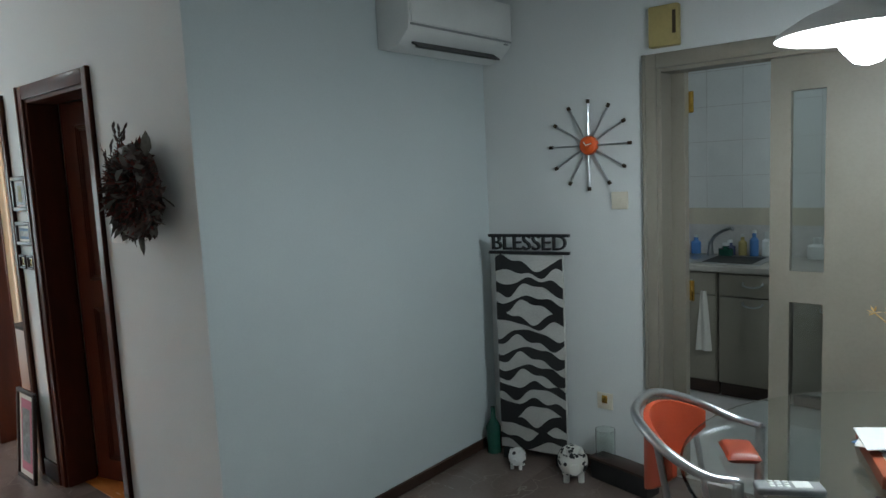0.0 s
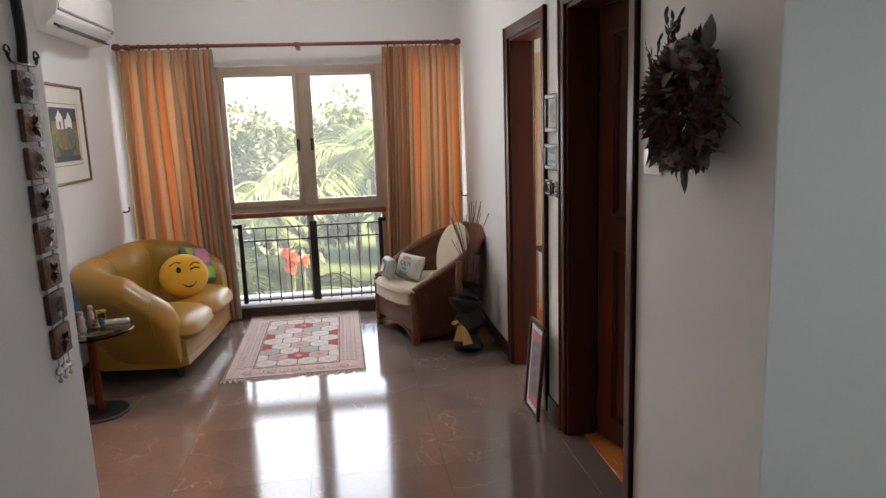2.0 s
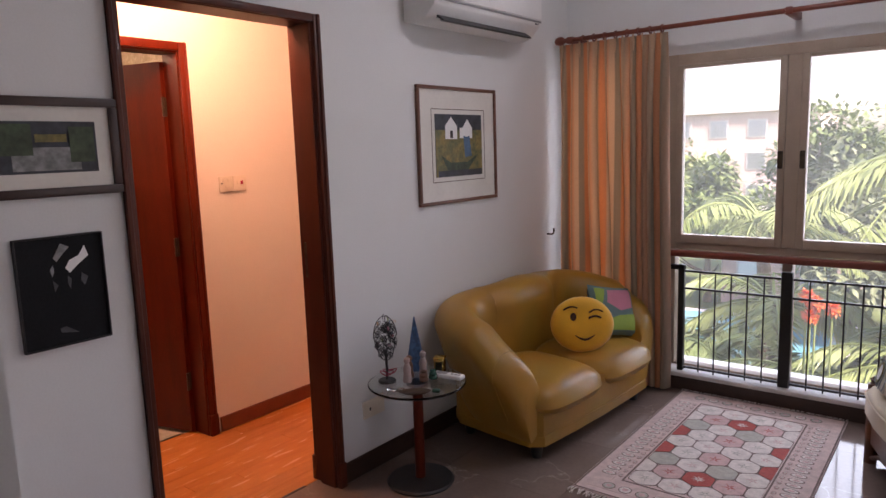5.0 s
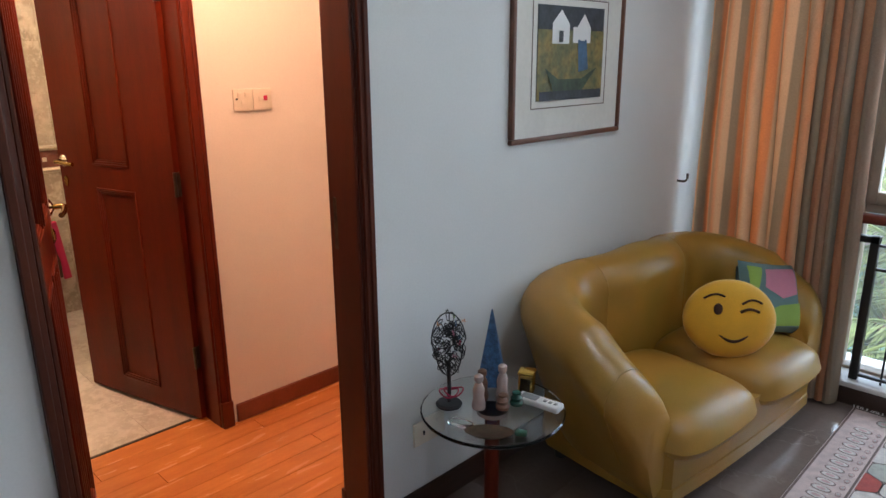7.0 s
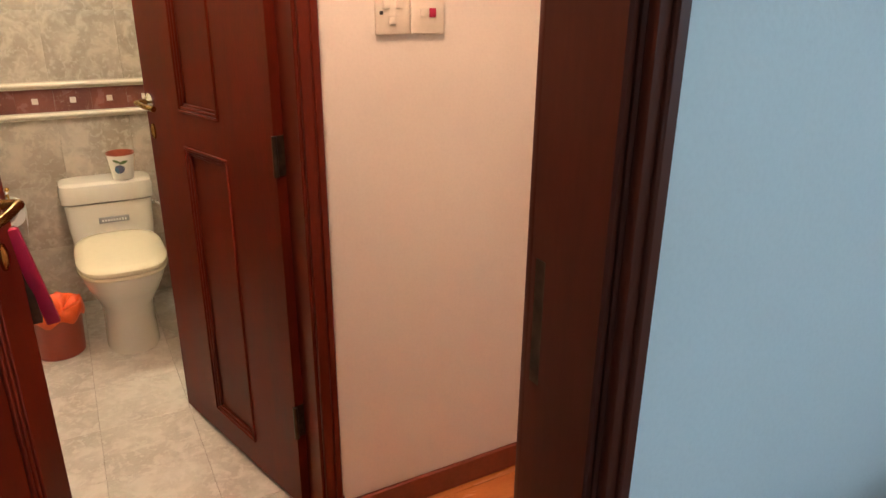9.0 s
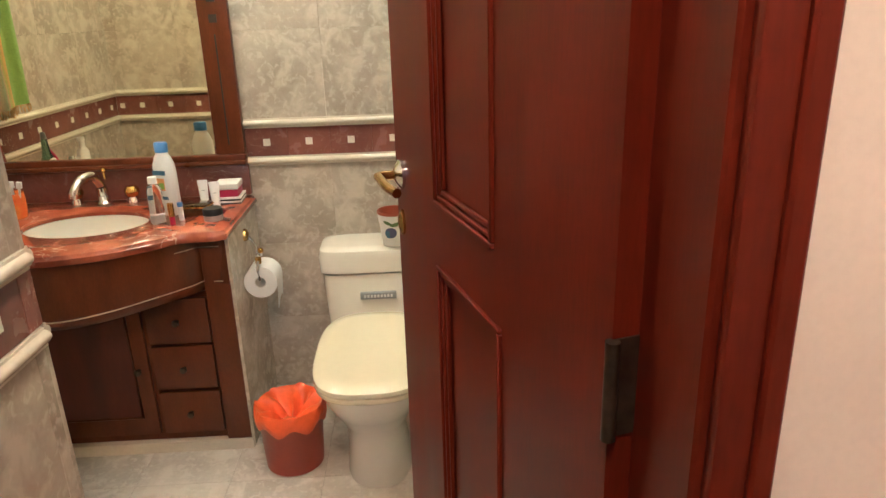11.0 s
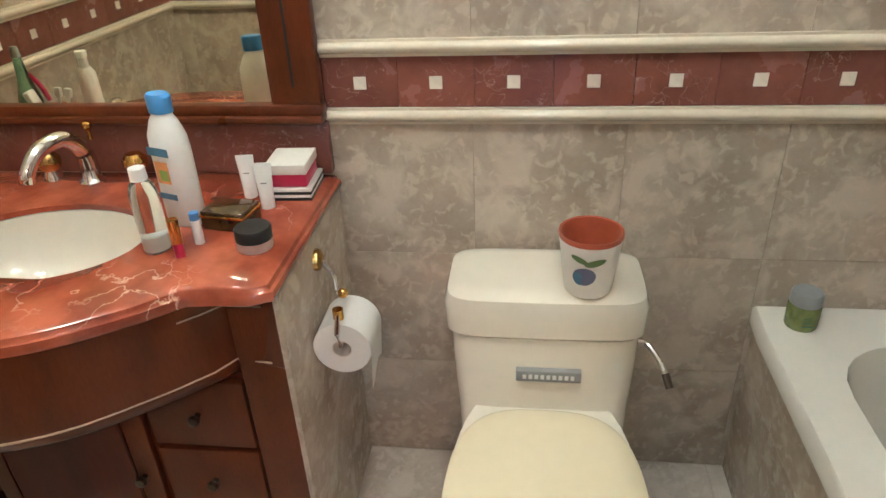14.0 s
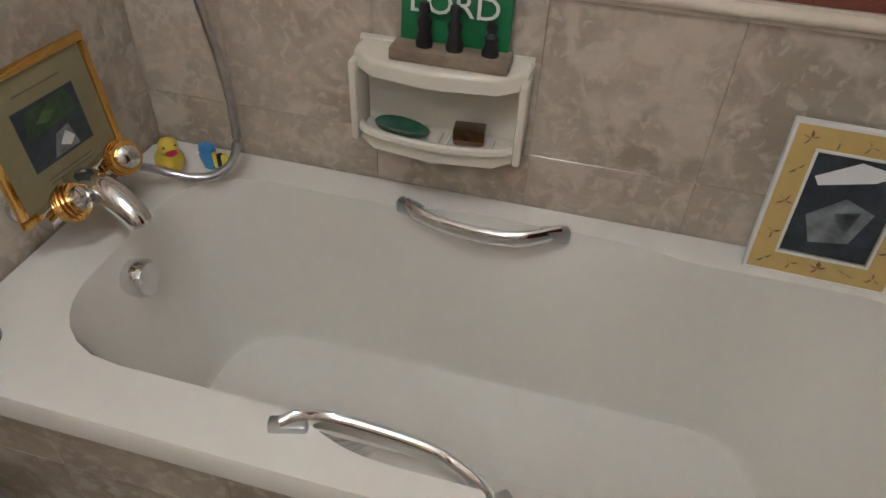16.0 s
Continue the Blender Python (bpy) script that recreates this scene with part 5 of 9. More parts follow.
# ---- side table with ornaments ----
tab = thing("side_table", (-1.228, 4.750, 0), "round glass side table on a dark red post", "table")
part("base", lathe([(0.0, 0), (0.155, 0), (0.158, 0.008), (0.15, 0.016), (0.03, 0.022), (0, 0.022)], 40), "black", tab, "round black base plate")
part("post", tube([(0, 0, 0.02), (0, 0, 0.466)], 0.024, 18), "red_wood", tab, "dark red wooden post")
part("glass_top", lathe([(0.0, 0.474), (0.222, 0.474), (0.226, 0.478), (0.226, 0.482), (0.222, 0.486), (0, 0.486)], 56), "clear_glass", tab, "clear round glass top")
part("collar", lathe([(0.05, 0.461), (0.05, 0.474), (0, 0.474)], 20), "steel", tab)
TZ = 0.487


def wire_tree():
    rnd = random.Random(7)
    root = thing("wire_tree", (-1.335, 4.665, TZ), "black wire tree ornament with coloured enamel flowers", "ornament")
    part("foot", lathe([(0, 0), (0.04, 0), (0.042, 0.006), (0.036, 0.012), (0, 0.012)], 24), "black", root)
    part("stem", tube([(0, 0, 0.01), (0.002, 0, 0.06), (-0.002, 0, 0.15)], 0.006, 8), "black", root)
    ax = Vector((0.80, 0.60, 0))
    part("rim_wire", tube([ax * 0.054 * math.cos(t) * (1.0 if math.sin(t) > 0 else 0.8) + Vector((0, 0, 0.205 + 0.104 * math.sin(t))) for t in [2 * math.pi * i / 28 for i in range(28)]], 0.0022, 5, closed=True), "black", root)
    for k in range(90):
        a, r = rnd.uniform(0, 6.28), math.sqrt(rnd.uniform(0, 1))
        c = ax * 0.047 * r * math.cos(a) + Vector((0, 0, 0.205 + 0.094 * r * math.sin(a))) + Vector((-0.6, 0.8, 0)) * rnd.uniform(-0.008, 0.008)
        tl, w, q = rnd.uniform(-0.9, 0.9), rnd.uniform(0.004, 0.008), rnd.uniform(0.010, 0.019)
        pts = []
        for t in [2 * math.pi * i / 9 for i in range(9)]:
            e, f = w * math.cos(t), q * math.sin(t)
            pts.append(c + ax * (e * math.cos(tl) - f * math.sin(tl)) + Vector((0, 0, e * math.sin(tl) + f * math.cos(tl))))
        part("wire_leaf", tube(pts, 0.0017, 4, closed=True), "black", root, smooth=False)
    for k in range(12):
        a, h = rnd.uniform(0, 6.28), rnd.uniform(0.14, 0.31)
        m = ("label_red", "paint_blue", "green_fabric", "orange_fabric", "pink_fabric")[k % 5]
        bm = bmesh.new()
        for j in range(6):
            leaf_quad(bm, Vector((0, 0, 0)), Vector((math.cos(j * 1.05), 0.2, math.sin(j * 1.05))), 0.011, 0.006)
        part("flower", moved(bm, pose(0.045 * math.cos(a), 0.045 * math.sin(a), h, 0, 0, rnd.uniform(0, 180))), m, root, smooth=False)
    for k in range(2):
        part("loop", tube([(0.03 * math.cos(t) + 0.02 * k, 0.03 * math.sin(t), 0.045 + 0.012 * k + 0.006 * math.sin(2 * t)) for t in [2 * math.pi * i / 18 for i in range(18)]], 0.0025, 6, closed=True), "label_red", root)


wire_tree()
M["blue_glitter"] = mat("rough_blue_glitter", (0.07, 0.20, 0.42), 0.5, 0, 0.5, 60, 0.8, 220)
solo("blue_cone_ornament", lathe([(0, 0), (0.066, 0), (0.064, 0.006), (0.004, 0.255), (0, 0.26)], 4), "blue_glitter", "blue glittery pointed tree ornament on the glass table", "ornament", (-1.345, 4.880, TZ, 0, 0, -8), smooth=False)
M["green_glass"] = mat("dark_green_stone", (0.02, 0.10, 0.07), 0.2)
M["figure_brown"] = mat("brown_painted_resin", (0.20, 0.10, 0.06), 0.6)
M["figure_pale"] = mat("pale_pink_resin", (0.52, 0.40, 0.36), 0.6)
for x, y, h, m in ((-1.255, 4.715, 0.115, "figure_pale"), (-1.235, 4.805, 0.125, "figure_pale"), (-1.285, 4.765, 0.105, "figure_brown"), (-1.200, 4.765, 0.05, "figure_brown"), (-1.185, 4.815, 0.045, "green_glass")):
    solo("figurine", lathe([(0, 0), (0.020, 0), (0.022, 0.01), (0.017, h * 0.35), (0.019, h * 0.55), (0.012, h * 0.72), (0.009, h * 0.76), (0.015, h * 0.84), (0.014, h * 0.95), (0.006, h), (0, h)], 14), m, "small painted resin figurine on the glass table", "figurine", (x, y, TZ, 0, 0, 0), "figurines on the side table")
box_t = thing("small_gold_box", (-1.215, 4.905, TZ), "small gold square trinket box on the glass table", "box", 25)
part("body", box(-0.024, 0.024, -0.024, 0.024, 0, 0.065, bevel=0.003), "brass", box_t)
part("lid", box(-0.027, 0.027, -0.027, 0.027, 0.065, 0.076, bevel=0.004), "gold", box_t)
part("label_panel", box(-0.016, 0.016, -0.0255, -0.0235, 0.01, 0.055), "bronze", box_t, smooth=False)
rem = thing("remote_control", (-1.130, 4.860, TZ), "white air conditioner remote with a grey screen", "remote control", 8)
part("body", box(-0.075, 0.075, -0.024, 0.024, 0, 0.02, bevel=0.006, seg=3), "white_plastic", rem)
part("screen", box(-0.06, -0.005, -0.016, 0.016, 0.0195, 0.021), "grey_plastic", rem, smooth=False)
for i in range(3):
    part("button", box(0.015 + i * 0.018, 0.026 + i * 0.018, -0.006, 0.006, 0.0195, 0.022, bevel=0.001), "grey_plastic", rem)
solo("small_green_ornament", box(-0.018, 0.018, -0.012, 0.012, 0, 0.016, bevel=0.006, seg=3), "green_glass", "small green and gold ornament on the glass table", "ornament", (-1.06, 4.68, TZ, 0, 0, 30))
tray = thing("glass_dish", (-1.13, 4.62, TZ), "small dark oval dish on the glass table", "dish", 40)
part("bowl", moved(lathe([(0, 0), (0.04, 0), (0.055, 0.010), (0.053, 0.010), (0.038, 0.003), (0, 0.003)], 24), Matrix.Diagonal((1.3, 0.7, 1, 1))), "bronze", tray)
cb = thing("clear_box", (-1.225, 4.60, TZ), "small clear acrylic block beside the wire tree", "ornament", 10)
part("block", box(-0.035, 0.035, -0.018, 0.018, 0, 0.012, bevel=0.002), "clear_glass", cb)

# ---- rug with honeycomb pattern ----
rug = thing("rug", (0, 0, 0), "pale pink and red rug with honeycomb pattern and fringes", "rug")
RX0, RX1, RY0, RY1 = -0.620, 0.275, 5.090, 6.550
part("base", box(RX0, RX1, RY0, RY1, 0.0, 0.008, bevel=0.003), "rug_base", rug, smooth=False)
for name, m, pieces in (("border_line", "rug_dark", [(RX0 + e, RX1 - e, RY0 + e, RY0 + e + 0.008) for e in (0.004, 0.165)] + [(RX0 + e, RX1 - e, RY1 - e - 0.008, RY1 - e) for e in (0.004, 0.165)] + [(RX0 + e, RX0 + e + 0.008, RY0 + e + 0.008, RY1 - e - 0.008) for e in (0.004, 0.165)] + [(RX1 - e - 0.008, RX1 - e, RY0 + e + 0.008, RY1 - e - 0.008) for e in (0.004, 0.165)]),
                        ("border_band", "rug_base", [(RX0 + 0.05, RX1 - 0.05, RY0 + 0.05, RY0 + 0.125), (RX0 + 0.05, RX1 - 0.05, RY1 - 0.125, RY1 - 0.05), (RX0 + 0.05, RX0 + 0.125, RY0 + 0.125, RY1 - 0.125), (RX1 - 0.125, RX1 - 0.05, RY0 + 0.125, RY1 - 0.125)])):
    bm = bmesh.new()
    for x0, x1, y0, y1 in pieces:
        box(x0, x1, y0, y1, 0.007, 0.0092, bm=bm)
    part(name, bm, m, rug, smooth=False)
part("field", box(RX0 + 0.173, RX1 - 0.173, RY0 + 0.173, RY1 - 0.173, 0.0075, 0.0082), "rug_base", rug, smooth=False)
motif = {k: bmesh.new() for k in ("rug_red", "rug_dark", "rug_grey", "rug_pink", "rug_cream")}
fx0, fx1, fy0, fy1 = RX0 + 0.178, RX1 - 0.178, RY0 + 0.178, RY1 - 0.178
cols, rows_n = 4, 9
hw, hh = (fx1 - fx0) / cols, (fy1 - fy0) / 9.1
for r in range(rows_n):
    for c in range(cols + 1):
        cx, cy = fx0 + (c + (0.5 if r % 2 == 0 else 0.0)) * hw, fy0 + (r + 0.55) * hh
        pts = [(-0.10, -0.60), (0.10, -0.60), (0.44, -0.38), (0.50, -0.27), (0.50, 0.27), (0.44, 0.38), (0.10, 0.60), (-0.10, 0.60), (-0.44, 0.38), (-0.50, 0.27), (-0.50, -0.27), (-0.44, -0.38)]
        line, pl = ([(min(max(cx + a * hw * k, fx0), fx1), min(max(cy + b * hh * k, fy0), fy1)) for a, b in pts] for k in (1.04, 0.95))
        line, pl = ([p for n, p in enumerate(q) if p != q[n - 1]] for q in (line, pl))
        if max(p[0] for p in pl) - min(p[0] for p in pl) < 0.02:
            continue
        red = (r, c) in ((1, 2), (3, 0), (3, 4), (5, 0), (5, 4), (7, 2))
        if red:
            key = "rug_red"
        elif r % 2:
            key = "rug_pink" if (r in (1, 7) and c in (1, 3)) or (r in (3, 5) and c == 2) else "rug_cream"
        else:
            key = "rug_grey" if r in (2, 6) and c in (0, 2) else "rug_cream"
        prism(line, 0.0085, 0.0094, bm=motif["rug_dark"])
        part("hexagon", prism(pl, 0.0088, 0.0102), key, rug, smooth=False)
        if fx0 + 0.02 < cx < fx1 - 0.02:
            mk = "rug_cream" if red else ("rug_red" if key == "rug_pink" else "rug_pink" if (r + c) % 2 else "rug_grey")
            petals = 8 if red else 5
            for j in range(petals):
                a = j * 2 * math.pi / petals + r
                prism([(cx + hw * 0.05 * math.cos(a + 0.6), cy + hh * 0.07 * math.sin(a + 0.6)), (cx + hw * 0.24 * math.cos(a), cy + hh * 0.27 * math.sin(a)), (cx + hw * 0.05 * math.cos(a - 0.6), cy + hh * 0.07 * math.sin(a - 0.6))], 0.0100, 0.0106, bm=motif[mk])


def rug_ring(x, y, a, b, rim, core):
    """A ring woven into the border: dark outline, pale band, tinted core."""
    for n, (k, m, z) in enumerate(((1.0, "rug_dark", 0.0090), (0.84, rim, 0.0096), (0.45, core, 0.0102))):
        prism([(x + a * k * math.cos(t), y + b * k * math.sin(t)) for t in [2 * math.pi * j / 12 for j in range(12)]], z, z + 0.0008, bm=motif[m])


for i in range(20):
    y = fy0 + (fy1 - fy0) * (i + 0.5) / 20
    for x in (RX0 + 0.0875, RX1 - 0.0875):
        rug_ring(x, y, 0.036, 0.019, "rug_cream", "rug_pink")
        box(x - 0.032, x + 0.032, y + 0.0255, y + 0.0315, 0.0090, 0.0100, bm=motif["rug_cream"])
    for x in (RX0 + 0.145, RX1 - 0.145):
        rug_ring(x, y, 0.010, 0.016, "rug_pink", "rug_grey")
for i in range(9):
    x = RX0 + 0.10 + (RX1 - RX0 - 0.20) * (i + 0.5) / 9
    for y in (RY0 + 0.0875, RY1 - 0.0875):
        rug_ring(x, y, 0.030, 0.030, "rug_cream" if i % 2 else "rug_grey", "rug_pink")
for k, b in motif.items():
    tagged(part("motif", b, k, rug, smooth=False), kind="stuff")
rnd = random.Random(4)
for y, s in ((RY0, -1), (RY1, 1)):
    bm = bmesh.new()
    n = 110
    for i in range(n):
        x = RX0 + (RX1 - RX0) * (i + rnd.random()) / n
        tube([(x, y, 0.004), (x + rnd.uniform(-0.008, 0.008), y + s * 0.022, 0.006), (x + rnd.uniform(-0.02, 0.02), y + s * rnd.uniform(0.035, 0.055), 0.003)], 0.0022, 4, bm=bm)
    part("fringe", bm, "rug_cream", rug, "cream fringe")

# ---- wicker armchair ----
chair = thing("wicker_armchair", (0.535, 5.80, 0), "red-brown wicker tub armchair with cream cushions", "armchair", -69.6)


def chair_plan(s, r=0.0):
    a, sx = abs(s), (1 if s > 0 else -1)
    if a < 0.62:
        ang = a / 0.62 * math.pi / 2
        return Vector((sx * math.sin(ang) * (0.315 + r), 0.33 + math.cos(ang) * (0.315 + r), 0))
    t = (a - 0.62) / 0.38
    return Vector((sx * (0.315 + r) , 0.33 - t * 0.33, 0))


def chair_top(s):
    a = abs(s)
    return 0.745 - 0.36 * max(0, (a - 0.12) / 0.88) ** 1.25


def shell(u, v):
    s = u * 2 - 1
    q = chair_plan(s, 0.05 * v if abs(s) < 0.7 else 0.05 * v * (1 - (abs(s) - 0.7) / 0.3))
    return q + Vector((0, 0, 0.03 + (chair_top(s) - 0.03) * v))


b = surface(shell, 60, 14, thick=0.022)
part("shell", b, "wicker", chair, "woven wicker shell")
bm = bmesh.new()
for j in range(1, 22):
    tube([shell(i / 60, j / 22) + Vector((0, 0, 0.003 * (-1) ** (i + j))) for i in range(61)], 0.0055, 5, bm=bm)
part("weave", bm, "wicker", chair)
part("arm_rail", tube([shell(i / 60, 1.0) for i in range(61)], 0.032, 12), "wicker", chair, "thick rolled wicker rail")
for sx in (-1, 1):
    part("front_post", tube([(sx * 0.315, 0.0, 0.0), (sx * 0.315, 0.0, 0.385)], 0.028, 10), "wicker", chair)
part("front_panel", box(-0.29, 0.29, -0.012, 0.012, 0.10, 0.30, bevel=0.006), "wicker", chair)
part("seat_deck", prism([(-0.29, 0.0), (0.29, 0.0), (0.30, 0.30), (0.2, 0.55), (0, 0.63), (-0.2, 0.55), (-0.30, 0.30)], 0.24, 0.285), "wicker", chair)
for sx in (-1, 1):
    part("apron_bar", tube(curve_points([(sx * 0.29, 0, 0.03), (sx * 0.16, 0, 0.085), (0, 0, 0.10)], 6), 0.011, 8), "wicker", chair)
out = [(-0.285, 0.03), (-0.27, -0.03), (-0.2, -0.065), (0, -0.08), (0.2, -0.065), (0.27, -0.03), (0.285, 0.03), (0.28, 0.33), (0.19, 0.52), (0, 0.58), (-0.19, 0.52), (-0.28, 0.33)]
seat = part("seat_cushion", prism(out, 0.285, 0.40, 0.035, 4), "cream_fabric", chair, "thick cream seat cushion")
part("piping", tube(curve_points([(x, y, 0.37) for x, y in out] + [(out[0][0], out[0][1], 0.37)], 4), 0.005, 6), "cream_fabric", seat)
b = moved(lathe([(0, -0.05), (0.15, -0.05), (0.19, -0.03), (0.205, 0.0), (0.19, 0.03), (0.15, 0.05), (0, 0.05)], 30), pose(0, 0.50, 0.565, 74, 0, 0) @ Matrix.Diagonal((1.0, 1.15, 1, 1)))
part("back_cushion", b, "cream_fabric", chair, "oval cream back cushion")


def small_pillow(at, rz, lean, w, h, label, cover, deco):
    ob = new("small_cushion")
    ob.matrix_world = pose(*at, 0, 0, rz) @ pose(0, 0, 0, lean)
    tagged(ob, label, "cushion")
    part("cover", pillow(w, h, 0.085), cover, ob)
    deco(ob, w, h)
    return ob


def deco_ring(ob, w, h):
    for k in range(7):
        x = -w * 0.42 + k * w * 0.14
        part("stripe", box(x - 0.003, x + 0.003, -0.0445 * max(0, 1 - (2 * x / w) ** 4) ** 0.45 - 0.001, -0.0415 * max(0, 1 - (2 * x / w) ** 4) ** 0.45, -h * 0.36, h * 0.36), "blue_grey_fabric", ob, smooth=False)
    part("ring", moved(lathe([(0.036, 0), (0.05, 0), (0.05, 0.003), (0.036, 0.003), (0.036, 0)], 24, cap=False), pose(0, -0.044, 0, 90)), "paint_ochre", ob)
    part("disc", moved(lathe([(0, 0), (0.036, 0), (0.036, 0.002), (0, 0.002)], 24), pose(0, -0.0435, 0, 90)), "white", ob)


def deco_words(ob, w, h):
    for txt, z, s, m in (("KEEP", 0.055, 0.045, "orange_fabric"), ("CALM", 0.015, 0.05, "paint_blue"), ("AND", -0.022, 0.026, "line_brown"), ("PRAY", -0.058, 0.045, "paint_blue")):
        part("word", moved(text_mesh(txt, s, 0.002), pose(-0.01, -0.043 if abs(z) < 0.04 else -0.040, z, 90)), m, ob, smooth=False)


small_pillow((0.50, 5.93, 0.485), -78, -16, 0.20, 0.165, "small grey-blue cushion with a round emblem", "pale_fabric", deco_ring)
small_pillow((0.66, 5.86, 0.495), -62, -20, 0.31, 0.19, "pale cushion printed with a few large words", "pale_fabric", deco_words)

# dried arrangement beside the armchair
dry = thing("dried_arrangement", (0.985, 5.33, 0), "dark carved log vase with dried twigs and straw bow", "ornament")
rnd = random.Random(12)
part("log", tube(curve_points([(0, 0, 0), (0.02, 0.02, 0.16), (-0.01, 0.0, 0.33), (0.03, 0.03, 0.46)], 6), 0.1, 12, radii=[0.085 + 0.03 * math.sin(i * 1.1) for i in range(19)]), "black", dry, "dark carved wood")
part("branch", tube(curve_points([(0.0, 0, 0.28), (-0.05, -0.02, 0.44), (-0.04, 0.0, 0.62)], 6), 0.024, 8), "wicker", dry)
part("branch", tube(curve_points([(0.03, 0.02, 0.35), (0.08, 0.05, 0.5), (0.10, 0.06, 0.64)], 6), 0.02, 8), "skirting", dry)
for k in range(26):
    a, l = rnd.uniform(0, 6.28), rnd.uniform(0.32, 0.62)
    tip = Vector((0.03 + math.cos(a) * rnd.uniform(0.05, 0.16), 0.03 + math.sin(a) * rnd.uniform(0.05, 0.16), 0.42 + l))
    part("twig", tube(curve_points([(0.03, 0.03, 0.42), (0.03 + (tip.x - 0.03) * 0.35, 0.03 + (tip.y - 0.03) * 0.35, 0.42 + l * 0.55), tip], 4), 0.0026, 5), "frame_brown", dry)
M["straw"] = mat("pale_straw_ribbon", (0.50, 0.30, 0.10), 0.7, 0, 0.2, 20, 0.3)
for k, (a, l, w) in enumerate(((200, 0.10, 0.04), (250, 0.13, 0.045), (290, 0.16, 0.05), (150, 0.09, 0.04))):
    d = Vector((math.cos(radians(a)) * 0.6, math.sin(radians(a)) * 0.6, -0.7 if k in (1, 2) else 0.15))
    base = Vector((-0.06, -0.085, 0.20))
    def rib(u, v):
        return base + d * l * u + Vector((-math.sin(radians(a)), math.cos(radians(a)), 0)) * w * (v - 0.5) * (0.5 + u) + Vector((0, 0, 0.02 * math.sin(u * 3)))
    part("ribbon", surface(rib, 8, 3, thick=0.002), "straw", dry, "straw ribbon")

# ---- wreath ----
wreath = thing("dried_wreath", (RW - 0.07, 2.705, 1.56), "large wreath of dried dark red and grey leaves", "wreath")
rnd = random.Random(21)
part("ring", tube([(0.0, 0.12 * math.cos(t), 0.14 * math.sin(t)) for t in [2 * math.pi * i / 24 for i in range(24)]], 0.045, 8, closed=True), "skirting", wreath)
M["leaf_red"] = mat("dried_dark_red_leaf", (0.17, 0.035, 0.022), 0.7, 0, 0.4, 20)
M["leaf_brown"] = mat("dried_brown_leaf", (0.075, 0.045, 0.035), 0.75, 0, 0.4, 20)
M["leaf_grey"] = mat("dried_grey_green_leaf", (0.17, 0.16, 0.135), 0.8, 0, 0.3, 20)
def dried_leaf(bm, at, d, length, width, curl):
    """A curled leaf of three segments with a fold along its rib."""
    d = d.normalized()
    side = d.cross(Vector((0.3, 0.5, 0.8))).normalized()
    up = side.cross(d)
    rows = []
    for k, w in ((0, 0.15), (0.35, 1.0), (0.7, 0.8), (1.0, 0.05)):
        mid = at + d * length * k + up * curl * length * k * k
        rows.append([bm.verts.new(mid + side * width * w * e + up * width * 0.35 * abs(e) * w) for e in (-0.5, 0, 0.5)])
    for a, b in zip(rows, rows[1:]):
        for i in range(2):
            bm.faces.new((a[i], a[i + 1], b[i + 1], b[i]))


for name, m, n, ln in (("red_leaves", "leaf_red", 420, 0.042), ("brown_leaves", "leaf_brown", 900, 0.042), ("grey_leaves", "leaf_grey", 60, 0.080)):
    bm = bmesh.new()
    for k in range(n):
        t, r = rnd.uniform(0, 2 * math.pi), 0.175 * math.sqrt(rnd.uniform(0.02, 1))
        depth = -0.095 * math.sqrt(max(0, 1 - (r / 0.185) ** 2)) * rnd.uniform(0.25, 1) + 0.03
        p = Vector((depth, r * 1.05 * math.cos(t), r * 0.94 * math.sin(t)))
        d = Vector((rnd.uniform(-0.9, 0.1), math.cos(t) * 0.5 + rnd.uniform(-0.7, 0.7), math.sin(t) * 0.4 - 0.15 + rnd.uniform(-0.7, 0.7)))
        dried_leaf(bm, p, d, ln * rnd.uniform(0.6, 1.25), ln * rnd.uniform(0.25, 0.5), rnd.uniform(-0.5, 0.5))
    tagged(part(name, bm, m, wreath), kind="stuff")
for k in range(11):
    t = rnd.uniform(0.5, 2.6) if k < 7 else rnd.uniform(3.3, 6.0)
    p = Vector((-0.03, 0.16 * math.cos(t), 0.15 * math.sin(t)))
    q = p + Vector((rnd.uniform(-0.04, 0.02), math.cos(t) * 0.07 + rnd.uniform(-0.03, 0.03), math.sin(t) * 0.09)) * rnd.uniform(0.7, 1.2)
    bm = tube([p, (p + q) / 2 + Vector((0, rnd.uniform(-.01, .01), rnd.uniform(-.01, .01))), q], 0.0018, 4)
    for j in range(3):
        dried_leaf(bm, p + (q - p) * (0.5 + 0.25 * j), (q - p).normalized() + Vector((rnd.uniform(-.5, .5), rnd.uniform(-.7, .7), rnd.uniform(-.5, .5))), 0.032, 0.012, 0.3)
    part("sprig", bm, "leaf_brown", wreath, smooth=False)

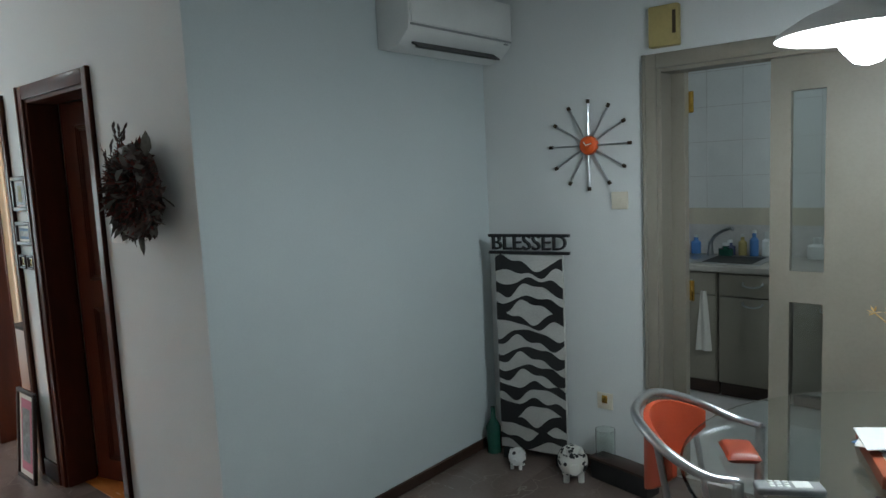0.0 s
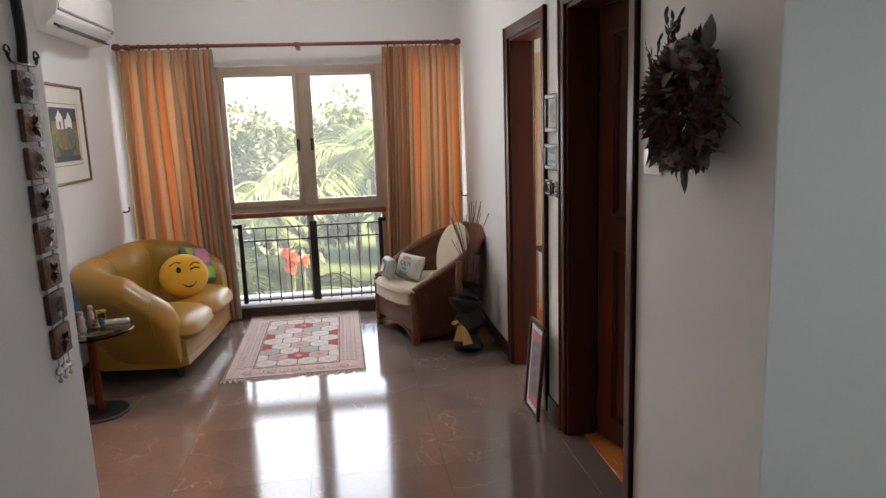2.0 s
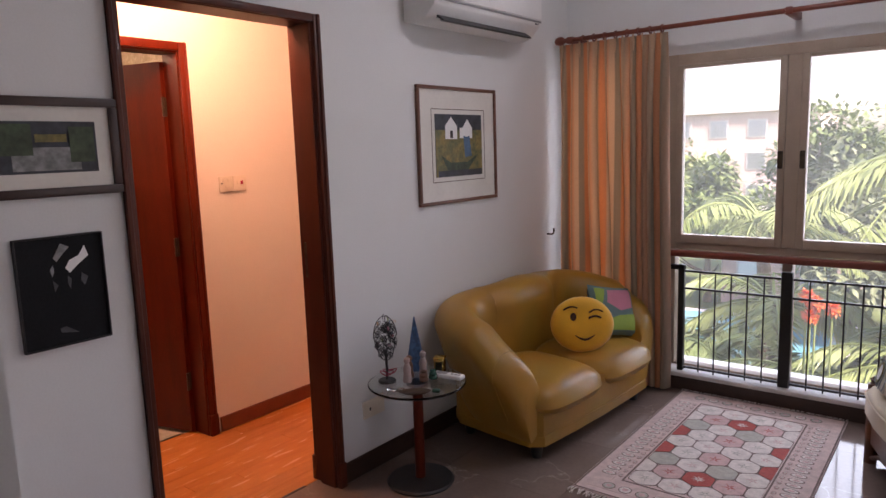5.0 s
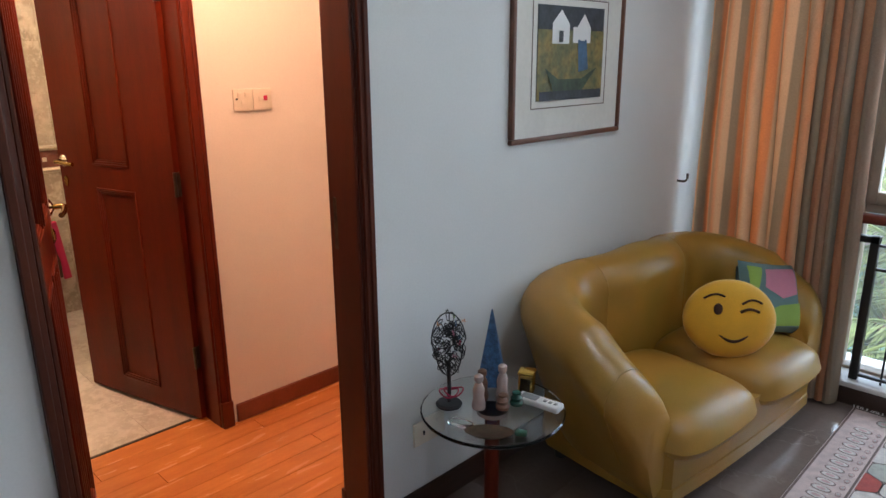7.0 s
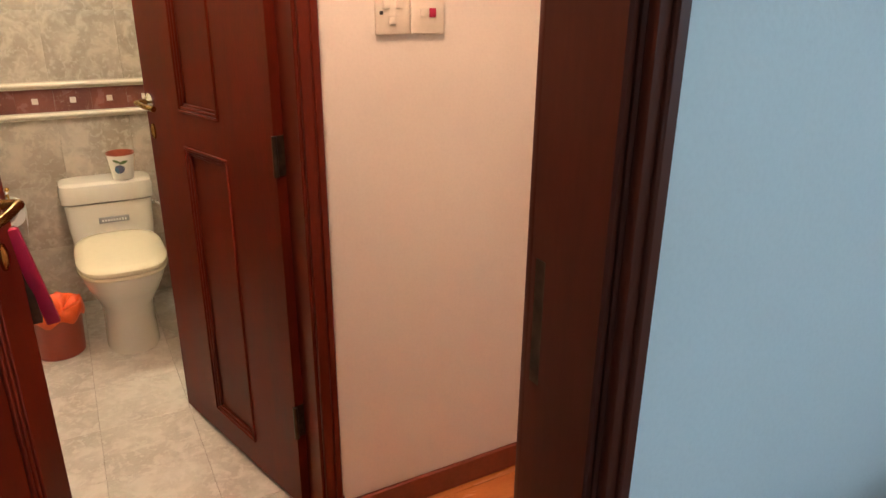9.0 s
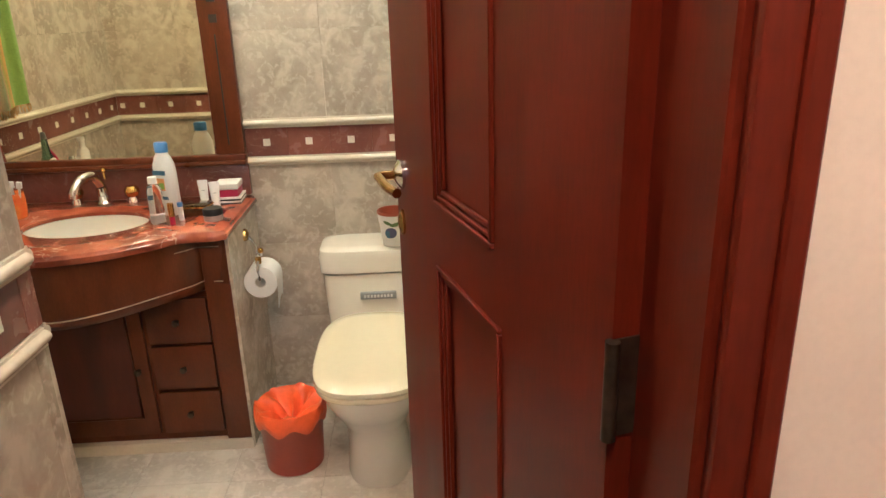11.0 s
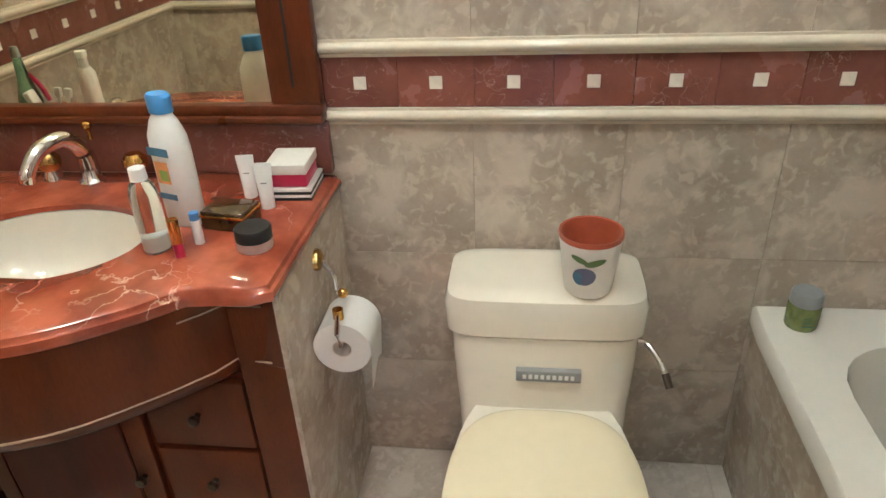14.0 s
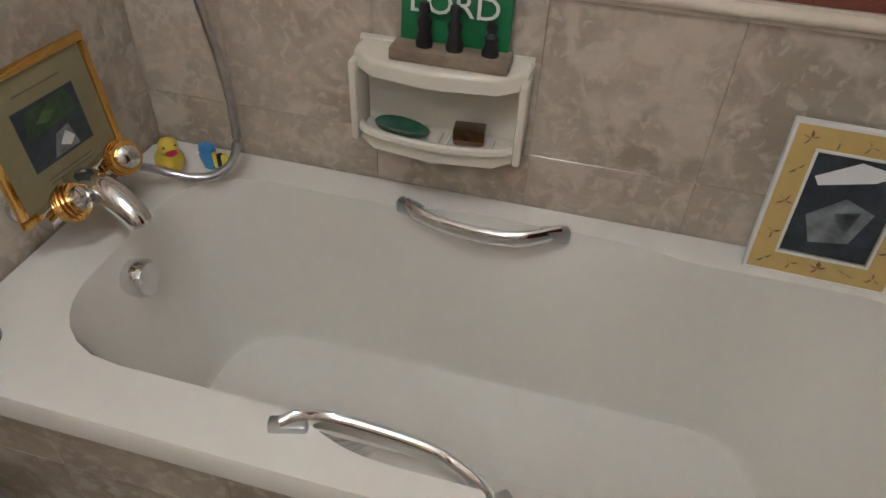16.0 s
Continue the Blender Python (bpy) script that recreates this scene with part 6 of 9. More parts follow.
# ---- hanging wall decoration on the dividing wall ----
hang = thing("hanging_wall_decoration", (-0.585, 2.762, 0), "hanging strip of eight copper and purple relief tiles", "wall decoration", 90)
M["copper_tile"] = mat("aged_copper_red_tile", (0.17, 0.062, 0.038), 0.5, 0.2, 0.5, 40, 0.6, 120)
M["purple_tile"] = mat("dark_purple_brown_tile", (0.085, 0.045, 0.045), 0.5, 0.2, 0.5, 40, 0.6, 120)
rnd = random.Random(31)
for k in range(8):
    z1 = 1.695 - k * 0.094
    y = 0.0 + 0.004 * math.sin(k)
    tile = part("relief_tile", box(-0.052 + y, 0.052 + y, -0.016, -0.002, z1 - 0.080, z1, bevel=0.003), "copper_tile" if k % 3 else "purple_tile", hang)
    bm = bmesh.new()
    for j in range(9):
        a = j * 0.7 + k
        leaf_quad(bm, Vector((y, -0.017, z1 - 0.04)), Vector((math.cos(a), -0.12, math.sin(a))), rnd.uniform(0.018, 0.036), 0.012)
    part("relief", bm, "bronze" if k % 2 else "steel", tile, smooth=False)
    for x in (-0.035, 0.035):
        part("link", tube([(x + y, -0.008, z1), (x + y, -0.008, z1 + 0.014)], 0.003, 6), "steel", hang)
part("cross_bar", tube(curve_points([(-0.085, -0.012, 1.735), (-0.07, -0.012, 1.715), (-0.03, -0.012, 1.712), (0.03, -0.012, 1.712), (0.07, -0.012, 1.715), (0.085, -0.012, 1.735)], 5), 0.004, 7), "black_iron", hang)
for s in (-1, 1):
    part("scroll", tube([(s * (0.078 + 0.018 * math.cos(t) * (1 - t / 9)), -0.012, 1.735 + 0.018 * math.sin(t) * (1 - t / 9)) for t in [i * 0.5 for i in range(14)]], 0.003, 6), "black_iron", hang)
part("spoon_handle", tube(curve_points([(-0.005, -0.014, 1.715), (0.0, -0.016, 1.80), (-0.012, -0.014, 1.95), (-0.03, -0.012, 2.08)], 5), 0.012, 10, flat=1.3), "black_iron", hang, "dark iron ladle handle")
for x in (-0.034, 0.0, 0.034):
    part("bead_drop", moved(lathe([(0.002, 0.0), (0.002, -0.02), (0.010, -0.028), (0.011, -0.038), (0.002, -0.046), (0.002, -0.052), (0.007, -0.060), (0.0, -0.068)][::-1], 8), pose(x, -0.010, 0.955)), "steel", hang)

# ceiling lamp of the living room
cl = thing("ceiling_lamp", (-0.1, 5.3, CEIL), "round white glass ceiling lamp, lit", "lamp")
part("base", lathe([(0.0, 0.0), (0.13, 0.0), (0.13, -0.02), (0.0, -0.02)], 28), "white_plastic", cl)
M["lamp_glow"] = glow("lit_white_glass", (0.9, 0.97, 1.0), 9.0)
sh = part("shade", lathe([(0.125, -0.02), (0.14, -0.04), (0.11, -0.075), (0.05, -0.092), (0, -0.095)], 28), "lamp_glow", cl)
sh.visible_shadow = False

# pink mat inside the second bedroom, and bright things in the first bedroom
solo("floor_mat", box(-0.25, 0.25, -0.2, 0.2, 0, 0.012, bevel=0.005), "pink_fabric", "bright pink mat on the bedroom floor", "mat", (1.72, 3.55, 0, 0, 0, 8))
blind = thing("bedroom_curtain", (1.75, 6.55, 0), "pale folded bedroom curtain hanging to the floor", "curtain")
part("cloth", surface(lambda u, v: (0.5 * u, 0.03 * math.sin(u * 40), 2.1 - 2.098 * v), 60, 6), "cream_fabric", blind)
toy = thing("orange_toy", (1.62, 6.1, 1.45), "bright orange toy hanging on a string in the bedroom", "toy")
part("string", tube([(0, 0, 0.10), (0, 0, 1.25)], 0.002, 6), "white", toy)
part("body", lathe([(0, -0.11), (0.05, -0.095), (0.085, -0.04), (0.09, 0.02), (0.06, 0.085), (0, 0.11)], 18), "orange_bag", toy)
bed = thing("bedroom_cabinet", (2.05, 5.95, 0), "low black and white bedroom cabinet with orange boxes", "cabinet")
part("body", box(-0.3, 0.3, -0.25, 0.25, 0, 0.5, bevel=0.01), "white", bed)
part("top", box(-0.32, 0.32, -0.27, 0.27, 0.5, 0.53, bevel=0.006), "black", bed)
solo("storage_box", box(-0.14, 0.14, -0.1, 0.1, 0, 0.14, bevel=0.006), "orange_fabric", "small orange storage box on the cabinet", "box", (1.95, 5.85, 0.53, 0, 0, 10))

# ---- dining corner ----
clock = thing("sunburst_clock", (KX, 1.735, 1.675), "sunburst wall clock with grey rays and orange centre", "clock", -90)
part("dial", moved(lathe([(0, 0), (0.045, 0), (0.048, 0.010), (0.045, 0.03), (0.03, 0.042), (0, 0.046)], 28), pose(0, 0, 0, 90)), "orange_bag", clock, "domed orange dial")
for k in range(12):
    a = 2 * math.pi * k / 12
    part("ray", tube([(0.05 * math.sin(a), -0.02, 0.05 * math.cos(a)), (0.215 * math.sin(a), -0.016, 0.215 * math.cos(a))], 0.006, 6, flat=0.7), "steel", clock)
    part("ray_tip", moved(box(-0.008, 0.008, -0.024, -0.01, 0.205, 0.225, bevel=0.003), pose(0, 0, 0, 0, math.degrees(a))), "bronze", clock)
for a, l in ((75, 0.03), (-40, 0.022)):
    part("clock_hand", moved(box(-0.002, 0.002, -0.049, -0.046, 0, l), pose(0, 0, 0, 0, a)), "white", clock, smooth=False)
M["yellow_plastic"] = mat("aged_yellow_plastic", (0.50, 0.40, 0.16), 0.5, 0, 0.1)
chime = thing("door_chime_box", (KX, 1.342, 2.183), "aged yellow door chime box above the kitchen door", "door chime", -90)
part("body", box(-0.068, 0.068, -0.045, 0, -0.09, 0.09, bevel=0.006), "yellow_plastic", chime)
part("grille", box(0.045, 0.060, -0.048, -0.044, -0.04, 0.06), "bronze", chime, smooth=False)

# zebra panel with letters
zb = thing("zebra_floor_panel", (2.890, 2.050, 0), "tall zebra-striped panel with black wooden word on top", "ornament", -79)
M["zebra_white"] = mat("off_white_hide", (0.55, 0.55, 0.52), 0.8, 0, 0.12, 8, 0.3, 120)
part("panel", box(-0.190, 0.190, -0.012, 0.012, 0.055, 1.125, bevel=0.004), "zebra_white", zb)
rnd = random.Random(41)
for k in range(11):
    z = 0.115 + k * 0.094
    ph, w = rnd.uniform(0, 6), 0.027 + 0.010 * rnd.random()
    def band(u, v):
        x = -0.188 + 0.376 * u
        c = z + 0.026 * math.sin(u * 7 + ph) + 0.010 * math.sin(u * 15 + 2 * ph)
        th = w * (0.75 + 0.5 * math.sin(u * 6 + ph * 2) * 0.6 + 0.2 * math.sin(u * 19 + ph))
        return (x, -0.0135, c + th * (v * 2 - 1))
    part("stripe", surface(band, 30, 2), "black", zb, smooth=False)
part("letters", moved(text_mesh("BLESSED", 0.122, 0.012), pose(0, 0.0, 1.185, 90) @ Matrix.Diagonal((0.94, 0.92, 1, 1))), "black", zb, "black cut-out wooden letters", smooth=False)
for z in (1.128, 1.219):
    part("letter_bar", box(-0.225, 0.225, -0.012, 0.012, z, z + 0.015), "black", zb, smooth=False)
for x in (-0.15, 0.15):
    part("foot", box(x - 0.02, x + 0.02, -0.035, 0.035, 0, 0.056, bevel=0.004), "black", zb)


def piggy(at, rz, s, m, spots, label):
    root = thing("piggy_bank", at, label, "piggy bank", rz, group="piggy banks on the floor")
    part("body", moved(lathe([(0, -0.075)] + [(0.058 * math.sin(a), -0.075 * math.cos(a)) for a in [math.pi * i / 12 for i in range(1, 12)]] + [(0, 0.075)], 20), pose(0, 0, 0.072 * s, 0, 90) @ Matrix.Scale(s, 4)), m, root)
    part("snout", moved(lathe([(0, 0), (0.018 * s, 0), (0.02 * s, 0.02 * s), (0, 0.02 * s)], 12), pose(0.066 * s, 0, 0.07 * s, 0, 90)), m, root)
    for y in (-1, 1):
        part("ear", moved(lathe([(0.014 * s, 0), (0.0, 0.03 * s)], 6), pose(0.04 * s, y * 0.03 * s, 0.118 * s)), m, root)
        for x in (-1, 1):
            part("leg", tube([(x * 0.035 * s, y * 0.028 * s, 0), (x * 0.035 * s, y * 0.028 * s, 0.04 * s)], 0.012 * s, 8), m, root)
    rr = random.Random(5)
    for k in range(spots):
        a, c = rr.uniform(0, 6.28), rr.uniform(-0.8, 0.8)
        n = Vector((c, math.sqrt(1 - c * c) * math.cos(a), math.sqrt(1 - c * c) * math.sin(a)))
        p = Vector((n.x * 0.0755, n.y * 0.0585, n.z * 0.0585)) * s + Vector((0, 0, 0.072 * s))
        bm = prism(disc((0.013 if spots < 20 else 0.008) * s * rr.uniform(0.5, 1.1), 7), 0, 0.001)
        part("spot", moved(bm, Matrix.Translation(p) @ n.to_track_quat("Z", "Y").to_matrix().to_4x4()), "black", root, smooth=False)


piggy((2.765, 2.08, 0), 200, 0.80, "white", 7, "small white piggy bank with grey spots")
piggy((2.815, 1.775, 0), 215, 1.3, "paper", 110, "large leopard-spotted piggy bank")
vase = thing("glass_vase", (2.92, 1.645, 0), "clear tall glass vase on the dining floor", "vase")
part("body", lathe([(0.0, 0), (0.045, 0), (0.048, 0.01), (0.05, 0.25), (0.047, 0.25), (0.044, 0.012), (0, 0.012)], 24), "clear_glass", vase)
db = thing("dark_box", (2.885, 1.53, 0), "low dark box against the dining wall", "box", 78)
part("body", box(-0.17, 0.17, -0.05, 0.05, 0, 0.10, bevel=0.008), "black", db)
part("lid", box(-0.175, 0.175, -0.055, 0.055, 0.10, 0.115, bevel=0.004), "skirting", db)
gb = thing("dark_bottle", (2.86, 2.30, 0), "tall dark glass bottle in the dining corner", "bottle")
part("body", lathe([(0, 0), (0.04, 0), (0.042, 0.15), (0.015, 0.2), (0.013, 0.26), (0, 0.26)], 18), "green_glass", gb)

# pendant lamp over the table
pend = thing("pendant_lamp", (1.9, 0.39, 0), "white saucer pendant lamp, lit, over the table", "lamp")
part("cord", tube([(0, 0, 1.96), (0, 0, CEIL)], 0.004, 6), "white_plastic", pend)
part("canopy", lathe([(0, CEIL), (0.05, CEIL), (0.045, CEIL - 0.03), (0, CEIL - 0.03)], 18), "white_plastic", pend)
part("shade", lathe([(0.21, 1.872), (0.205, 1.885), (0.14, 1.925), (0.06, 1.955), (0.02, 1.97), (0.016, 1.965), (0.058, 1.945), (0.138, 1.915), (0.2, 1.876), (0.21, 1.872)], 40, cap=False), "white", pend)
M["bulb_glow"] = glow("lit_bulb_glass", (0.85, 0.95, 1.0), 14.0)
bl = part("bulb", lathe([(0, 1.795), (0.03, 1.803), (0.062, 1.84), (0.075, 1.88), (0.05, 1.92), (0, 1.93)], 24), "bulb_glow", pend)
bl.visible_shadow = False

# glass dining table and its chair
dt = thing("dining_table", (1.97, 0.10, 0), "round glass dining table on steel legs", "table")
part("glass_top", lathe([(0, 0.738), (0.735, 0.738), (0.742, 0.744), (0.735, 0.75), (0, 0.75)], 72), "clear_glass", dt, "clear glass top")
for k in range(4):
    a = math.pi / 4 + k * math.pi / 2
    part("leg", tube([(0.42 * math.cos(a), 0.42 * math.sin(a), 0), (0.30 * math.cos(a), 0.30 * math.sin(a), 0.738)], 0.02, 12), "steel", dt)
dc = thing("dining_chair", (1.86, 0.70, 0), "chromed tube dining chair with orange-red vinyl seat", "chair", 8)
part("frame_tube", tube(curve_points([(-0.21, -0.05, 0.745), (-0.23, 0.03, 0.755), (-0.21, 0.14, 0.80), (-0.12, 0.24, 0.845), (0.0, 0.26, 0.855), (0.12, 0.24, 0.845), (0.21, 0.14, 0.80), (0.23, 0.03, 0.755), (0.21, -0.05, 0.745)], 6), 0.0145, 12), "steel", dc, "bent grey steel tube")


def back_pad(u, v):
    a = (u - 0.5) * 2.0
    return (0.225 * math.sin(a * 1.15), 0.03 + 0.215 * math.cos(a * 1.15), 0.60 + 0.12 * a * a + v * (0.24 - 0.18 * a * a))


part("backrest", surface(back_pad, 20, 8, thick=0.018), "red_leather", dc, "curved orange-red back pad")
part("seat", moved(lathe([(0, 0), (0.20, 0), (0.215, 0.02), (0.20, 0.045), (0, 0.05)], 32), pose(0, -0.02, 0.43)), "red_leather", dc, "round orange-red seat pad")
for x, y in ((-0.21, -0.05), (0.21, -0.05)):
    part("leg", tube([(x, y, 0.745), (x * 0.9, y * 0.95, 0.44), (x * 0.85, y * 1.1, 0)], 0.0145, 10), "steel", dc)
for s in (-1, 1):
    part("leg", tube([(s * 0.19, 0.12, 0.43), (s * 0.22, 0.24, 0)], 0.0145, 10), "steel", dc)
    part("back_strut", tube([(s * 0.20, 0.16, 0.80), (s * 0.185, 0.1, 0.45)], 0.010, 8), "steel", dc)
TT = 0.7505
tray = thing("paper_tray", (1.98, 0.28, TT), "red-brown tray of letters and papers on the table", "tray", 20)
part("tray", prism([(-0.15, -0.1), (0.15, -0.1), (0.17, 0), (0.15, 0.1), (-0.15, 0.1), (-0.17, 0)], 0, 0.035, 0.01), "terracotta", tray)
for k in range(5):
    part("paper", moved(box(-0.11, 0.11, -0.07, 0.07, 0.036 + k * 0.007, 0.038 + k * 0.007), pose(0.01 * k, 0, 0, -3, 4, k * 23)), ("white", "paper", "paint_blue", "paper", "white")[k], tray, smooth=False)
ph = thing("cordless_phone", (1.66, 0.50, TT), "grey and white handset lying on the table", "phone", 120)
part("body", box(-0.08, 0.08, -0.025, 0.025, 0, 0.022, bevel=0.008, seg=3), "grey_plastic", ph)
part("screen", box(-0.05, -0.01, -0.018, 0.018, 0.0215, 0.023), "white_plastic", ph, smooth=False)
for i in range(9):
    part("key", box(0.0 + (i % 3) * 0.018, 0.012 + (i % 3) * 0.018, -0.018 + (i // 3) * 0.013, -0.009 + (i // 3) * 0.013, 0.0215, 0.024, bevel=0.001), "white_plastic", ph)
pu = new("red_pouch")
pu.matrix_world = pose(1.80, 0.66, TT + 0.02, 90, 0, 30)
tagged(pu, "small dark red fabric pouch on the glass table", "pouch")
part("cover", pillow(0.13, 0.09, 0.035), "bin_red", pu)
part("zip_pull", moved(box(0.065, 0.085, -0.004, 0.004, -0.01, 0.0), pose(0, 0, 0)), "steel", pu, smooth=False)
dv = thing("dried_flower_vase", (2.3, 0.25, TT), "vase of pale dried flowers on the dining table", "vase")
part("vase", lathe([(0, 0), (0.04, 0), (0.05, 0.08), (0.03, 0.16), (0.035, 0.19), (0.03, 0.19), (0.026, 0.16), (0.04, 0.08), (0, 0.01)], 20), "terracotta", dv)
bm = bmesh.new()
rnd = random.Random(6)
for k in range(40):
    a = rnd.uniform(0, 6.28)
    tip = Vector((math.cos(a) * rnd.uniform(0.05, 0.2), math.sin(a) * rnd.uniform(0.05, 0.2), rnd.uniform(0.26, 0.4)))
    tube([(0, 0, 0.15), tip * 0.6 + Vector((0, 0, 0.08)), tip], 0.002, 4, bm=bm)
    for j in range(8):
        leaf_quad(bm, tip, Vector((rnd.uniform(-1, 1), rnd.uniform(-1, 1), rnd.uniform(-0.4, 1))), 0.025, 0.012)
part("dried_stems", bm, "straw", dv, smooth=False)

# kitchen door: a cream bifold leaf with a narrow glass light, and a folded leaf behind the jamb
kd = thing("door_kitchen", (3.06, 0.33, 0), "cream painted kitchen door with narrow glass pane", "door")
kd["kind"] = "structure"
bm = bmesh.new()
for lim in ((-0.02, 0.02, 0.0, 0.37, 0.01, 2.0), (-0.02, 0.02, 0.50, 0.58, 0.01, 2.0), (-0.02, 0.02, 0.37, 0.50, 1.845, 2.0), (-0.02, 0.02, 0.37, 0.50, 0.955, 1.09), (-0.02, 0.02, 0.37, 0.50, 0.01, 0.10)):
    box(*lim, bm=bm)
part("leaf", bm, "cream_door", kd, smooth=False)
part("pane", box(-0.003, 0.003, 0.37, 0.50, 1.09, 1.845), "pane", kd, smooth=False)
part("pane", box(-0.003, 0.003, 0.37, 0.50, 0.10, 0.955), "pane", kd, smooth=False)
kf = thing("door_kitchen_folded", (3.13, 1.30, 0), "folded cream kitchen door leaf with brass hinges", "door", 80)
kf["kind"] = "structure"
part("leaf", box(0.0, 0.34, -0.018, 0.018, 0.01, 2.0, bevel=0.003), "cream_door", kf, smooth=False)
for z in (0.9, 1.8):
    part("hinge", box(-0.02, 0.03, -0.03, -0.017, z, z + 0.10, bevel=0.004), "gold", kf, "brass hinge")

# kitchen behind it
for k, (y0, y1) in enumerate(((0.10, 0.68), (0.70, 1.13), (1.145, 1.575), (1.59, 2.02), (2.035, 2.6))):
    cab = thing("kitchen_cabinet", (4.40, (y0 + y1) / 2, 0), "beige kitchen base cabinet with steel cup handles", "cabinet", -90, group="kitchen base cabinets")
    w = (y1 - y0) / 2
    part("body", box(-w, w, 0.02, 0.58, 0.1, 0.842), "cream_door", cab, smooth=False)
    part("toe_kick", box(-w, w, 0.06, 0.58, 0.0, 0.1), "skirting", cab, smooth=False)
    dr = part("drawer_front", box(-w + 0.004, w - 0.004, 0.0, 0.02, 0.690, 0.832, bevel=0.004), "cream_door", cab)
    part("handle", tube(curve_points([(-0.06, -0.004, 0.785), (-0.05, -0.025, 0.768), (0, -0.03, 0.758), (0.05, -0.025, 0.768), (0.06, -0.004, 0.785)], 4), 0.006, 8), "steel", dr)
    d2 = part("door", box(-w + 0.004, w - 0.004, 0.0, 0.02, 0.11, 0.682, bevel=0.004), "cream_door", cab)
    part("handle", tube(curve_points([(-0.06, -0.004, 0.655), (-0.05, -0.025, 0.64), (0, -0.03, 0.63), (0.05, -0.025, 0.64), (0.06, -0.004, 0.655)], 4), 0.006, 8), "steel", d2)
wt = thing("kitchen_worktop", (0, 0, 0), "grey kitchen worktop with steel sink", "worktop")
part("top", box(4.385, 5.0, -0.9, 3.1, 0.843, 0.883, bevel=0.006), "concrete", wt)
part("sink", box(4.48, 4.88, 1.35, 2.05, 0.879, 0.888, bevel=0.003), "steel", wt)
# flat dark plate on the sink, stands in for the bowl's shaded hollow
part("sink_bowl", box(4.52, 4.84, 1.40, 1.72, 0.8885, 0.8905), "dark_slot", wt, smooth=False)
kt = thing("kitchen_tap", (4.86, 1.78, 0.888), "tall steel swivel kitchen tap", "tap")
part("stem", lathe([(0, 0), (0.024, 0), (0.02, 0.03), (0.014, 0.1), (0, 0.1)], 14), "steel", kt)
part("spout", tube(curve_points([(0, 0, 0.08), (-0.05, -0.05, 0.15), (-0.13, -0.17, 0.21), (-0.14, -0.2, 0.2)], 6), 0.011, 10), "steel", kt)
for x, y, h, r, m, lb in ((4.9, 2.02, 0.2, 0.04, "blue_plastic", "blue detergent bottle by the sink"), (4.92, 1.5, 0.16, 0.03, "blue_plastic", "small blue bottle by the sink"), (4.93, 1.91, 0.12, 0.035, "blue_plastic", "small blue bottle by the sink"), (4.91, 1.66, 0.09, 0.036, "plum", "short dark blue pot by the sink"), (4.93, 1.42, 0.15, 0.03, "white_plastic", "white plastic bottle by the sink"),  (4.93, 1.58, 0.13, 0.028, "yellow_plastic", "small yellow bottle by the sink"), (4.88, 1.68, 0.07, 0.05, "green_glass", "green scrubbing pot by the sink"), (4.9, 1.1, 0.12, 0.06, "white", "white dish rack cup")):
    bt = thing("kitchen_bottle", (x, y, 0.888), lb, "bottle")
    part("body", lathe([(0, 0), (r, 0), (r, h * 0.7), (r * 0.45, h * 0.82), (r * 0.45, h), (0, h)], 14), m, bt)
    part("cap", lathe([(0, h), (r * 0.5, h), (r * 0.5, h + 0.02), (0, h + 0.02)], 12), "white_plastic", bt)
tw = thing("tea_towel", (4.355, 1.655, 0), "white tea towel hanging on a cabinet handle", "towel")
part("cloth", surface(lambda u, v: (0.012 * math.sin(u * 9 + v * 2), -0.05 * (0.4 + 0.6 * v) + 0.1 * u * (0.4 + 0.6 * v), 0.72 - 0.40 * v), 14, 10, thick=0.004), "paper", tw)
bm = bmesh.new()
structure("wall_tile_border", box(4.985, 4.999, -0.9, 3.1, 1.10, 1.22), "trim_tile")
structure("wall_tile_lower", box(4.988, 4.999, -0.9, 3.1, 0.884, 1.10), "white_stone")
for z in (1.45, 1.7, 1.95, 2.2):
    box(4.9965, 4.9995, -0.9, 3.1, z, z + 0.004, bm=bm)
for k in range(16):
    box(4.9965, 4.9995, -0.9 + k * 0.25, -0.896 + k * 0.25, 1.22, 2.7, bm=bm)
structure("wall_tile_joint", bm, "white_stone")
sc = thing("kitchen_shelf", (4.9, 0.75, 1.42), "small dark corner shelf with kitchen things", "shelf")
part("board", box(-0.08, 0.09, -0.2, 0.15, 0, 0.02), "skirting", sc, smooth=False)
part("upright", box(0.05, 0.09, -0.2, -0.18, 0, 0.5), "grey_plastic", sc, smooth=False)
part("jar", moved(lathe([(0, 0), (0.04, 0), (0.04, 0.09), (0, 0.09)], 14), pose(0, 0.02, 0.02)), "paper", sc)

# keys on the hall door
keys = thing("key_bunch", (-2.375, 3.90, 1.0), "bunch of keys with red leather tags on the handle", "keys")
part("ring", tube([(0.0, 0.022 * math.cos(t), 0.07 + 0.022 * math.sin(t)) for t in [2 * math.pi * i / 16 for i in range(16)]], 0.002, 6, closed=True), "steel", keys)
for k in range(4):
    part("tag", moved(box(-0.006, 0.006, -0.012, 0.012, -0.13 - 0.012 * k, 0.045, bevel=0.003), pose(0.006 * k - 0.01, 0.010 * k - 0.015, 0, 6 * k - 9, 4 * k)), "label_red" if k != 2 else "bronze", keys)

# ---- bathroom things ----
FZ = -0.012


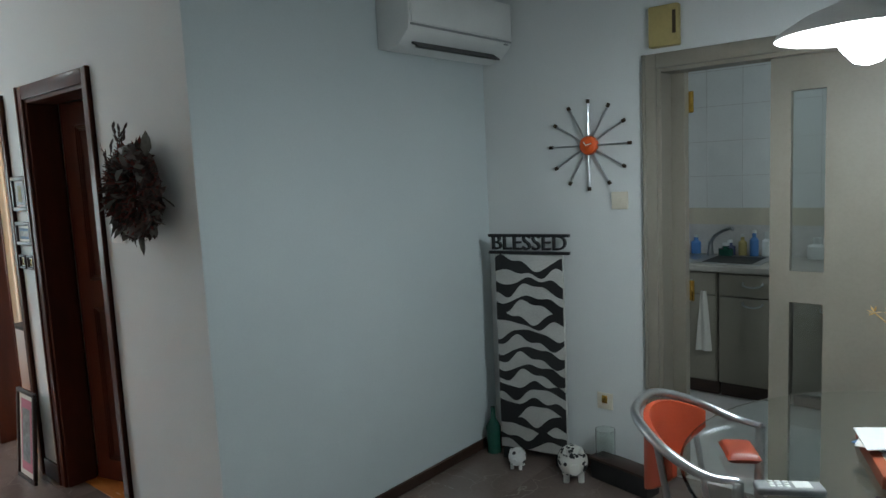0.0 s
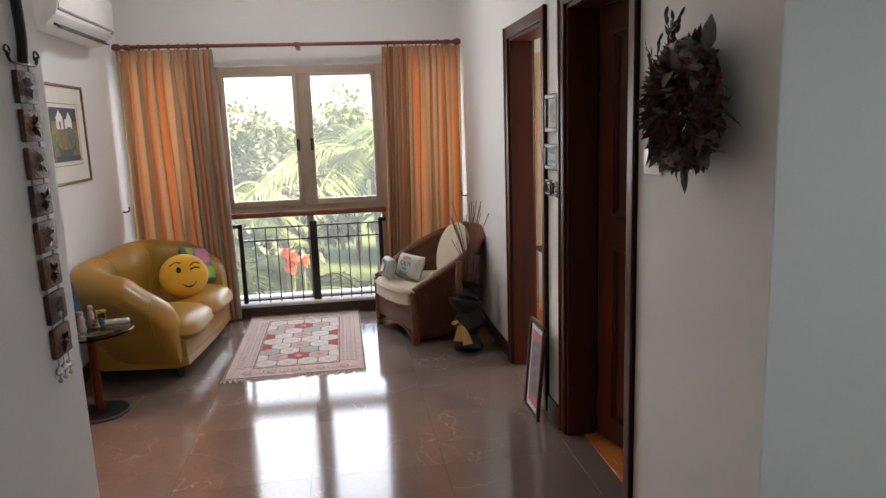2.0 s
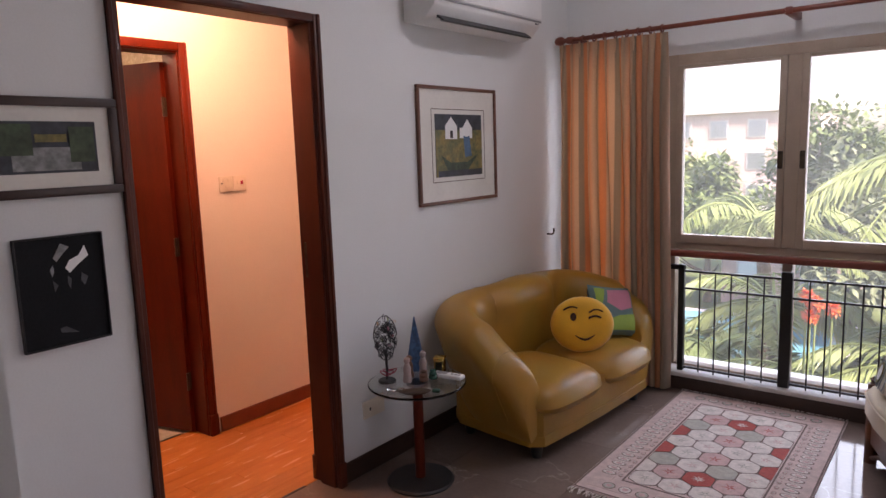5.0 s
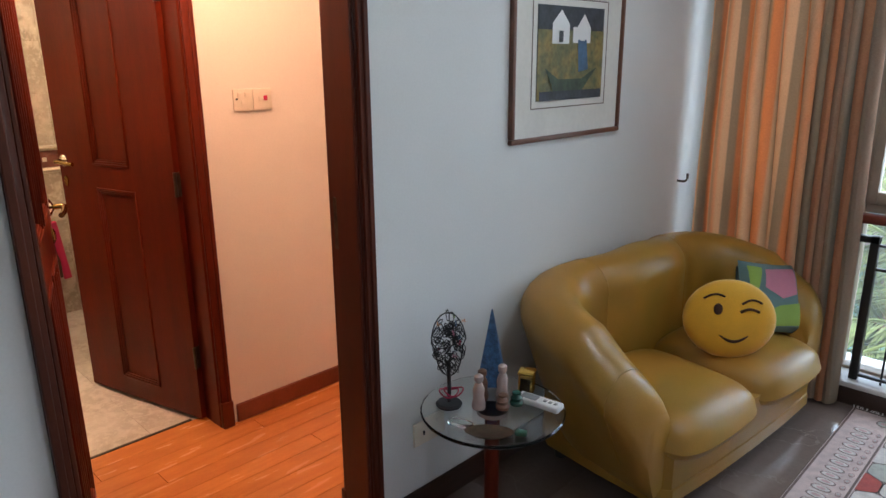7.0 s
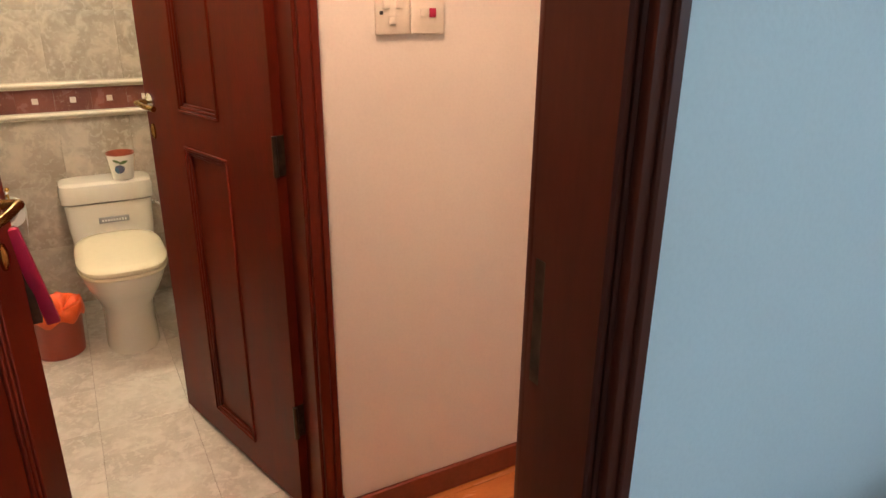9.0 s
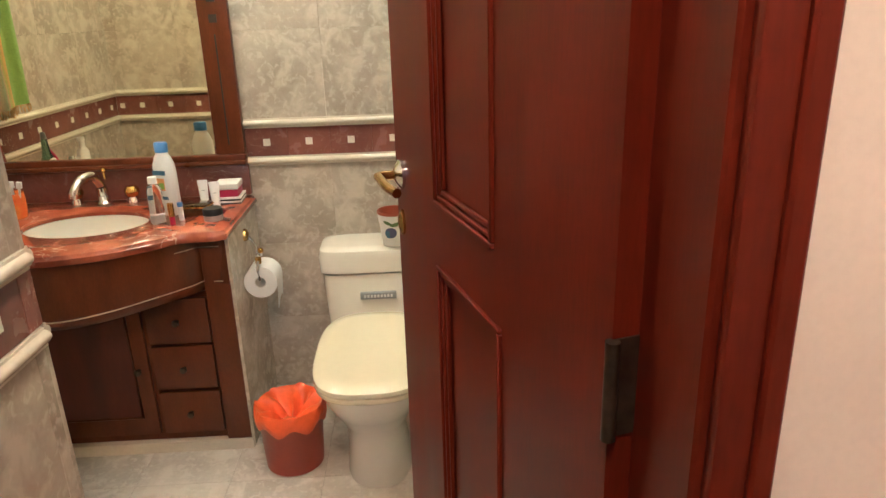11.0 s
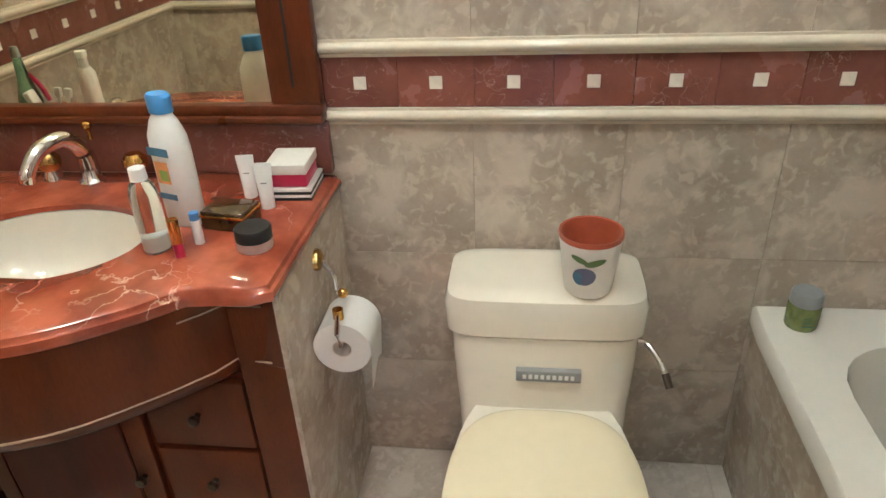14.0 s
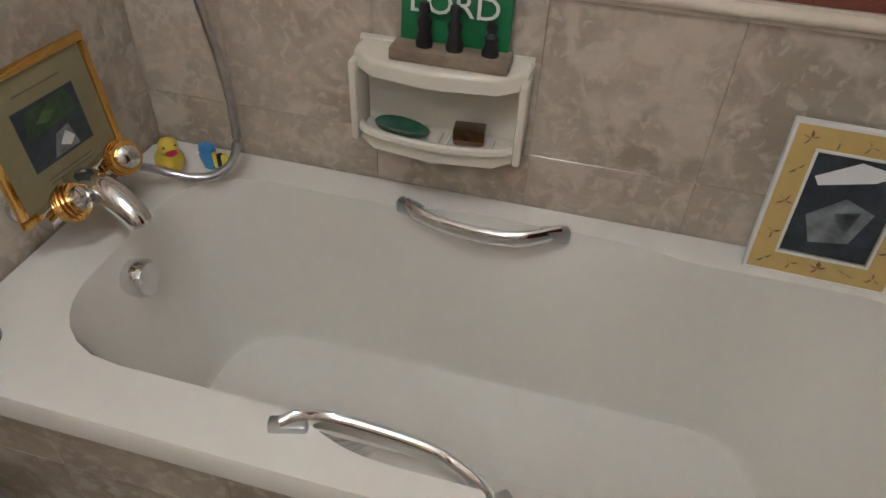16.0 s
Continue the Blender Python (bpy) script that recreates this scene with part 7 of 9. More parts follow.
def loft(sections, bm=None, cap0=True, cap1=True):
    """A skin through closed outlines of equal count."""
    b = bmesh.new()
    rings = [[b.verts.new(p) for p in s] for s in sections]
    n = len(rings[0])
    for a, c in zip(rings, rings[1:]):
        for i in range(n):
            b.faces.new((a[i], a[(i + 1) % n], c[(i + 1) % n], c[i]))
    if cap0:
        b.faces.new(rings[0])
    if cap1:
        b.faces.new(rings[-1])
    return join(bm, b) if bm else b


def super_oval(cx, cy, rx, ry, z, n=40, p=2.6, front=None):
    """A rounded outline; front stretches the +x half."""
    out = []
    for i in range(n):
        t = 2 * math.pi * i / n
        c, s = math.cos(t), math.sin(t)
        r = rx if c < 0 or front is None else front
        out.append((cx + r * math.copysign(abs(c) ** (2 / p), c), cy + ry * math.copysign(abs(s) ** (2 / p), s), z))
    return out


def ray_to(outline, c, t):
    """Where the ray from c at angle t leaves an outline."""
    dx, dy = math.cos(t), math.sin(t)
    best = None
    for (x0, y0), (x1, y1) in zip(outline, outline[1:] + outline[:1]):
        ex, ey = x1 - x0, y1 - y0
        den = dx * ey - dy * ex
        if abs(den) < 1e-9:
            continue
        a = ((x0 - c[0]) * ey - (y0 - c[1]) * ex) / den
        u = ((x0 - c[0]) * dy - (y0 - c[1]) * dx) / den
        if a > 0 and -1e-6 <= u <= 1 + 1e-6 and (best is None or a > best):
            best = a
    return (c[0] + dx * best, c[1] + dy * best)


# ---- vanity ----
bow = [(q.x, q.y) for q in curve_points([(-4.10, 3.575, 0), (-4.035, 3.50, 0), (-3.962, 3.38, 0), (-3.928, 3.22, 0), (-3.955, 3.05, 0), (-4.045, 2.925, 0), (-4.115, 2.865, 0)], 5)]
top_line = [(-4.555, 3.703), (-4.105, 3.703), (-4.10, 3.60)] + bow + [(-4.14, 2.84), (-4.14, 2.702), (-4.555, 2.702)]
BC, BA, BB = (-4.245, 3.235), 0.145, 0.19
van = thing("vanity_cabinet", (0, 0, 0), "brown wooden vanity cabinet with bowed front and drawers", "cabinet")
N = 120
angs = [2 * math.pi * i / N for i in range(N)]
outer = [ray_to(top_line, BC, t) for t in angs]
hole = [(BC[0] + BA * math.cos(t), BC[1] + BB * math.sin(t)) for t in angs]


def shrink(pts, k):
    return [(BC[0] + (x - BC[0]) * k, BC[1] + (y - BC[1]) * k) for x, y in pts]


vt = thing("marble_worktop", (0, 0, 0), "polished red marble vanity top with moulded edge", "worktop")
rings = [[(x, y, 0.772) for x, y in hole], [(x, y, 0.783) for x, y in hole], [(BC[0] + (x - BC[0]) * 1.02, BC[1] + (y - BC[1]) * 1.02, 0.785) for x, y in hole], [(x, y, 0.785) for x, y in shrink(outer, 0.965)],
         [(x, y, 0.781) for x, y in shrink(outer, 0.985)], [(x, y, 0.773) for x, y in shrink(outer, 0.99)], [(x, y, 0.770) for x, y in outer], [(x, y, 0.760) for x, y in shrink(outer, 1.003)], [(x, y, 0.752) for x, y in shrink(outer, 0.995)], [(x, y, 0.750) for x, y in shrink(outer, 0.93)]]
part("slab", loft(rings, cap0=False, cap1=False), "red_marble", vt)
part("backsplash", box(-4.567, -4.543, 2.702, 3.690, 0.785, 0.897, bevel=0.004), "band_tile", vt, "dark red marble backsplash")
basin = thing("wash_basin", (0, 0, 0), "cream oval undermounted wash basin", "basin")
part("bowl", loft([[(BC[0] + BA * k * math.cos(t), BC[1] + BB * k * math.sin(t), z) for t in angs] for k, z in ((1.06, 0.772), (1.0, 0.770), (0.97, 0.745), (0.88, 0.69), (0.68, 0.655), (0.35, 0.642), (0.1, 0.64))], cap0=False), "ceramic", basin)
part("drain", moved(lathe([(0, 0), (0.02, 0), (0.018, 0.004), (0, 0.004)], 16), pose(BC[0], BC[1], 0.641)), "chrome", basin)

front_y0, front_y1, FX = 2.715, 3.690, -4.150
part("carcass", box(-4.555, FX - 0.02, front_y0, front_y1 - 0.004, 0.028, 0.632), "vanity_wood", van, smooth=False)
part("plinth", box(-4.555, FX + 0.005, front_y0, front_y1, FZ, 0.028), "trim_tile", van, "pale tiled plinth", smooth=False)
part("side_panel", box(-4.555, FX + 0.002, front_y1 - 0.004, front_y1 + 0.006, 0.0, 0.749), "bath_tile", van, "grey marble side panel", smooth=False)
for y0, y1 in ((front_y0, 2.80), (3.605, front_y1 - 0.004)):
    part("stile", box(FX - 0.02, FX, y0, y1, 0.028, 0.749, bevel=0.002), "vanity_wood", van)
# the bowed apron under the top
low = [(x - 0.022, y) for x, y in bow]
ap = [(FX - 0.01, 3.60)] + low + [(FX - 0.01, 2.82)]
b = bmesh.new()


def apron_low(y):
    """The scalloped lower edge of the apron."""
    return 0.573 - 0.030 * math.exp(-((y - 3.21) / 0.22) ** 2)


prev = None
for x, y in [(FX, 3.685)] + ap + [(FX, 2.715)]:
    zl = apron_low(y)
    cur = [b.verts.new(v) for v in ((x, y, 0.752), (x + 0.004, y, 0.60), (x + 0.0, y, zl + 0.02), (x - 0.02, y, zl), (FX - 0.015, y, zl), (FX - 0.015, y, 0.752))]
    if prev:
        for i in range(6):
            b.faces.new((prev[i], prev[(i + 1) % 6], cur[(i + 1) % 6], cur[i]))
    else:
        b.faces.new(cur)
    prev = cur
b.faces.new(prev)
apron = part("bowed_apron", b, "vanity_wood", van)
M["inlay"] = mat("pale_wood_inlay_line", (0.55, 0.40, 0.28), 0.35)
part("inlay_line", tube([(x + 0.003, y, apron_low(y) + 0.034) for x, y in [(FX, 3.665)] + ap + [(FX, 2.735)]], 0.0022, 5), "inlay", apron)
part("inlay_line", tube([(x + 0.003, y, 0.722) for x, y in [(FX, 3.665), (FX, 3.60)] + low[:3]], 0.0016, 5), "inlay", apron)


def drawer(y0, y1, z0, z1, name="drawer_front"):
    d = part(name, box(FX - 0.02, FX - 0.004, y0 + 0.003, y1 - 0.003, z0 + 0.003, z1 - 0.003, bevel=0.003), "vanity_wood", van)
    yk = (y0 + y1) / 2 if name == "drawer_front" else y1 - 0.035
    part("knob", moved(lathe([(0, 0), (0.006, 0), (0.005, 0.008), (0.011, 0.014), (0.010, 0.022), (0, 0.025)], 14), pose(FX - 0.004, yk, (z0 + z1) / 2, 0, 90)), "bronze", d, "small dark knob")


for k in range(3):
    drawer(2.805, 3.0, 0.055 + k * 0.168, 0.217 + k * 0.168)
    drawer(3.395, 3.60, 0.055 + k * 0.168, 0.217 + k * 0.168)
drawer(3.01, 3.385, 0.055, 0.55, "cupboard_door")
part("door_panel", box(FX - 0.010, FX - 0.003, 3.06, 3.33, 0.13, 0.50), "dark_wood", van, smooth=False)
part("door_bead", tube([(FX - 0.003, y, z) for y, z in ((3.055, 0.125), (3.335, 0.125), (3.335, 0.505), (3.055, 0.505))], 0.005, 6, closed=True), "vanity_wood", van)

# ---- mirror ----
mir = thing("mirror", (0, 0, 0), "large wall mirror in a brown wooden frame with black inlay", "mirror")
M["mirror_glass"] = mat("silvered_mirror", (0.86, 0.80, 0.60), 0.015, 1.0, 0.02, 1, 0.0)
for lim in ((-4.567, -4.535, 2.702, 2.800, 0.935, 2.0), (-4.567, -4.535, 3.586, 3.687, 0.935, 2.0), (-4.567, -4.535, 2.800, 3.586, 1.90, 2.0)):
    part("frame", box(*lim, bevel=0.005), "vanity_wood", mir)
bm = box(-4.567, -4.530, 2.702, 3.690, 0.912, 0.936, bevel=0.006)
box(-4.567, -4.520, 2.702, 3.690, 0.897, 0.914, bevel=0.007, bm=bm)
part("ledge", bm, "vanity_wood", mir, "moulded lower ledge")
part("glass", box(-4.560, -4.545, 2.800, 3.586, 0.936, 1.90), "mirror_glass", mir, smooth=False)
for y in (2.752, 3.636):
    part("inlay", box(-4.5352, -4.5340, y - 0.0025, y + 0.0025, 0.97, 1.34), "black", mir, smooth=False)
    part("inlay", box(-4.5352, -4.5340, y - 0.0025, y + 0.0025, 1.50, 1.88), "black", mir, smooth=False)
    for z in (1.39, 1.455):
        part("inlay_square", box(-4.5352, -4.5330, y - 0.013, y + 0.013, z - 0.013, z + 0.013), "black", mir, smooth=False)

# ---- towel on its rail ----
tow = thing("hand_towel", (0, 0, 0), "green and orange striped terry towel with fringe on rail", "towel")


def towel_front(u, v):
    return (-4.16 - 0.285 * u - 0.012 * v, 2.772 + 0.012 * math.sin(u * 11 + 2 * v) + 0.006 * math.sin(u * 27), 1.765 - 0.665 * v - 0.02 * u * v)


part("cloth", surface(towel_front, 40, 24, uv=(0.2, 1), thick=0.007), "towel", tow)
part("back_fold", surface(lambda u, v: (-4.165 - 0.27 * u, 2.740 + 0.008 * math.sin(u * 12), 1.765 - 0.56 * v), 24, 10, uv=(0.2, 1), thick=0.006), "towel_green", tow)
bm = bmesh.new()
rnd = random.Random(8)
for k in range(70):
    u = k / 69
    p = Vector(towel_front(u, 1.0))
    tube([p, p + Vector((rnd.uniform(-.006, .006), rnd.uniform(-.004, .004), -0.014)), p + Vector((rnd.uniform(-.01, .01), rnd.uniform(-.004, .006), -rnd.uniform(0.022, 0.034)))], 0.0018, 4, bm=bm)
part("fringe", bm, "straw", tow, "pale yellow fringe")
tr = thing("towel_rail", (0, 0, 0), "chrome towel rail on the tiled wall", "towel rail")
part("bar", tube([(-4.10, 2.752, 1.755), (-4.50, 2.752, 1.755)], 0.009, 12), "chrome", tr)
for x in (-4.10, -4.50):
    part("bracket", tube([(x, 2.702, 1.755), (x, 2.755, 1.755)], 0.012, 12), "brass", tr)

# ---- things on the vanity ----
VZ = 0.7852


def bottle(name, at, prof, m, label, cap=None, cap_m="white_plastic", cat="bottle", seg=20, flat=1.0, rz=0.0):
    root = thing(name, (*at, VZ), label, cat, rz)
    part("body", moved(lathe(prof, seg), Matrix.Diagonal((flat, 1, 1, 1))), m, root)
    if cap:
        part("cap", moved(lathe(cap, seg), Matrix.Diagonal((max(flat, 0.75), 1, 1, 1))), cap_m, root)
    return root


talc = bottle("talcum_bottle", (-4.325, 3.475), [(0, 0), (0.036, 0), (0.040, 0.006), (0.040, 0.14), (0.038, 0.165), (0.028, 0.19), (0.021, 0.20), (0.021, 0.208), (0, 0.208)], "white_plastic",
              "tall white talcum powder bottle with blue cap", [(0, 0.205), (0.023, 0.205), (0.024, 0.232), (0.020, 0.237), (0, 0.237)], "blue_plastic", flat=0.7, rz=-20)
for lim, m in (((0.0285, 0.0295, -0.024, 0.024, 0.135, 0.150), "paint_blue"), ((0.0285, 0.0297, -0.014, 0.016, 0.085, 0.125), "orange_fabric"), ((0.0287, 0.0299, -0.006, 0.014, 0.09, 0.11), "green_fabric"), ((0.0285, 0.0295, -0.02, 0.022, 0.055, 0.066), "paint_blue")):
    part("label_bar", box(*lim, bevel=0.0004), m, talc, smooth=False)
clear = bottle("clear_bottle", (-4.218, 3.471), [(0, 0), (0.021, 0), (0.023, 0.004), (0.023, 0.105), (0.018, 0.122), (0.011, 0.128), (0, 0.128)], "clear_glass", "clear plastic lotion bottle with white cap", [(0, 0.128), (0.014, 0.128), (0.013, 0.148), (0, 0.149)])
part("liquid", lathe([(0, 0.004), (0.0205, 0.004), (0.0205, 0.03), (0, 0.03)], 18), "white", clear)
pump = bottle("pump_bottle", (-4.163, 2.944), [(0, 0), (0.022, 0), (0.024, 0.005), (0.0235, 0.115), (0.015, 0.13), (0, 0.132)], "white_plastic", "white pump lotion bottle", [(0, 0.13), (0.012, 0.13), (0.012, 0.155), (0.015, 0.158), (0.014, 0.172), (0, 0.174)])
part("label_bar", box(0.0235, 0.0243, -0.010, 0.010, 0.05, 0.056), "grey_plastic", pump, smooth=False)
M["green_clear"] = glass("pale_green_plastic", (0.35, 0.62, 0.45), 0.15)
gr = bottle("green_bottle", (-4.30, 2.872), [(0, 0), (0.028, 0), (0.03, 0.005), (0.03, 0.09), (0.016, 0.14), (0.011, 0.19), (0, 0.19)], "green_clear", "pale green clear bottle with handwash", [(0, 0.19), (0.012, 0.19), (0.009, 0.215), (0, 0.217)], "grey_plastic", flat=0.7)
part("pink_handle", tube(curve_points([(0.02, 0.0, 0.145), (0.028, 0.018, 0.11), (0.03, 0.028, 0.075)], 4), 0.006, 8), "label_red", gr)
M["orange_clear"] = mat("orange_red_tumbler_glass", (0.72, 0.085, 0.012), 0.15, 0, 0.25, 14, 0.0, 40, second=(0.75, 0.26, 0.03), coat=0.5)
cupo = thing("toothbrush_tumbler", (-4.35, 2.963, VZ), "orange and red glass tumbler holding toothpaste and brushes", "tumbler")
part("glass", lathe([(0, 0), (0.029, 0), (0.033, 0.004), (0.037, 0.04), (0.036, 0.085), (0.034, 0.085), (0.034, 0.04), (0.030, 0.008), (0, 0.008)], 28), "orange_clear", cupo)
part("toothpaste", moved(box(-0.014, 0.014, -0.008, 0.008, 0.0, 0.115, bevel=0.004), pose(0.0, -0.012, 0.015, 16, -6)), "white_plastic", cupo)
for dy, a in ((0.015, -12), (0.006, -4)):
    part("toothbrush", moved(tube([(0, 0, 0.01), (0, 0, 0.125)], 0.0042, 8), pose(0.005, dy, 0, a, 5)), "white_plastic", cupo)
    part("brush_head", moved(box(-0.006, 0.006, -0.008, 0.008, 0.105, 0.127, bevel=0.002), pose(0.005, dy, 0, a, 5)), "white_plastic", cupo)
lip = bottle("lipstick", (-4.195, 3.522), [(0, 0), (0.0085, 0), (0.0085, 0.026), (0, 0.026)], "label_red", "gold and red lipstick tube standing on the marble", [(0, 0.026), (0.0095, 0.026), (0.0095, 0.068), (0, 0.069)], "gold", "lipstick")
lip2 = bottle("lip_balm", (-4.242, 3.535), [(0, 0), (0.008, 0), (0.008, 0.045), (0, 0.045)], "white_plastic", "white lip balm stick with blue cap", [(0, 0.045), (0.0085, 0.045), (0.0085, 0.058), (0, 0.059)], "blue_plastic", "lip balm")
M["tortoise"] = mat("dark_amber_lacquer", (0.085, 0.045, 0.014), 0.12, 0, 0.5, 40, 0.0, coat=0.5)
gbx = thing("lacquer_box", (-4.315, 3.565, VZ), "dark amber lacquer box with gold rim", "box", -8)
part("body", box(-0.032, 0.032, -0.042, 0.042, 0, 0.026, bevel=0.003), "tortoise", gbx)
part("rim", box(-0.034, 0.034, -0.044, 0.044, 0.024, 0.030, bevel=0.002), "gold", gbx)
part("lid", box(-0.032, 0.032, -0.042, 0.042, 0.029, 0.036, bevel=0.003), "tortoise", gbx)
jar = bottle("powder_jar", (-4.232, 3.638), [(0, 0), (0.029, 0), (0.030, 0.003), (0.030, 0.018), (0, 0.018)], "figure_pale", "small face powder jar with black lid", [(0, 0.018), (0.031, 0.018), (0.031, 0.036), (0.029, 0.039), (0, 0.039)], "black", "jar", 32)
for x, y, h, lean in ((-4.432, 3.556, 0.085, 4), (-4.386, 3.607, 0.088, -3)):
    tb = thing("cream_tube", (x, y, VZ), "white standing cosmetic cream tube", "tube", 8, group="cream tubes")
    part("cap", lathe([(0, 0), (0.013, 0), (0.013, 0.016), (0, 0.016)], 18), "white", tb)
    part("tube", loft([[(0.013 * math.cos(t) * (1 - 0.85 * k), 0.013 * math.sin(t) * (1 + 0.35 * k), 0.016 + (h - 0.016) * k) for t in [2 * math.pi * i / 20 for i in range(20)]] for k in (0, 0.3, 0.65, 0.92, 1.0)]), "white_plastic", tb)
    part("label_bar", box(0.0072, 0.0086, -0.006, 0.006, 0.05, 0.052), "grey_plastic", tb, smooth=False)
bxs = thing("soap_boxes", (-4.465, 3.636, VZ), "stack of black-striped, crimson and cream soap boxes", "box", 3)
for k in range(4):
    part("striped_layer", box(-0.052, 0.052, -0.046, 0.044, 0.006 * k, 0.006 * k + 0.0055), "black" if k % 2 == 0 else "white", bxs, smooth=False)
part("crimson_box", box(-0.045, 0.045, -0.040, 0.036, 0.0245, 0.050, bevel=0.002), "label_red", bxs)
part("cream_lid", box(-0.047, 0.047, -0.042, 0.038, 0.050, 0.070, bevel=0.002), "paper", bxs)
card = new("framed_card")
card.matrix_world = pose(-4.462, 2.785, VZ + 0.115, 0, 0, 138) @ pose(0, 0, 0, -7)
tagged(card, "small wooden frame with a verse card and white calla lilies", "picture")
bm = bmesh.new()
for lim in ((-0.075, 0.075, -0.012, 0, -0.115, -0.105), (-0.075, 0.075, -0.012, 0, 0.105, 0.115), (-0.075, -0.065, -0.012, 0, -0.105, 0.105), (0.065, 0.075, -0.012, 0, -0.105, 0.105)):
    box(*lim, bevel=0.002, bm=bm)
part("frame", bm, "rod_wood", card)
part("sheet", box(-0.065, 0.065, -0.006, -0.001, -0.105, 0.105), "paint_grey", card, smooth=False)
for k in range(7):
    part("text_bar", box(-0.05, -0.005 + 0.008 * (k % 3), -0.0072, -0.006, 0.07 - k * 0.012, 0.073 - k * 0.012), "line_brown", card, smooth=False)
for x, z, a in ((0.035, 0.055, 20), (0.03, -0.02, -15), (0.0, -0.06, 10)):
    part("lily", moved(lathe([(0.0, -0.03), (0.006, -0.01), (0.017, 0.012), (0.0, 0.02)], 10), pose(x, -0.007, z, 0, a) @ Matrix.Diagonal((1, 0.15, 1, 1))), "white", card)

# ---- basin tap ----
bt = thing("basin_tap", (0, 0, VZ), "chrome and gold basin tap with two handles", "tap")
part("base", moved(lathe([(0, 0), (0.026, 0), (0.026, 0.006), (0.018, 0.014), (0.016, 0.03), (0, 0.03)], 20), pose(-4.49, 3.19, 0)), "chrome", bt)
part("spout", tube(curve_points([(-4.495, 3.19, 0.02), (-4.49, 3.188, 0.07), (-4.455, 3.18, 0.108), (-4.40, 3.165, 0.105), (-4.365, 3.155, 0.075), (-4.36, 3.152, 0.055)], 6), 0.015, 14, radii=[0.019 - 0.006 * i / 30 for i in range(31)]), "chrome", bt)
part("knob", moved(lathe([(0, 0), (0.004, 0), (0.004, 0.02), (0.009, 0.026), (0.009, 0.036), (0, 0.042)], 12), pose(-4.515, 3.196, 0.085)), "gold", bt)
for y in (3.09, 3.284):
    h = part("valve", moved(lathe([(0, 0), (0.020, 0), (0.018, 0.012), (0.013, 0.022), (0, 0.022)], 18), pose(-4.508, y, 0)), "chrome", bt)
    part("handle", moved(lathe([(0.0, 0.02), (0.018, 0.022), (0.025, 0.034), (0.025, 0.046), (0.016, 0.058), (0, 0.061)], 18), pose(-4.508, y, 0)), "gold" if y > 3.2 else "brass", bt)

# ---- toilet paper holder ----
tp = thing("toilet_paper_holder", (0, 0, 0), "chrome and brass paper holder with a white roll", "paper holder")
part("rose", moved(lathe([(0, 0), (0.022, 0), (0.020, 0.008), (0.009, 0.014), (0, 0.014)], 18), pose(-4.35, 3.696, 0.693, -90)), "brass", tp)
part("arm", tube(curve_points([(-4.35, 3.705, 0.69), (-4.35, 3.725, 0.66), (-4.35, 3.728, 0.625), (-4.345, 3.745, 0.622), (-4.30, 3.755, 0.65)], 6), 0.006, 10), "chrome", tp)
part("ball", moved(lathe([(0, -0.010)] + [(0.010 * math.sin(a), -0.010 * math.cos(a)) for a in [math.pi * i / 8 for i in range(1, 8)]] + [(0, 0.010)], 12), pose(-4.30, 3.756, 0.652)), "gold", tp)
part("spindle", tube([(-4.37, 3.752, 0.565), (-4.255, 3.752, 0.565), (-4.245, 3.752, 0.60), (-4.262, 3.752, 0.628)], 0.005, 8), "chrome", tp)
part("joint", moved(lathe([(0, 0), (0.010, 0), (0.010, 0.02), (0, 0.02)], 12), pose(-4.268, 3.752, 0.618)), "gold", tp)
roll = thing("toilet_roll", (-4.312, 3.752, 0.552), "white toilet paper roll with a loose torn sheet", "toilet roll")
part("roll", moved(lathe([(0.019, -0.05), (0.055, -0.05), (0.055, 0.05), (0.019, 0.05), (0.019, -0.05)], 36, cap=False), pose(0, 0, 0, 0, 90)), "white", roll)
part("core", moved(lathe([(0.0175, -0.05), (0.019, -0.05), (0.019, 0.05), (0.0175, 0.05), (0.0175, -0.05)], 20, cap=False), pose(0, 0, 0, 0, 90)), "paper", roll)
part("loose_sheet", surface(lambda u, v: (-0.048 + 0.096 * u, 0.0555 - 0.006 * v, 0.0 - 0.085 * v + 0.012 * math.sin(u * 5) * v), 10, 8), "white", roll)

# ---- toilet ----
wc = thing("toilet", (0, 0, FZ), "cream one-piece toilet with pale yellow closed seat", "toilet")
CY = 4.128
sec = []
for z, xb, xf, hy in ((0.0, -4.30, -3.895, 0.108), (0.03, -4.31, -3.89, 0.106), (0.14, -4.33, -3.885, 0.100), (0.22, -4.36, -3.855, 0.112), (0.30, -4.40, -3.785, 0.148), (0.355, -4.40, -3.745, 0.165), (0.395, -4.40, -3.735, 0.170)):
    sec.append(super_oval((xb + xf) / 2, CY, (xf - xb) / 2, hy, z, 44, 2.5))
part("bowl", loft(sec), "ceramic", wc)
sec = []
for z, x0, x1, hy in ((0.30, -4.535, -4.29, 0.165), (0.40, -4.535, -4.312, 0.172), (0.43, -4.535, -4.320, 0.176), (0.50, -4.535, -4.328, 0.180), (0.548, -4.535, -4.333, 0.182)):
    sec.append(super_oval((x0 + x1) / 2, CY, (x1 - x0) / 2, hy, z, 44, 7))
part("cistern", loft(sec), "ceramic", wc)
sec = []
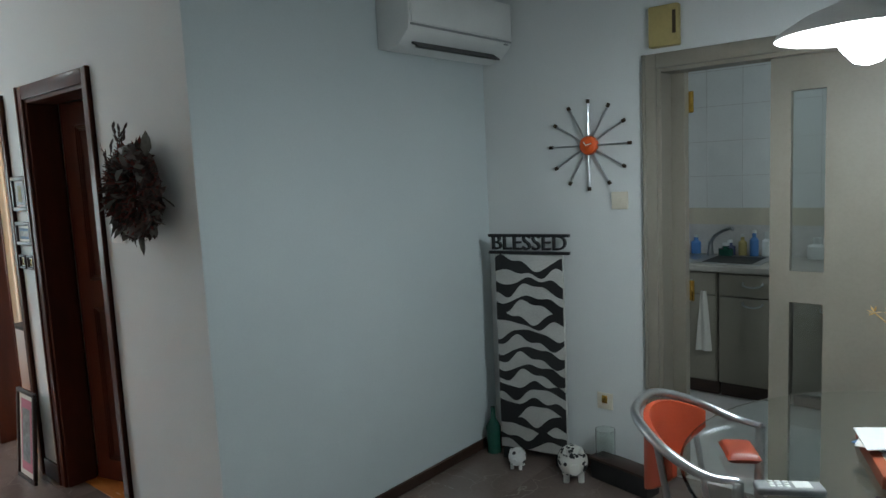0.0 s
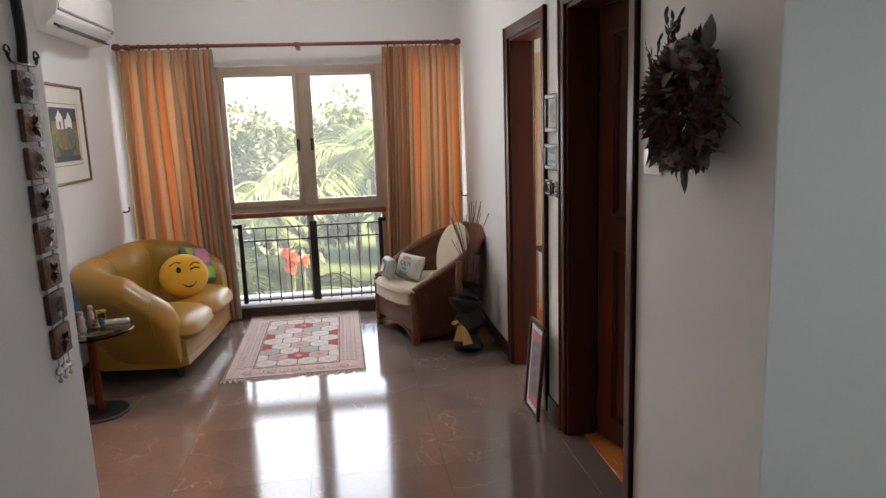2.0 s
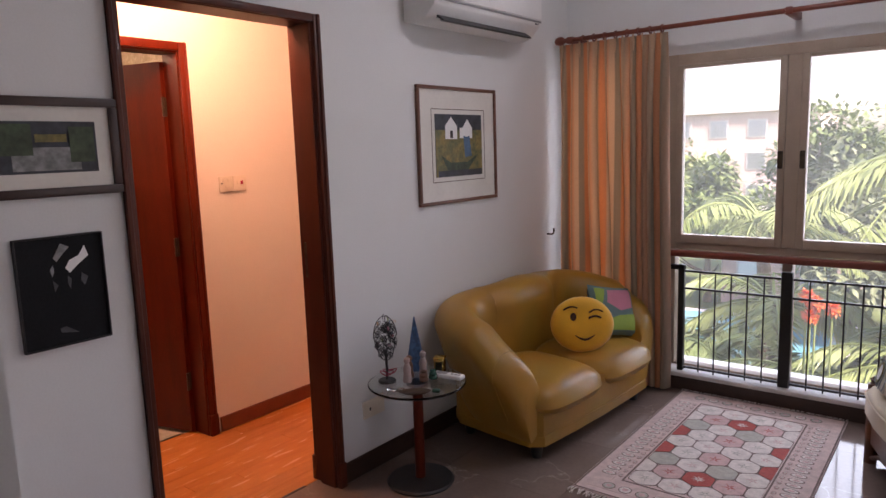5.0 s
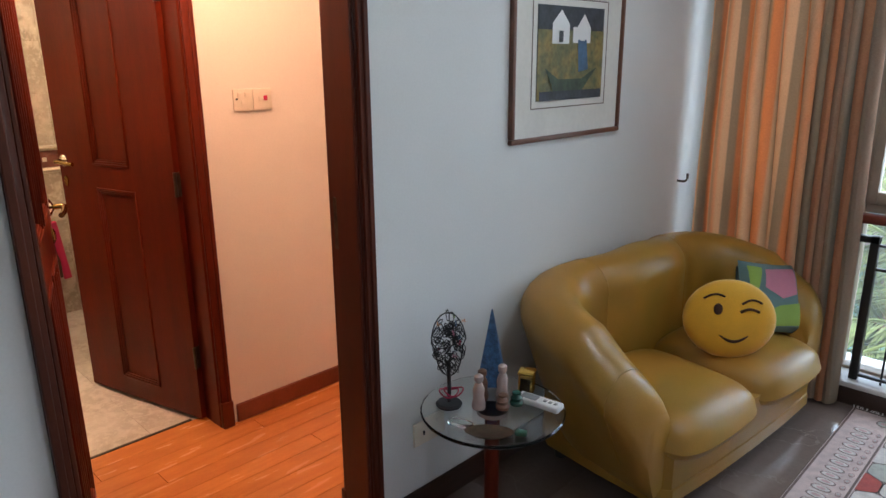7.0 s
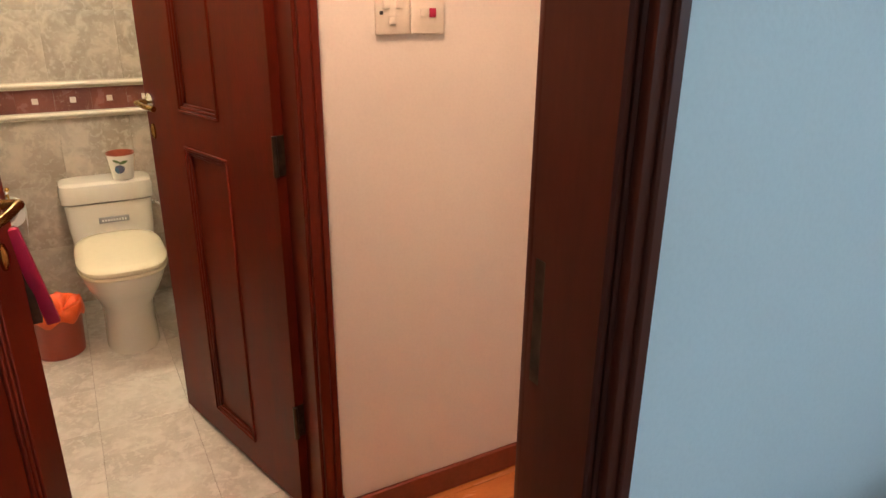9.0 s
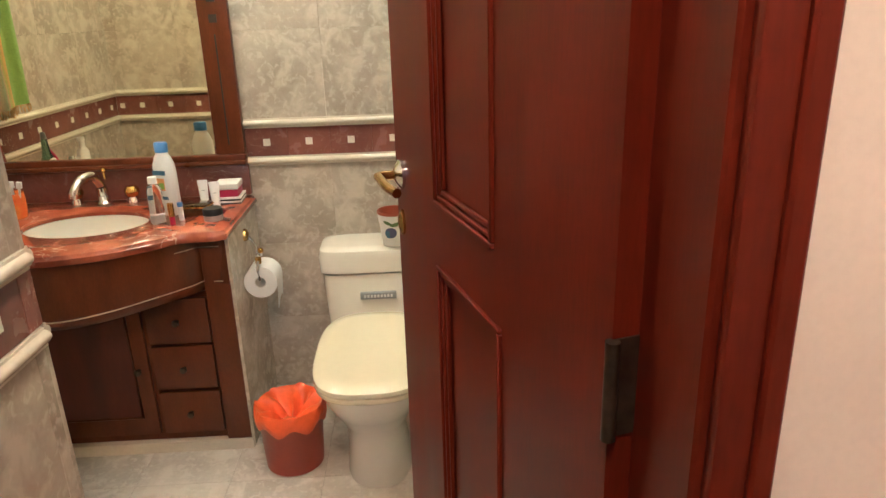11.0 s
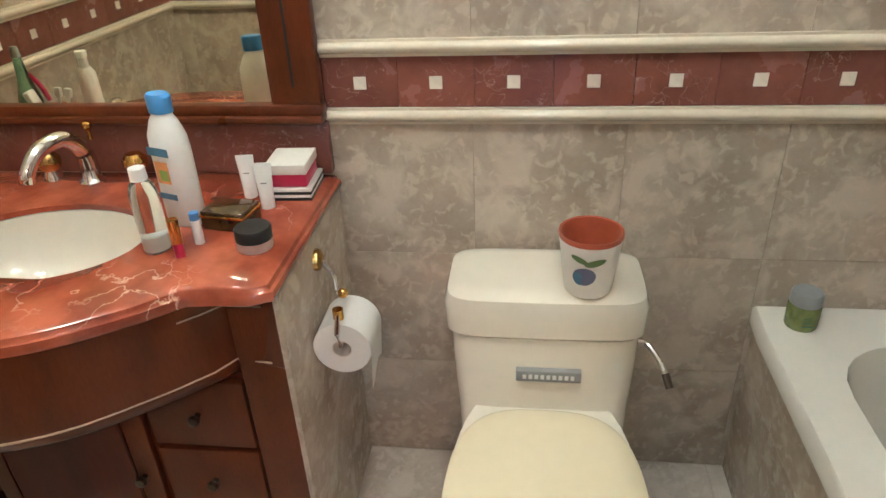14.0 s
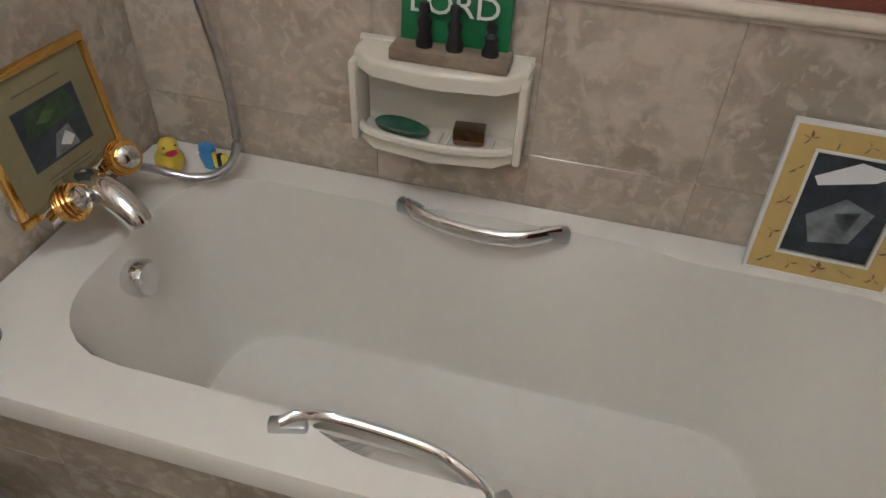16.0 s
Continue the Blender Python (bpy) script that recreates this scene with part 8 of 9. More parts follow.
for z, e in ((0.552, 0.0), (0.556, 0.008), (0.615, 0.010), (0.634, 0.004), (0.642, -0.012), (0.644, -0.03)):
    sec.append(super_oval(-4.432, CY, 0.098 + e, 0.184 + e, z, 44, 6))
part("cistern_lid", loft(sec), "ceramic", wc)
sec = [super_oval(-4.003, CY, 0.272 - e, 0.171 - e * 0.8, z, 48, 3.1) for z, e in ((0.397, 0.004), (0.402, 0.0), (0.412, 0.0), (0.415, 0.004))]
part("seat_ring", loft(sec), "seat_cream", wc, "pale yellow seat ring")
sec = [super_oval(-4.000, CY, 0.270 - e, 0.171 - e * 0.8, z, 48, 3.2) for z, e in ((0.418, 0.002), (0.422, 0.0), (0.432, 0.002), (0.440, 0.014), (0.444, 0.05), (0.445, 0.12))]
part("seat_lid", loft(sec), "seat_cream", wc, "pale yellow seat lid")
pl = part("name_plate", box(-4.330, -4.3130, 4.075, 4.20, 0.462, 0.487, bevel=0.002), "grey_plastic", wc, "small grey name plate")
for k in range(9):
    part("mark", box(-4.3135, -4.3125, 4.088 + k * 0.0115, 4.095 + k * 0.0115, 0.469, 0.479), "white", pl, smooth=False)
lv = part("flush_lever", moved(lathe([(0, 0), (0.012, 0), (0.010, 0.012), (0, 0.014)], 14), pose(-4.375, 4.306, 0.520, -90)), "chrome", wc)
part("lever_arm", tube(curve_points([(-4.375, 4.318, 0.520), (-4.365, 4.33, 0.518), (-4.335, 4.352, 0.495), (-4.31, 4.362, 0.472)], 5), 0.006, 9), "chrome", lv)
part("lever_tip", tube([(-4.325, 4.357, 0.485), (-4.305, 4.364, 0.466)], 0.008, 9), "bronze", lv)
cup = thing("plum_cup", (-4.372, 4.205, FZ + 0.645), "white ceramic cup with plum painting and terracotta inside", "cup")
part("wall", lathe([(0, 0), (0.040, 0), (0.043, 0.004), (0.058, 0.118), (0.0545, 0.118), (0.052, 0.10), (0.039, 0.01), (0, 0.01)], 40), "white", cup)
part("lining", lathe([(0.0575, 0.112), (0.0588, 0.118), (0.0575, 0.1215), (0.054, 0.1205), (0.0505, 0.10), (0.0385, 0.012), (0.0005, 0.011)], 40, cap=False), "terracotta", cup, "terracotta red glazed lining")


def on_cup(a, z, lift=0.0012):
    r = 0.043 + 0.0132 * (z / 0.1) + lift
    return Vector((r * math.cos(a), r * math.sin(a), z))


def cup_patch(name, ca, cz, wa, hz, m, turn=0.0, taper=0.0):
    b = bmesh.new()
    cen = b.verts.new(on_cup(ca, cz, 0.002))
    ring = []
    for i in range(18):
        t = 2 * math.pi * i / 18
        a, z = wa * math.cos(t) * (1 - taper * abs(math.cos(t)) ** 2), hz * math.sin(t)
        ring.append(b.verts.new(on_cup(ca + (a * math.cos(turn) - z / 0.05 * math.sin(turn)), cz + a * 0.05 * math.sin(turn) + z * math.cos(turn))))
    for i in range(18):
        b.faces.new((cen, ring[i], ring[(i + 1) % 18]))
    part(name, b, m, cup)


cup_patch("plum", -0.25, 0.052, 0.42, 0.019, "plum", 0.4)
cup_patch("plum", -0.45, 0.046, 0.22, 0.014, "paint_blue", 0.4)
cup_patch("leaf", 0.10, 0.083, 0.36, 0.007, "leaf_paint", 0.3, 0.0)
cup_patch("leaf", -0.42, 0.088, 0.30, 0.006, "leaf_paint", -0.4, 0.0)

# ---- bin ----
bn = thing("waste_bin", (-4.065, 3.845, FZ), "brick red waste bin lined with an orange bag", "bin")
part("bucket", lathe([(0, 0), (0.088, 0), (0.093, 0.005), (0.104, 0.20), (0.108, 0.205), (0.104, 0.21), (0.10, 0.205), (0.09, 0.01), (0, 0.01)], 36), "bin_red", bn)


def bag(u, v):
    t = 2 * math.pi * u
    w = 1 + 0.05 * math.sin(11 * t) + 0.03 * math.sin(23 * t + 1)
    if v < 0.5:
        q = v / 0.5
        r = 0.108 + 0.008 * w * math.sin(q * math.pi)
        return (r * math.cos(t), r * math.sin(t), 0.165 + 0.012 * math.sin(7 * t) + (0.06 * w) * q)
    q = (v - 0.5) / 0.5
    r = 0.106 * (1 - 0.85 * q)
    return (r * math.cos(t) + 0.01 * math.sin(9 * t) * q, r * math.sin(t), 0.225 * (0.97 + 0.03 * w) - 0.075 * q + 0.022 * math.sin(6 * t + 3 * q) * math.sin(q * math.pi))


part("bag", surface(bag, 90, 16, wrap_u=True), "orange_bag", bn, "crumpled orange bin bag")

# ---- bathtub ----
tub = thing("bathtub", (0, 0, FZ), "white built-in bathtub with chrome grab handles", "bathtub")
T0, T1, TF, TB, RIM = TX + 0.002, -2.90, 4.575, TY - 0.002, 0.487
TC = (-3.75, 4.92)
rect = [(T0, TF), (T1, TF), (T1, TB), (T0, TB)]
N2 = 144
ang2 = [2 * math.pi * i / N2 for i in range(N2)]


def inner(k, z):
    """The tub's inner outline at a depth, k from 0 (rim) to 1 (floor)."""
    x0, x1 = -4.435 + 0.085 * k, -3.02 - 0.22 * k
    y0, y1 = 4.675 + 0.075 * k, 5.165 - 0.055 * k
    r = 0.15 - 0.02 * k
    ol = []
    for cx, cy, a0 in ((x1 - r, y1 - r, 0), (x0 + r, y1 - r, 90), (x0 + r, y0 + r, 180), (x1 - r, y0 + r, 270)):
        for j in range(9):
            a = radians(a0 + j * 11.25)
            ol.append((cx + r * math.cos(a), cy + r * math.sin(a)))
    pts = []
    for t in ang2:
        x, y = ray_to(ol, TC, t)
        if k < 0.15:
            dip = math.exp(-((x + 3.72) / 0.24) ** 6)
            y += (-0.045 if y < TC[1] else 0.022) * dip * (1 if abs(y - TC[1]) > 0.15 else 0)
        pts.append((x, y, z))
    return pts


outer_r = [(*ray_to(rect, TC, t), 0) for t in ang2]
rings = [[(x, y, RIM - 0.045) for x, y, _ in outer_r], [(x, y, RIM - 0.008) for x, y, _ in outer_r], [(TC[0] + (x - TC[0]) * 0.995, TC[1] + (y - TC[1]) * 0.985, RIM) for x, y, _ in outer_r]]
ins = inner(0.0, RIM)
mid = [(a[0] * 0.25 + b[0] * 0.75, a[1] * 0.25 + b[1] * 0.75, RIM + 0.001) for a, b in zip(rings[-1], ins)]
rings += [mid, ins, inner(0.02, RIM - 0.006), inner(0.06, RIM - 0.02), inner(0.16, RIM - 0.06), inner(0.55, 0.26), inner(0.80, 0.155), inner(0.90, 0.112), inner(0.945, 0.100), inner(1.0, 0.095), [(TC[0] + (x - TC[0]) * 0.8, TC[1] + (y - TC[1]) * 0.75, 0.092) for x, y, _ in inner(1.0, 0)]]
part("shell", loft(rings, cap0=False), "tub", tub)
part("non_slip_patch", box(-3.95, -3.45, 4.84, 5.02, 0.0915, 0.0935), "tub", tub, smooth=False)
part("overflow", moved(lathe([(0, -0.02), (0.034, -0.02), (0.037, 0.004), (0.030, 0.018), (0.014, 0.023), (0, 0.023)], 24), pose(-4.402, 4.900, 0.425, 0, 82)), "chrome", tub, "round chrome overflow plate")
part("drain", moved(lathe([(0, 0), (0.028, 0), (0.026, 0.005), (0, 0.006)], 20), pose(-4.15, 4.88, 0.094)), "chrome", tub)


def grab(pts, feet):
    g = part("grab_handle", tube(curve_points(pts, 7), 0.0105, 12, flat=1.7), "chrome", tub, "curved chrome grab handle")
    for p, d in feet:
        part("foot", moved(box(-0.028, 0.028, -0.012, 0.012, -0.014, 0.014, bevel=0.006), pose(*p, 0, 0, d)), "steel", g)


grab([(-3.985, 5.170, 0.490), (-3.955, 5.150, 0.489), (-3.89, 5.136, 0.485), (-3.82, 5.132, 0.484), (-3.75, 5.138, 0.488), (-3.685, 5.168, 0.496)], [((-3.975, 5.166, 0.488), -20), ((-3.695, 5.164, 0.493), 20)])
grab([(-3.998, 4.645, 0.488), (-3.978, 4.660, 0.492), (-3.93, 4.676, 0.482), (-3.80, 4.674, 0.472), (-3.74, 4.655, 0.470), (-3.705, 4.630, 0.472), (-3.692, 4.612, 0.480)], [((-3.99, 4.648, 0.486), 15), ((-3.695, 4.614, 0.480), 40)])
RZ = FZ + RIM

# bath mixer with hose
bm_ = thing("bath_mixer", (0, 0, 0), "chrome bath mixer with gold ribbed handles and hose", "tap")
part("bar", tube([(-4.50, 4.84, 0.565), (-4.50, 5.04, 0.575)], 0.019, 16), "chrome", bm_)
for y in (4.87, 5.015):
    part("wall_stub", tube([(TX + 0.003, y, 0.565), (-4.50, y, 0.568)], 0.017, 14), "chrome", bm_)
    part("rose", moved(lathe([(0, 0), (0.032, 0), (0.030, 0.008), (0, 0.012)], 20), pose(TX + 0.002, y, 0.565, 0, 90)), "chrome", bm_)
    bmh = bmesh.new()
    for k in range(5):
        lathe([(0.0, 0.03 + k * 0.006), (0.0255 - abs(k - 2) * 0.002, 0.030 + k * 0.006), (0.0265 - abs(k - 2) * 0.002, 0.033 + k * 0.006), (0.0255 - abs(k - 2) * 0.002, 0.0355 + k * 0.006), (0, 0.0355 + k * 0.006)], 20, bm=bmh)
    hd = part("handle", moved(bmh, pose(-4.505, y + (-0.015 if y < 4.9 else 0.015), 0.568, -20 if y < 4.9 else 20, 62) @ Matrix.Diagonal((1.3, 1.3, 1.15, 1))), "gold", bm_, "gold ribbed handle")
    part("end_cap", moved(lathe([(0, 0), (0.022, 0), (0.020, 0.010), (0.010, 0.016), (0, 0.017)], 18), pose(-4.505, y + (-0.015 if y < 4.9 else 0.015), 0.568, -20 if y < 4.9 else 20, 62) @ pose(0, 0, 0.068)), "chrome", hd)
part("spout", tube(curve_points([(-4.50, 4.93, 0.575), (-4.47, 4.925, 0.592), (-4.42, 4.915, 0.588), (-4.375, 4.905, 0.560), (-4.365, 4.902, 0.545)], 6), 0.02, 14, radii=[0.029 - 0.007 * i / 24 for i in range(25)]), "chrome", bm_)
hose = curve_points([(-4.50, 5.03, 0.560), (-4.46, 5.075, 0.525), (-4.40, 5.10, 0.502), (-4.345, 5.125, 0.51), (-4.325, 5.16, 0.56), (-4.345, 5.19, 0.70), (-4.39, 5.205, 0.90), (-4.43, 5.21, 1.2), (-4.45, 5.21, 1.7)], 10)
part("hose", tube(hose, 0.0085, 10, radii=[0.0085 + 0.0008 * (i % 2) for i in range(len(hose))]), "steel", bm_, "flexible steel shower hose")
sr = thing("shower_rail", (0, 0, 0), "chrome shower head on a wall bracket", "shower")
part("bracket", tube([(-4.45, TY, 1.72), (-4.45, 5.19, 1.72)], 0.014, 12), "chrome", sr)
part("head", moved(lathe([(0.012, 0), (0.014, 0.12), (0.04, 0.16), (0.042, 0.175), (0, 0.178)], 20), pose(-4.45, 5.20, 1.68, -40)), "chrome", sr)

# ducks and toys in the corner, jar, frames
dk = thing("rubber_duck", (-4.475, 5.145, RZ), "yellow rubber duck with an orange-red beak on the tub", "toy", -40)
M["duck_yellow"] = mat("yellow_rubber", (0.70, 0.55, 0.03), 0.4, 0, 0.06)
part("body", moved(lathe([(0, -0.032), (0.02, -0.028), (0.03, -0.008), (0.030, 0.008), (0.02, 0.026), (0, 0.03)], 18), pose(0, 0, 0.026, 0, 0, 0) @ Matrix.Diagonal((1.2, 0.95, 0.85, 1))), "duck_yellow", dk)
part("head", moved(lathe([(0, -0.02)] + [(0.02 * math.sin(a), -0.02 * math.cos(a)) for a in [math.pi * i / 10 for i in range(1, 10)]] + [(0, 0.02)], 16), pose(0.014, 0, 0.062)), "duck_yellow", dk)
part("beak", moved(lathe([(0.010, 0), (0.009, 0.008), (0.0, 0.018)], 10), pose(0.030, 0, 0.058, 0, 90) @ Matrix.Diagonal((0.6, 1.2, 1, 1))), "label_red", dk)
part("tail", moved(lathe([(0.012, 0), (0.0, 0.024)], 8), pose(-0.028, 0, 0.034, 0, -50)), "duck_yellow", dk)
for s in (-1, 1):
    part("eye", moved(lathe([(0, -0.003), (0.003, 0), (0, 0.003)], 8), pose(0.028, s * 0.011, 0.069)), "black", dk)
fs = thing("fish_toy", (-4.405, 5.175, RZ), "blue and yellow striped rubber fish on the tub", "toy", -20)
part("body", moved(lathe([(0, -0.03), (0.016, -0.026), (0.024, 0), (0.020, 0.022), (0, 0.03)], 16), pose(0, 0, 0.03) @ Matrix.Diagonal((0.9, 0.7, 1, 1))), "blue_plastic", fs)
for k in range(3):
    part("tail_stripe", box(0.018 + k * 0.014, 0.032 + k * 0.014, -0.006, 0.006, 0.012 + k * 0.004, 0.045 + k * 0.003, bevel=0.003), "duck_yellow" if k % 2 == 0 else "black", fs)
part("eye", moved(lathe([(0, -0.004), (0.005, 0), (0, 0.004)], 10), pose(-0.010, -0.016, 0.04)), "white", fs)
jr = thing("salt_jar", (-4.50, 4.655, RZ), "small green glass jar with grey lid on the tub", "jar")
M["jar_green"] = mat("olive_green_jar", (0.26, 0.30, 0.09), 0.25, 0, 0.3, 50, 0.0, coat=0.4)
part("body", lathe([(0, 0), (0.030, 0), (0.032, 0.004), (0.032, 0.050), (0.028, 0.056), (0, 0.056)], 26), "jar_green", jr)
part("lid", lathe([(0, 0.056), (0.031, 0.056), (0.031, 0.078), (0.028, 0.082), (0, 0.082)], 26), "grey_plastic", jr)
for k in range(3):
    part("label_bar", box(0.0315, 0.0328, -0.010, 0.012 - k * 0.004, 0.014 + k * 0.009, 0.018 + k * 0.009), "leaf_paint", jr, smooth=False)

gf = new("gold_picture_frame")
gf.matrix_world = pose(-4.528, 4.947, 0.676, 0, 0, 90) @ pose(0, 0, 0, -7, 3, 0)
tagged(gf, "gold framed landscape picture resting on the bath mixer", "picture")
bm = bmesh.new()
for lim in ((-0.132, 0.132, -0.012, 0, -0.118, -0.102), (-0.132, 0.132, -0.012, 0, 0.102, 0.118), (-0.132, -0.116, -0.012, 0, -0.102, 0.102), (0.116, 0.132, -0.012, 0, -0.102, 0.102)):
    box(*lim, bevel=0.004, bm=bm)
part("frame", bm, "gold", gf)
M["olive_mount"] = mat("olive_grey_mount", (0.25, 0.22, 0.11), 0.7, 0, 0.1)
part("mount", box(-0.116, 0.116, -0.007, -0.001, -0.102, 0.102), "olive_mount", gf, smooth=False)
im = part("image", box(-0.066, 0.072, -0.0082, -0.007, -0.050, 0.052), "paint_night", gf, smooth=False)
for pts, m in (([(-0.06, 0.0), (-0.04, 0.045), (0.05, 0.048), (0.065, 0.01), (0.0, 0.005)], "paint_green"), ([(-0.03, 0.02), (0.01, 0.042), (0.05, 0.03), (0.0, 0.012)], "leaf_paint"), ([(-0.02, -0.045), (0.0, -0.01), (0.03, -0.005), (0.04, -0.045)], "paint_grey"), ([(0.0, -0.03), (0.02, -0.012), (0.035, -0.03), (0.02, -0.04)], "white")):
    b = bmesh.new()
    b.faces.new([b.verts.new((x, -0.0088, z)) for x, z in pts])
    part("patch", b, m, im, smooth=False)
for z in (-0.072, -0.08, 0.072):
    part("text_bar", box(-0.05, 0.055, -0.0078, -0.007, z, z + 0.003), "line_brown", gf, smooth=False)

# soap shelf with its sign
sh = thing("soap_shelf", (-3.935, TY, FZ), "white ceramic two-tier soap shelf on the wall", "shelf")
def shelf_line(grow):
    return [(-0.155 - grow, 0.0), (-0.150 - grow, -0.05), (-0.11, -0.085 - grow), (0, -0.10 - grow), (0.11, -0.085 - grow), (0.150 + grow, -0.05), (0.155 + grow, 0.0)]
part("upper_tray", prism(shelf_line(0.002), 0.755, 0.785, 0.008, 3), "ceramic", sh)
part("lower_tray", prism(shelf_line(0.0), 0.612, 0.632, 0.004, 2), "ceramic", sh)
for s in (-1, 1):
    part("side", box(*sorted((s * 0.157, s * 0.142)), -0.075, 0.0, 0.615, 0.77, bevel=0.006), "ceramic", sh)
part("back", box(-0.155, 0.155, -0.010, 0.0, 0.615, 0.79), "ceramic", sh, smooth=False)
part("lip", tube(curve_points([(-0.148, -0.05, 0.64), (-0.11, -0.083, 0.642), (0, -0.098, 0.643), (0.11, -0.083, 0.642), (0.148, -0.05, 0.64)], 6), 0.009, 9), "ceramic", sh)
for k in range(7):
    part("soap_ridge", box(0.0 + k * 0.016, 0.008 + k * 0.016, -0.085, -0.03, 0.630, 0.637, bevel=0.002), "ceramic", sh)
dsh = thing("leaf_dish", (-4.005, TY - 0.055, FZ + 0.637), "dark green leaf-shaped soap dish on the shelf", "dish", -12)
M["dish_green"] = mat("dark_green_glaze", (0.04, 0.12, 0.075), 0.2, 0, 0.3, 20, 0.0, coat=0.5)
part("leaf", loft([[(0.055 * math.cos(t) * k * (1 + 0.12 * math.cos(t)), 0.028 * math.sin(t) * k, z) for t in [2 * math.pi * i / 24 for i in range(24)]] for k, z in ((0.6, 0), (0.95, 0.008), (1.0, 0.014), (0.93, 0.012), (0.5, 0.006))]), "dish_green", dsh)
sp = thing("soap_bar", (-3.875, TY - 0.052, FZ + 0.638), "dark brown patterned soap bar on the shelf", "soap", 6)
part("bar", box(-0.028, 0.028, -0.018, 0.018, 0, 0.028, bevel=0.006, seg=3), "figure_brown", sp)
part("wrapper", box(-0.0285, 0.0285, -0.0185, 0.0185, 0.010, 0.031, bevel=0.003), "tortoise", sp)
sg = thing("green_sign", (-3.915, TY - 0.045, FZ + 0.786), "green sign with pale lettering and dark figures", "sign")
M["sign_green"] = mat("painted_green_sign", (0.03, 0.17, 0.05), 0.5, 0, 0.15, 12)
M["sign_wood"] = mat("grey_weathered_wood", (0.26, 0.20, 0.14), 0.7, 0, 0.3, 20, 0.2)
part("board", moved(box(-0.092, 0.092, -0.006, 0.006, 0.0, 0.165, bevel=0.002), pose(0, 0.012, 0.004, -6)), "sign_green", sg)
part("shelf_base", box(-0.10, 0.10, -0.034, 0.016, 0.0, 0.022, bevel=0.003), "sign_wood", sg)
part("word", moved(text_mesh("LORD", 0.052, 0.001), pose(0.0, 0.012, 0.088, 84) @ pose(0, 0, 0.0075) @ Matrix.Diagonal((1.1, 1, 1, 1))), "paper", sg, smooth=False)
for x in (-0.045, 0.006, 0.066):
    part("figure", moved(lathe([(0, 0), (0.014, 0), (0.015, 0.008), (0.010, 0.03), (0.013, 0.045), (0.007, 0.056), (0.010, 0.066), (0.008, 0.078), (0, 0.082)], 12), pose(x, -0.012, 0.022) @ Matrix.Diagonal((1, 0.7, 0.95 if x < 0.05 else 0.7, 1))), "black", sg)

yf = new("leaf_picture_frame")
yf.matrix_world = pose(-3.242, TY - 0.035, RZ + 0.137, 0, 0, -2) @ pose(0, 0, 0, -8)
tagged(yf, "yellow leaf-decorated ceramic frame leaning on tub wall", "picture")
M["frame_yellow"] = mat("pale_yellow_glaze", (0.62, 0.46, 0.14), 0.3, 0, 0.1, 8, coat=0.3)
bm = bmesh.new()
W2, H2, BD = 0.112, 0.135, 0.042
for lim in ((-W2, W2, -0.014, 0, -H2, -H2 + BD), (-W2, W2, -0.014, 0, H2 - BD, H2), (-W2, -W2 + BD, -0.014, 0, -H2 + BD, H2 - BD), (W2 - BD, W2, -0.014, 0, -H2 + BD, H2 - BD)):
    box(*lim, bm=bm)
part("frame", bm, "frame_yellow", yf, smooth=False)
bm = bmesh.new()
for a, b_ in ((1.0, 0.96), ):
    for lim in ((-W2 - 0.006, W2 + 0.006, -0.016, 0, -H2 - 0.006, -H2), (-W2 - 0.006, W2 + 0.006, -0.016, 0, H2, H2 + 0.006), (-W2 - 0.006, -W2, -0.016, 0, -H2, H2), (W2, W2 + 0.006, -0.016, 0, -H2, H2),
                (-W2 + BD - 0.005, W2 - BD + 0.005, -0.016, -0.002, -H2 + BD - 0.005, -H2 + BD), (-W2 + BD - 0.005, W2 - BD + 0.005, -0.016, -0.002, H2 - BD, H2 - BD + 0.005), (-W2 + BD - 0.005, -W2 + BD, -0.016, -0.002, -H2 + BD, H2 - BD), (W2 - BD, W2 - BD + 0.005, -0.016, -0.002, -H2 + BD, H2 - BD)):
        box(*lim, bevel=0.001, seg=1, bm=bm)
part("border", bm, "white", yf)
ph_ = part("photo", box(-W2 + BD, W2 - BD, -0.008, -0.004, -H2 + BD, H2 - BD), "paint_night", yf, smooth=False)
for pts, m in (([(-0.06, 0.05), (0.0, 0.085), (0.06, 0.075), (0.03, 0.055), (-0.05, 0.035)], "white"), ([(-0.05, -0.02), (0.0, 0.02), (0.05, 0.0), (0.03, -0.06), (-0.03, -0.07)], "paint_grey"), ([(-0.01, -0.01), (0.03, 0.0), (0.02, -0.05)], "black")):
    b = bmesh.new()
    b.faces.new([b.verts.new((x, -0.0088, z)) for x, z in pts])
    part("patch", b, m, ph_, smooth=False)
rnd = random.Random(14)
spots = [(x, z) for z in (-H2 + BD / 2, H2 - BD / 2) for x in (-0.088, -0.045, 0.0, 0.045, 0.088)] + [(x, z) for x in (-W2 + BD / 2, W2 - BD / 2) for z in (-0.06, 0.0, 0.06)]
for k, (x, z) in enumerate(spots):
    bm = bmesh.new()
    a0 = rnd.uniform(0, 6.28)
    for j in range((2, 3, 5)[k % 3]):
        a = a0 + j * 6.28 / (2, 3, 5)[k % 3]
        leaf_quad(bm, Vector((x, -0.0155, z)), Vector((math.cos(a), -0.02, math.sin(a))), 0.014, 0.009)
    part("leaf", bm, ("leaf_paint", "paint_ochre", "figure_brown")[k % 3], yf, smooth=False)

# ---- pieces: tiles, boards ----
tile_cache = {}


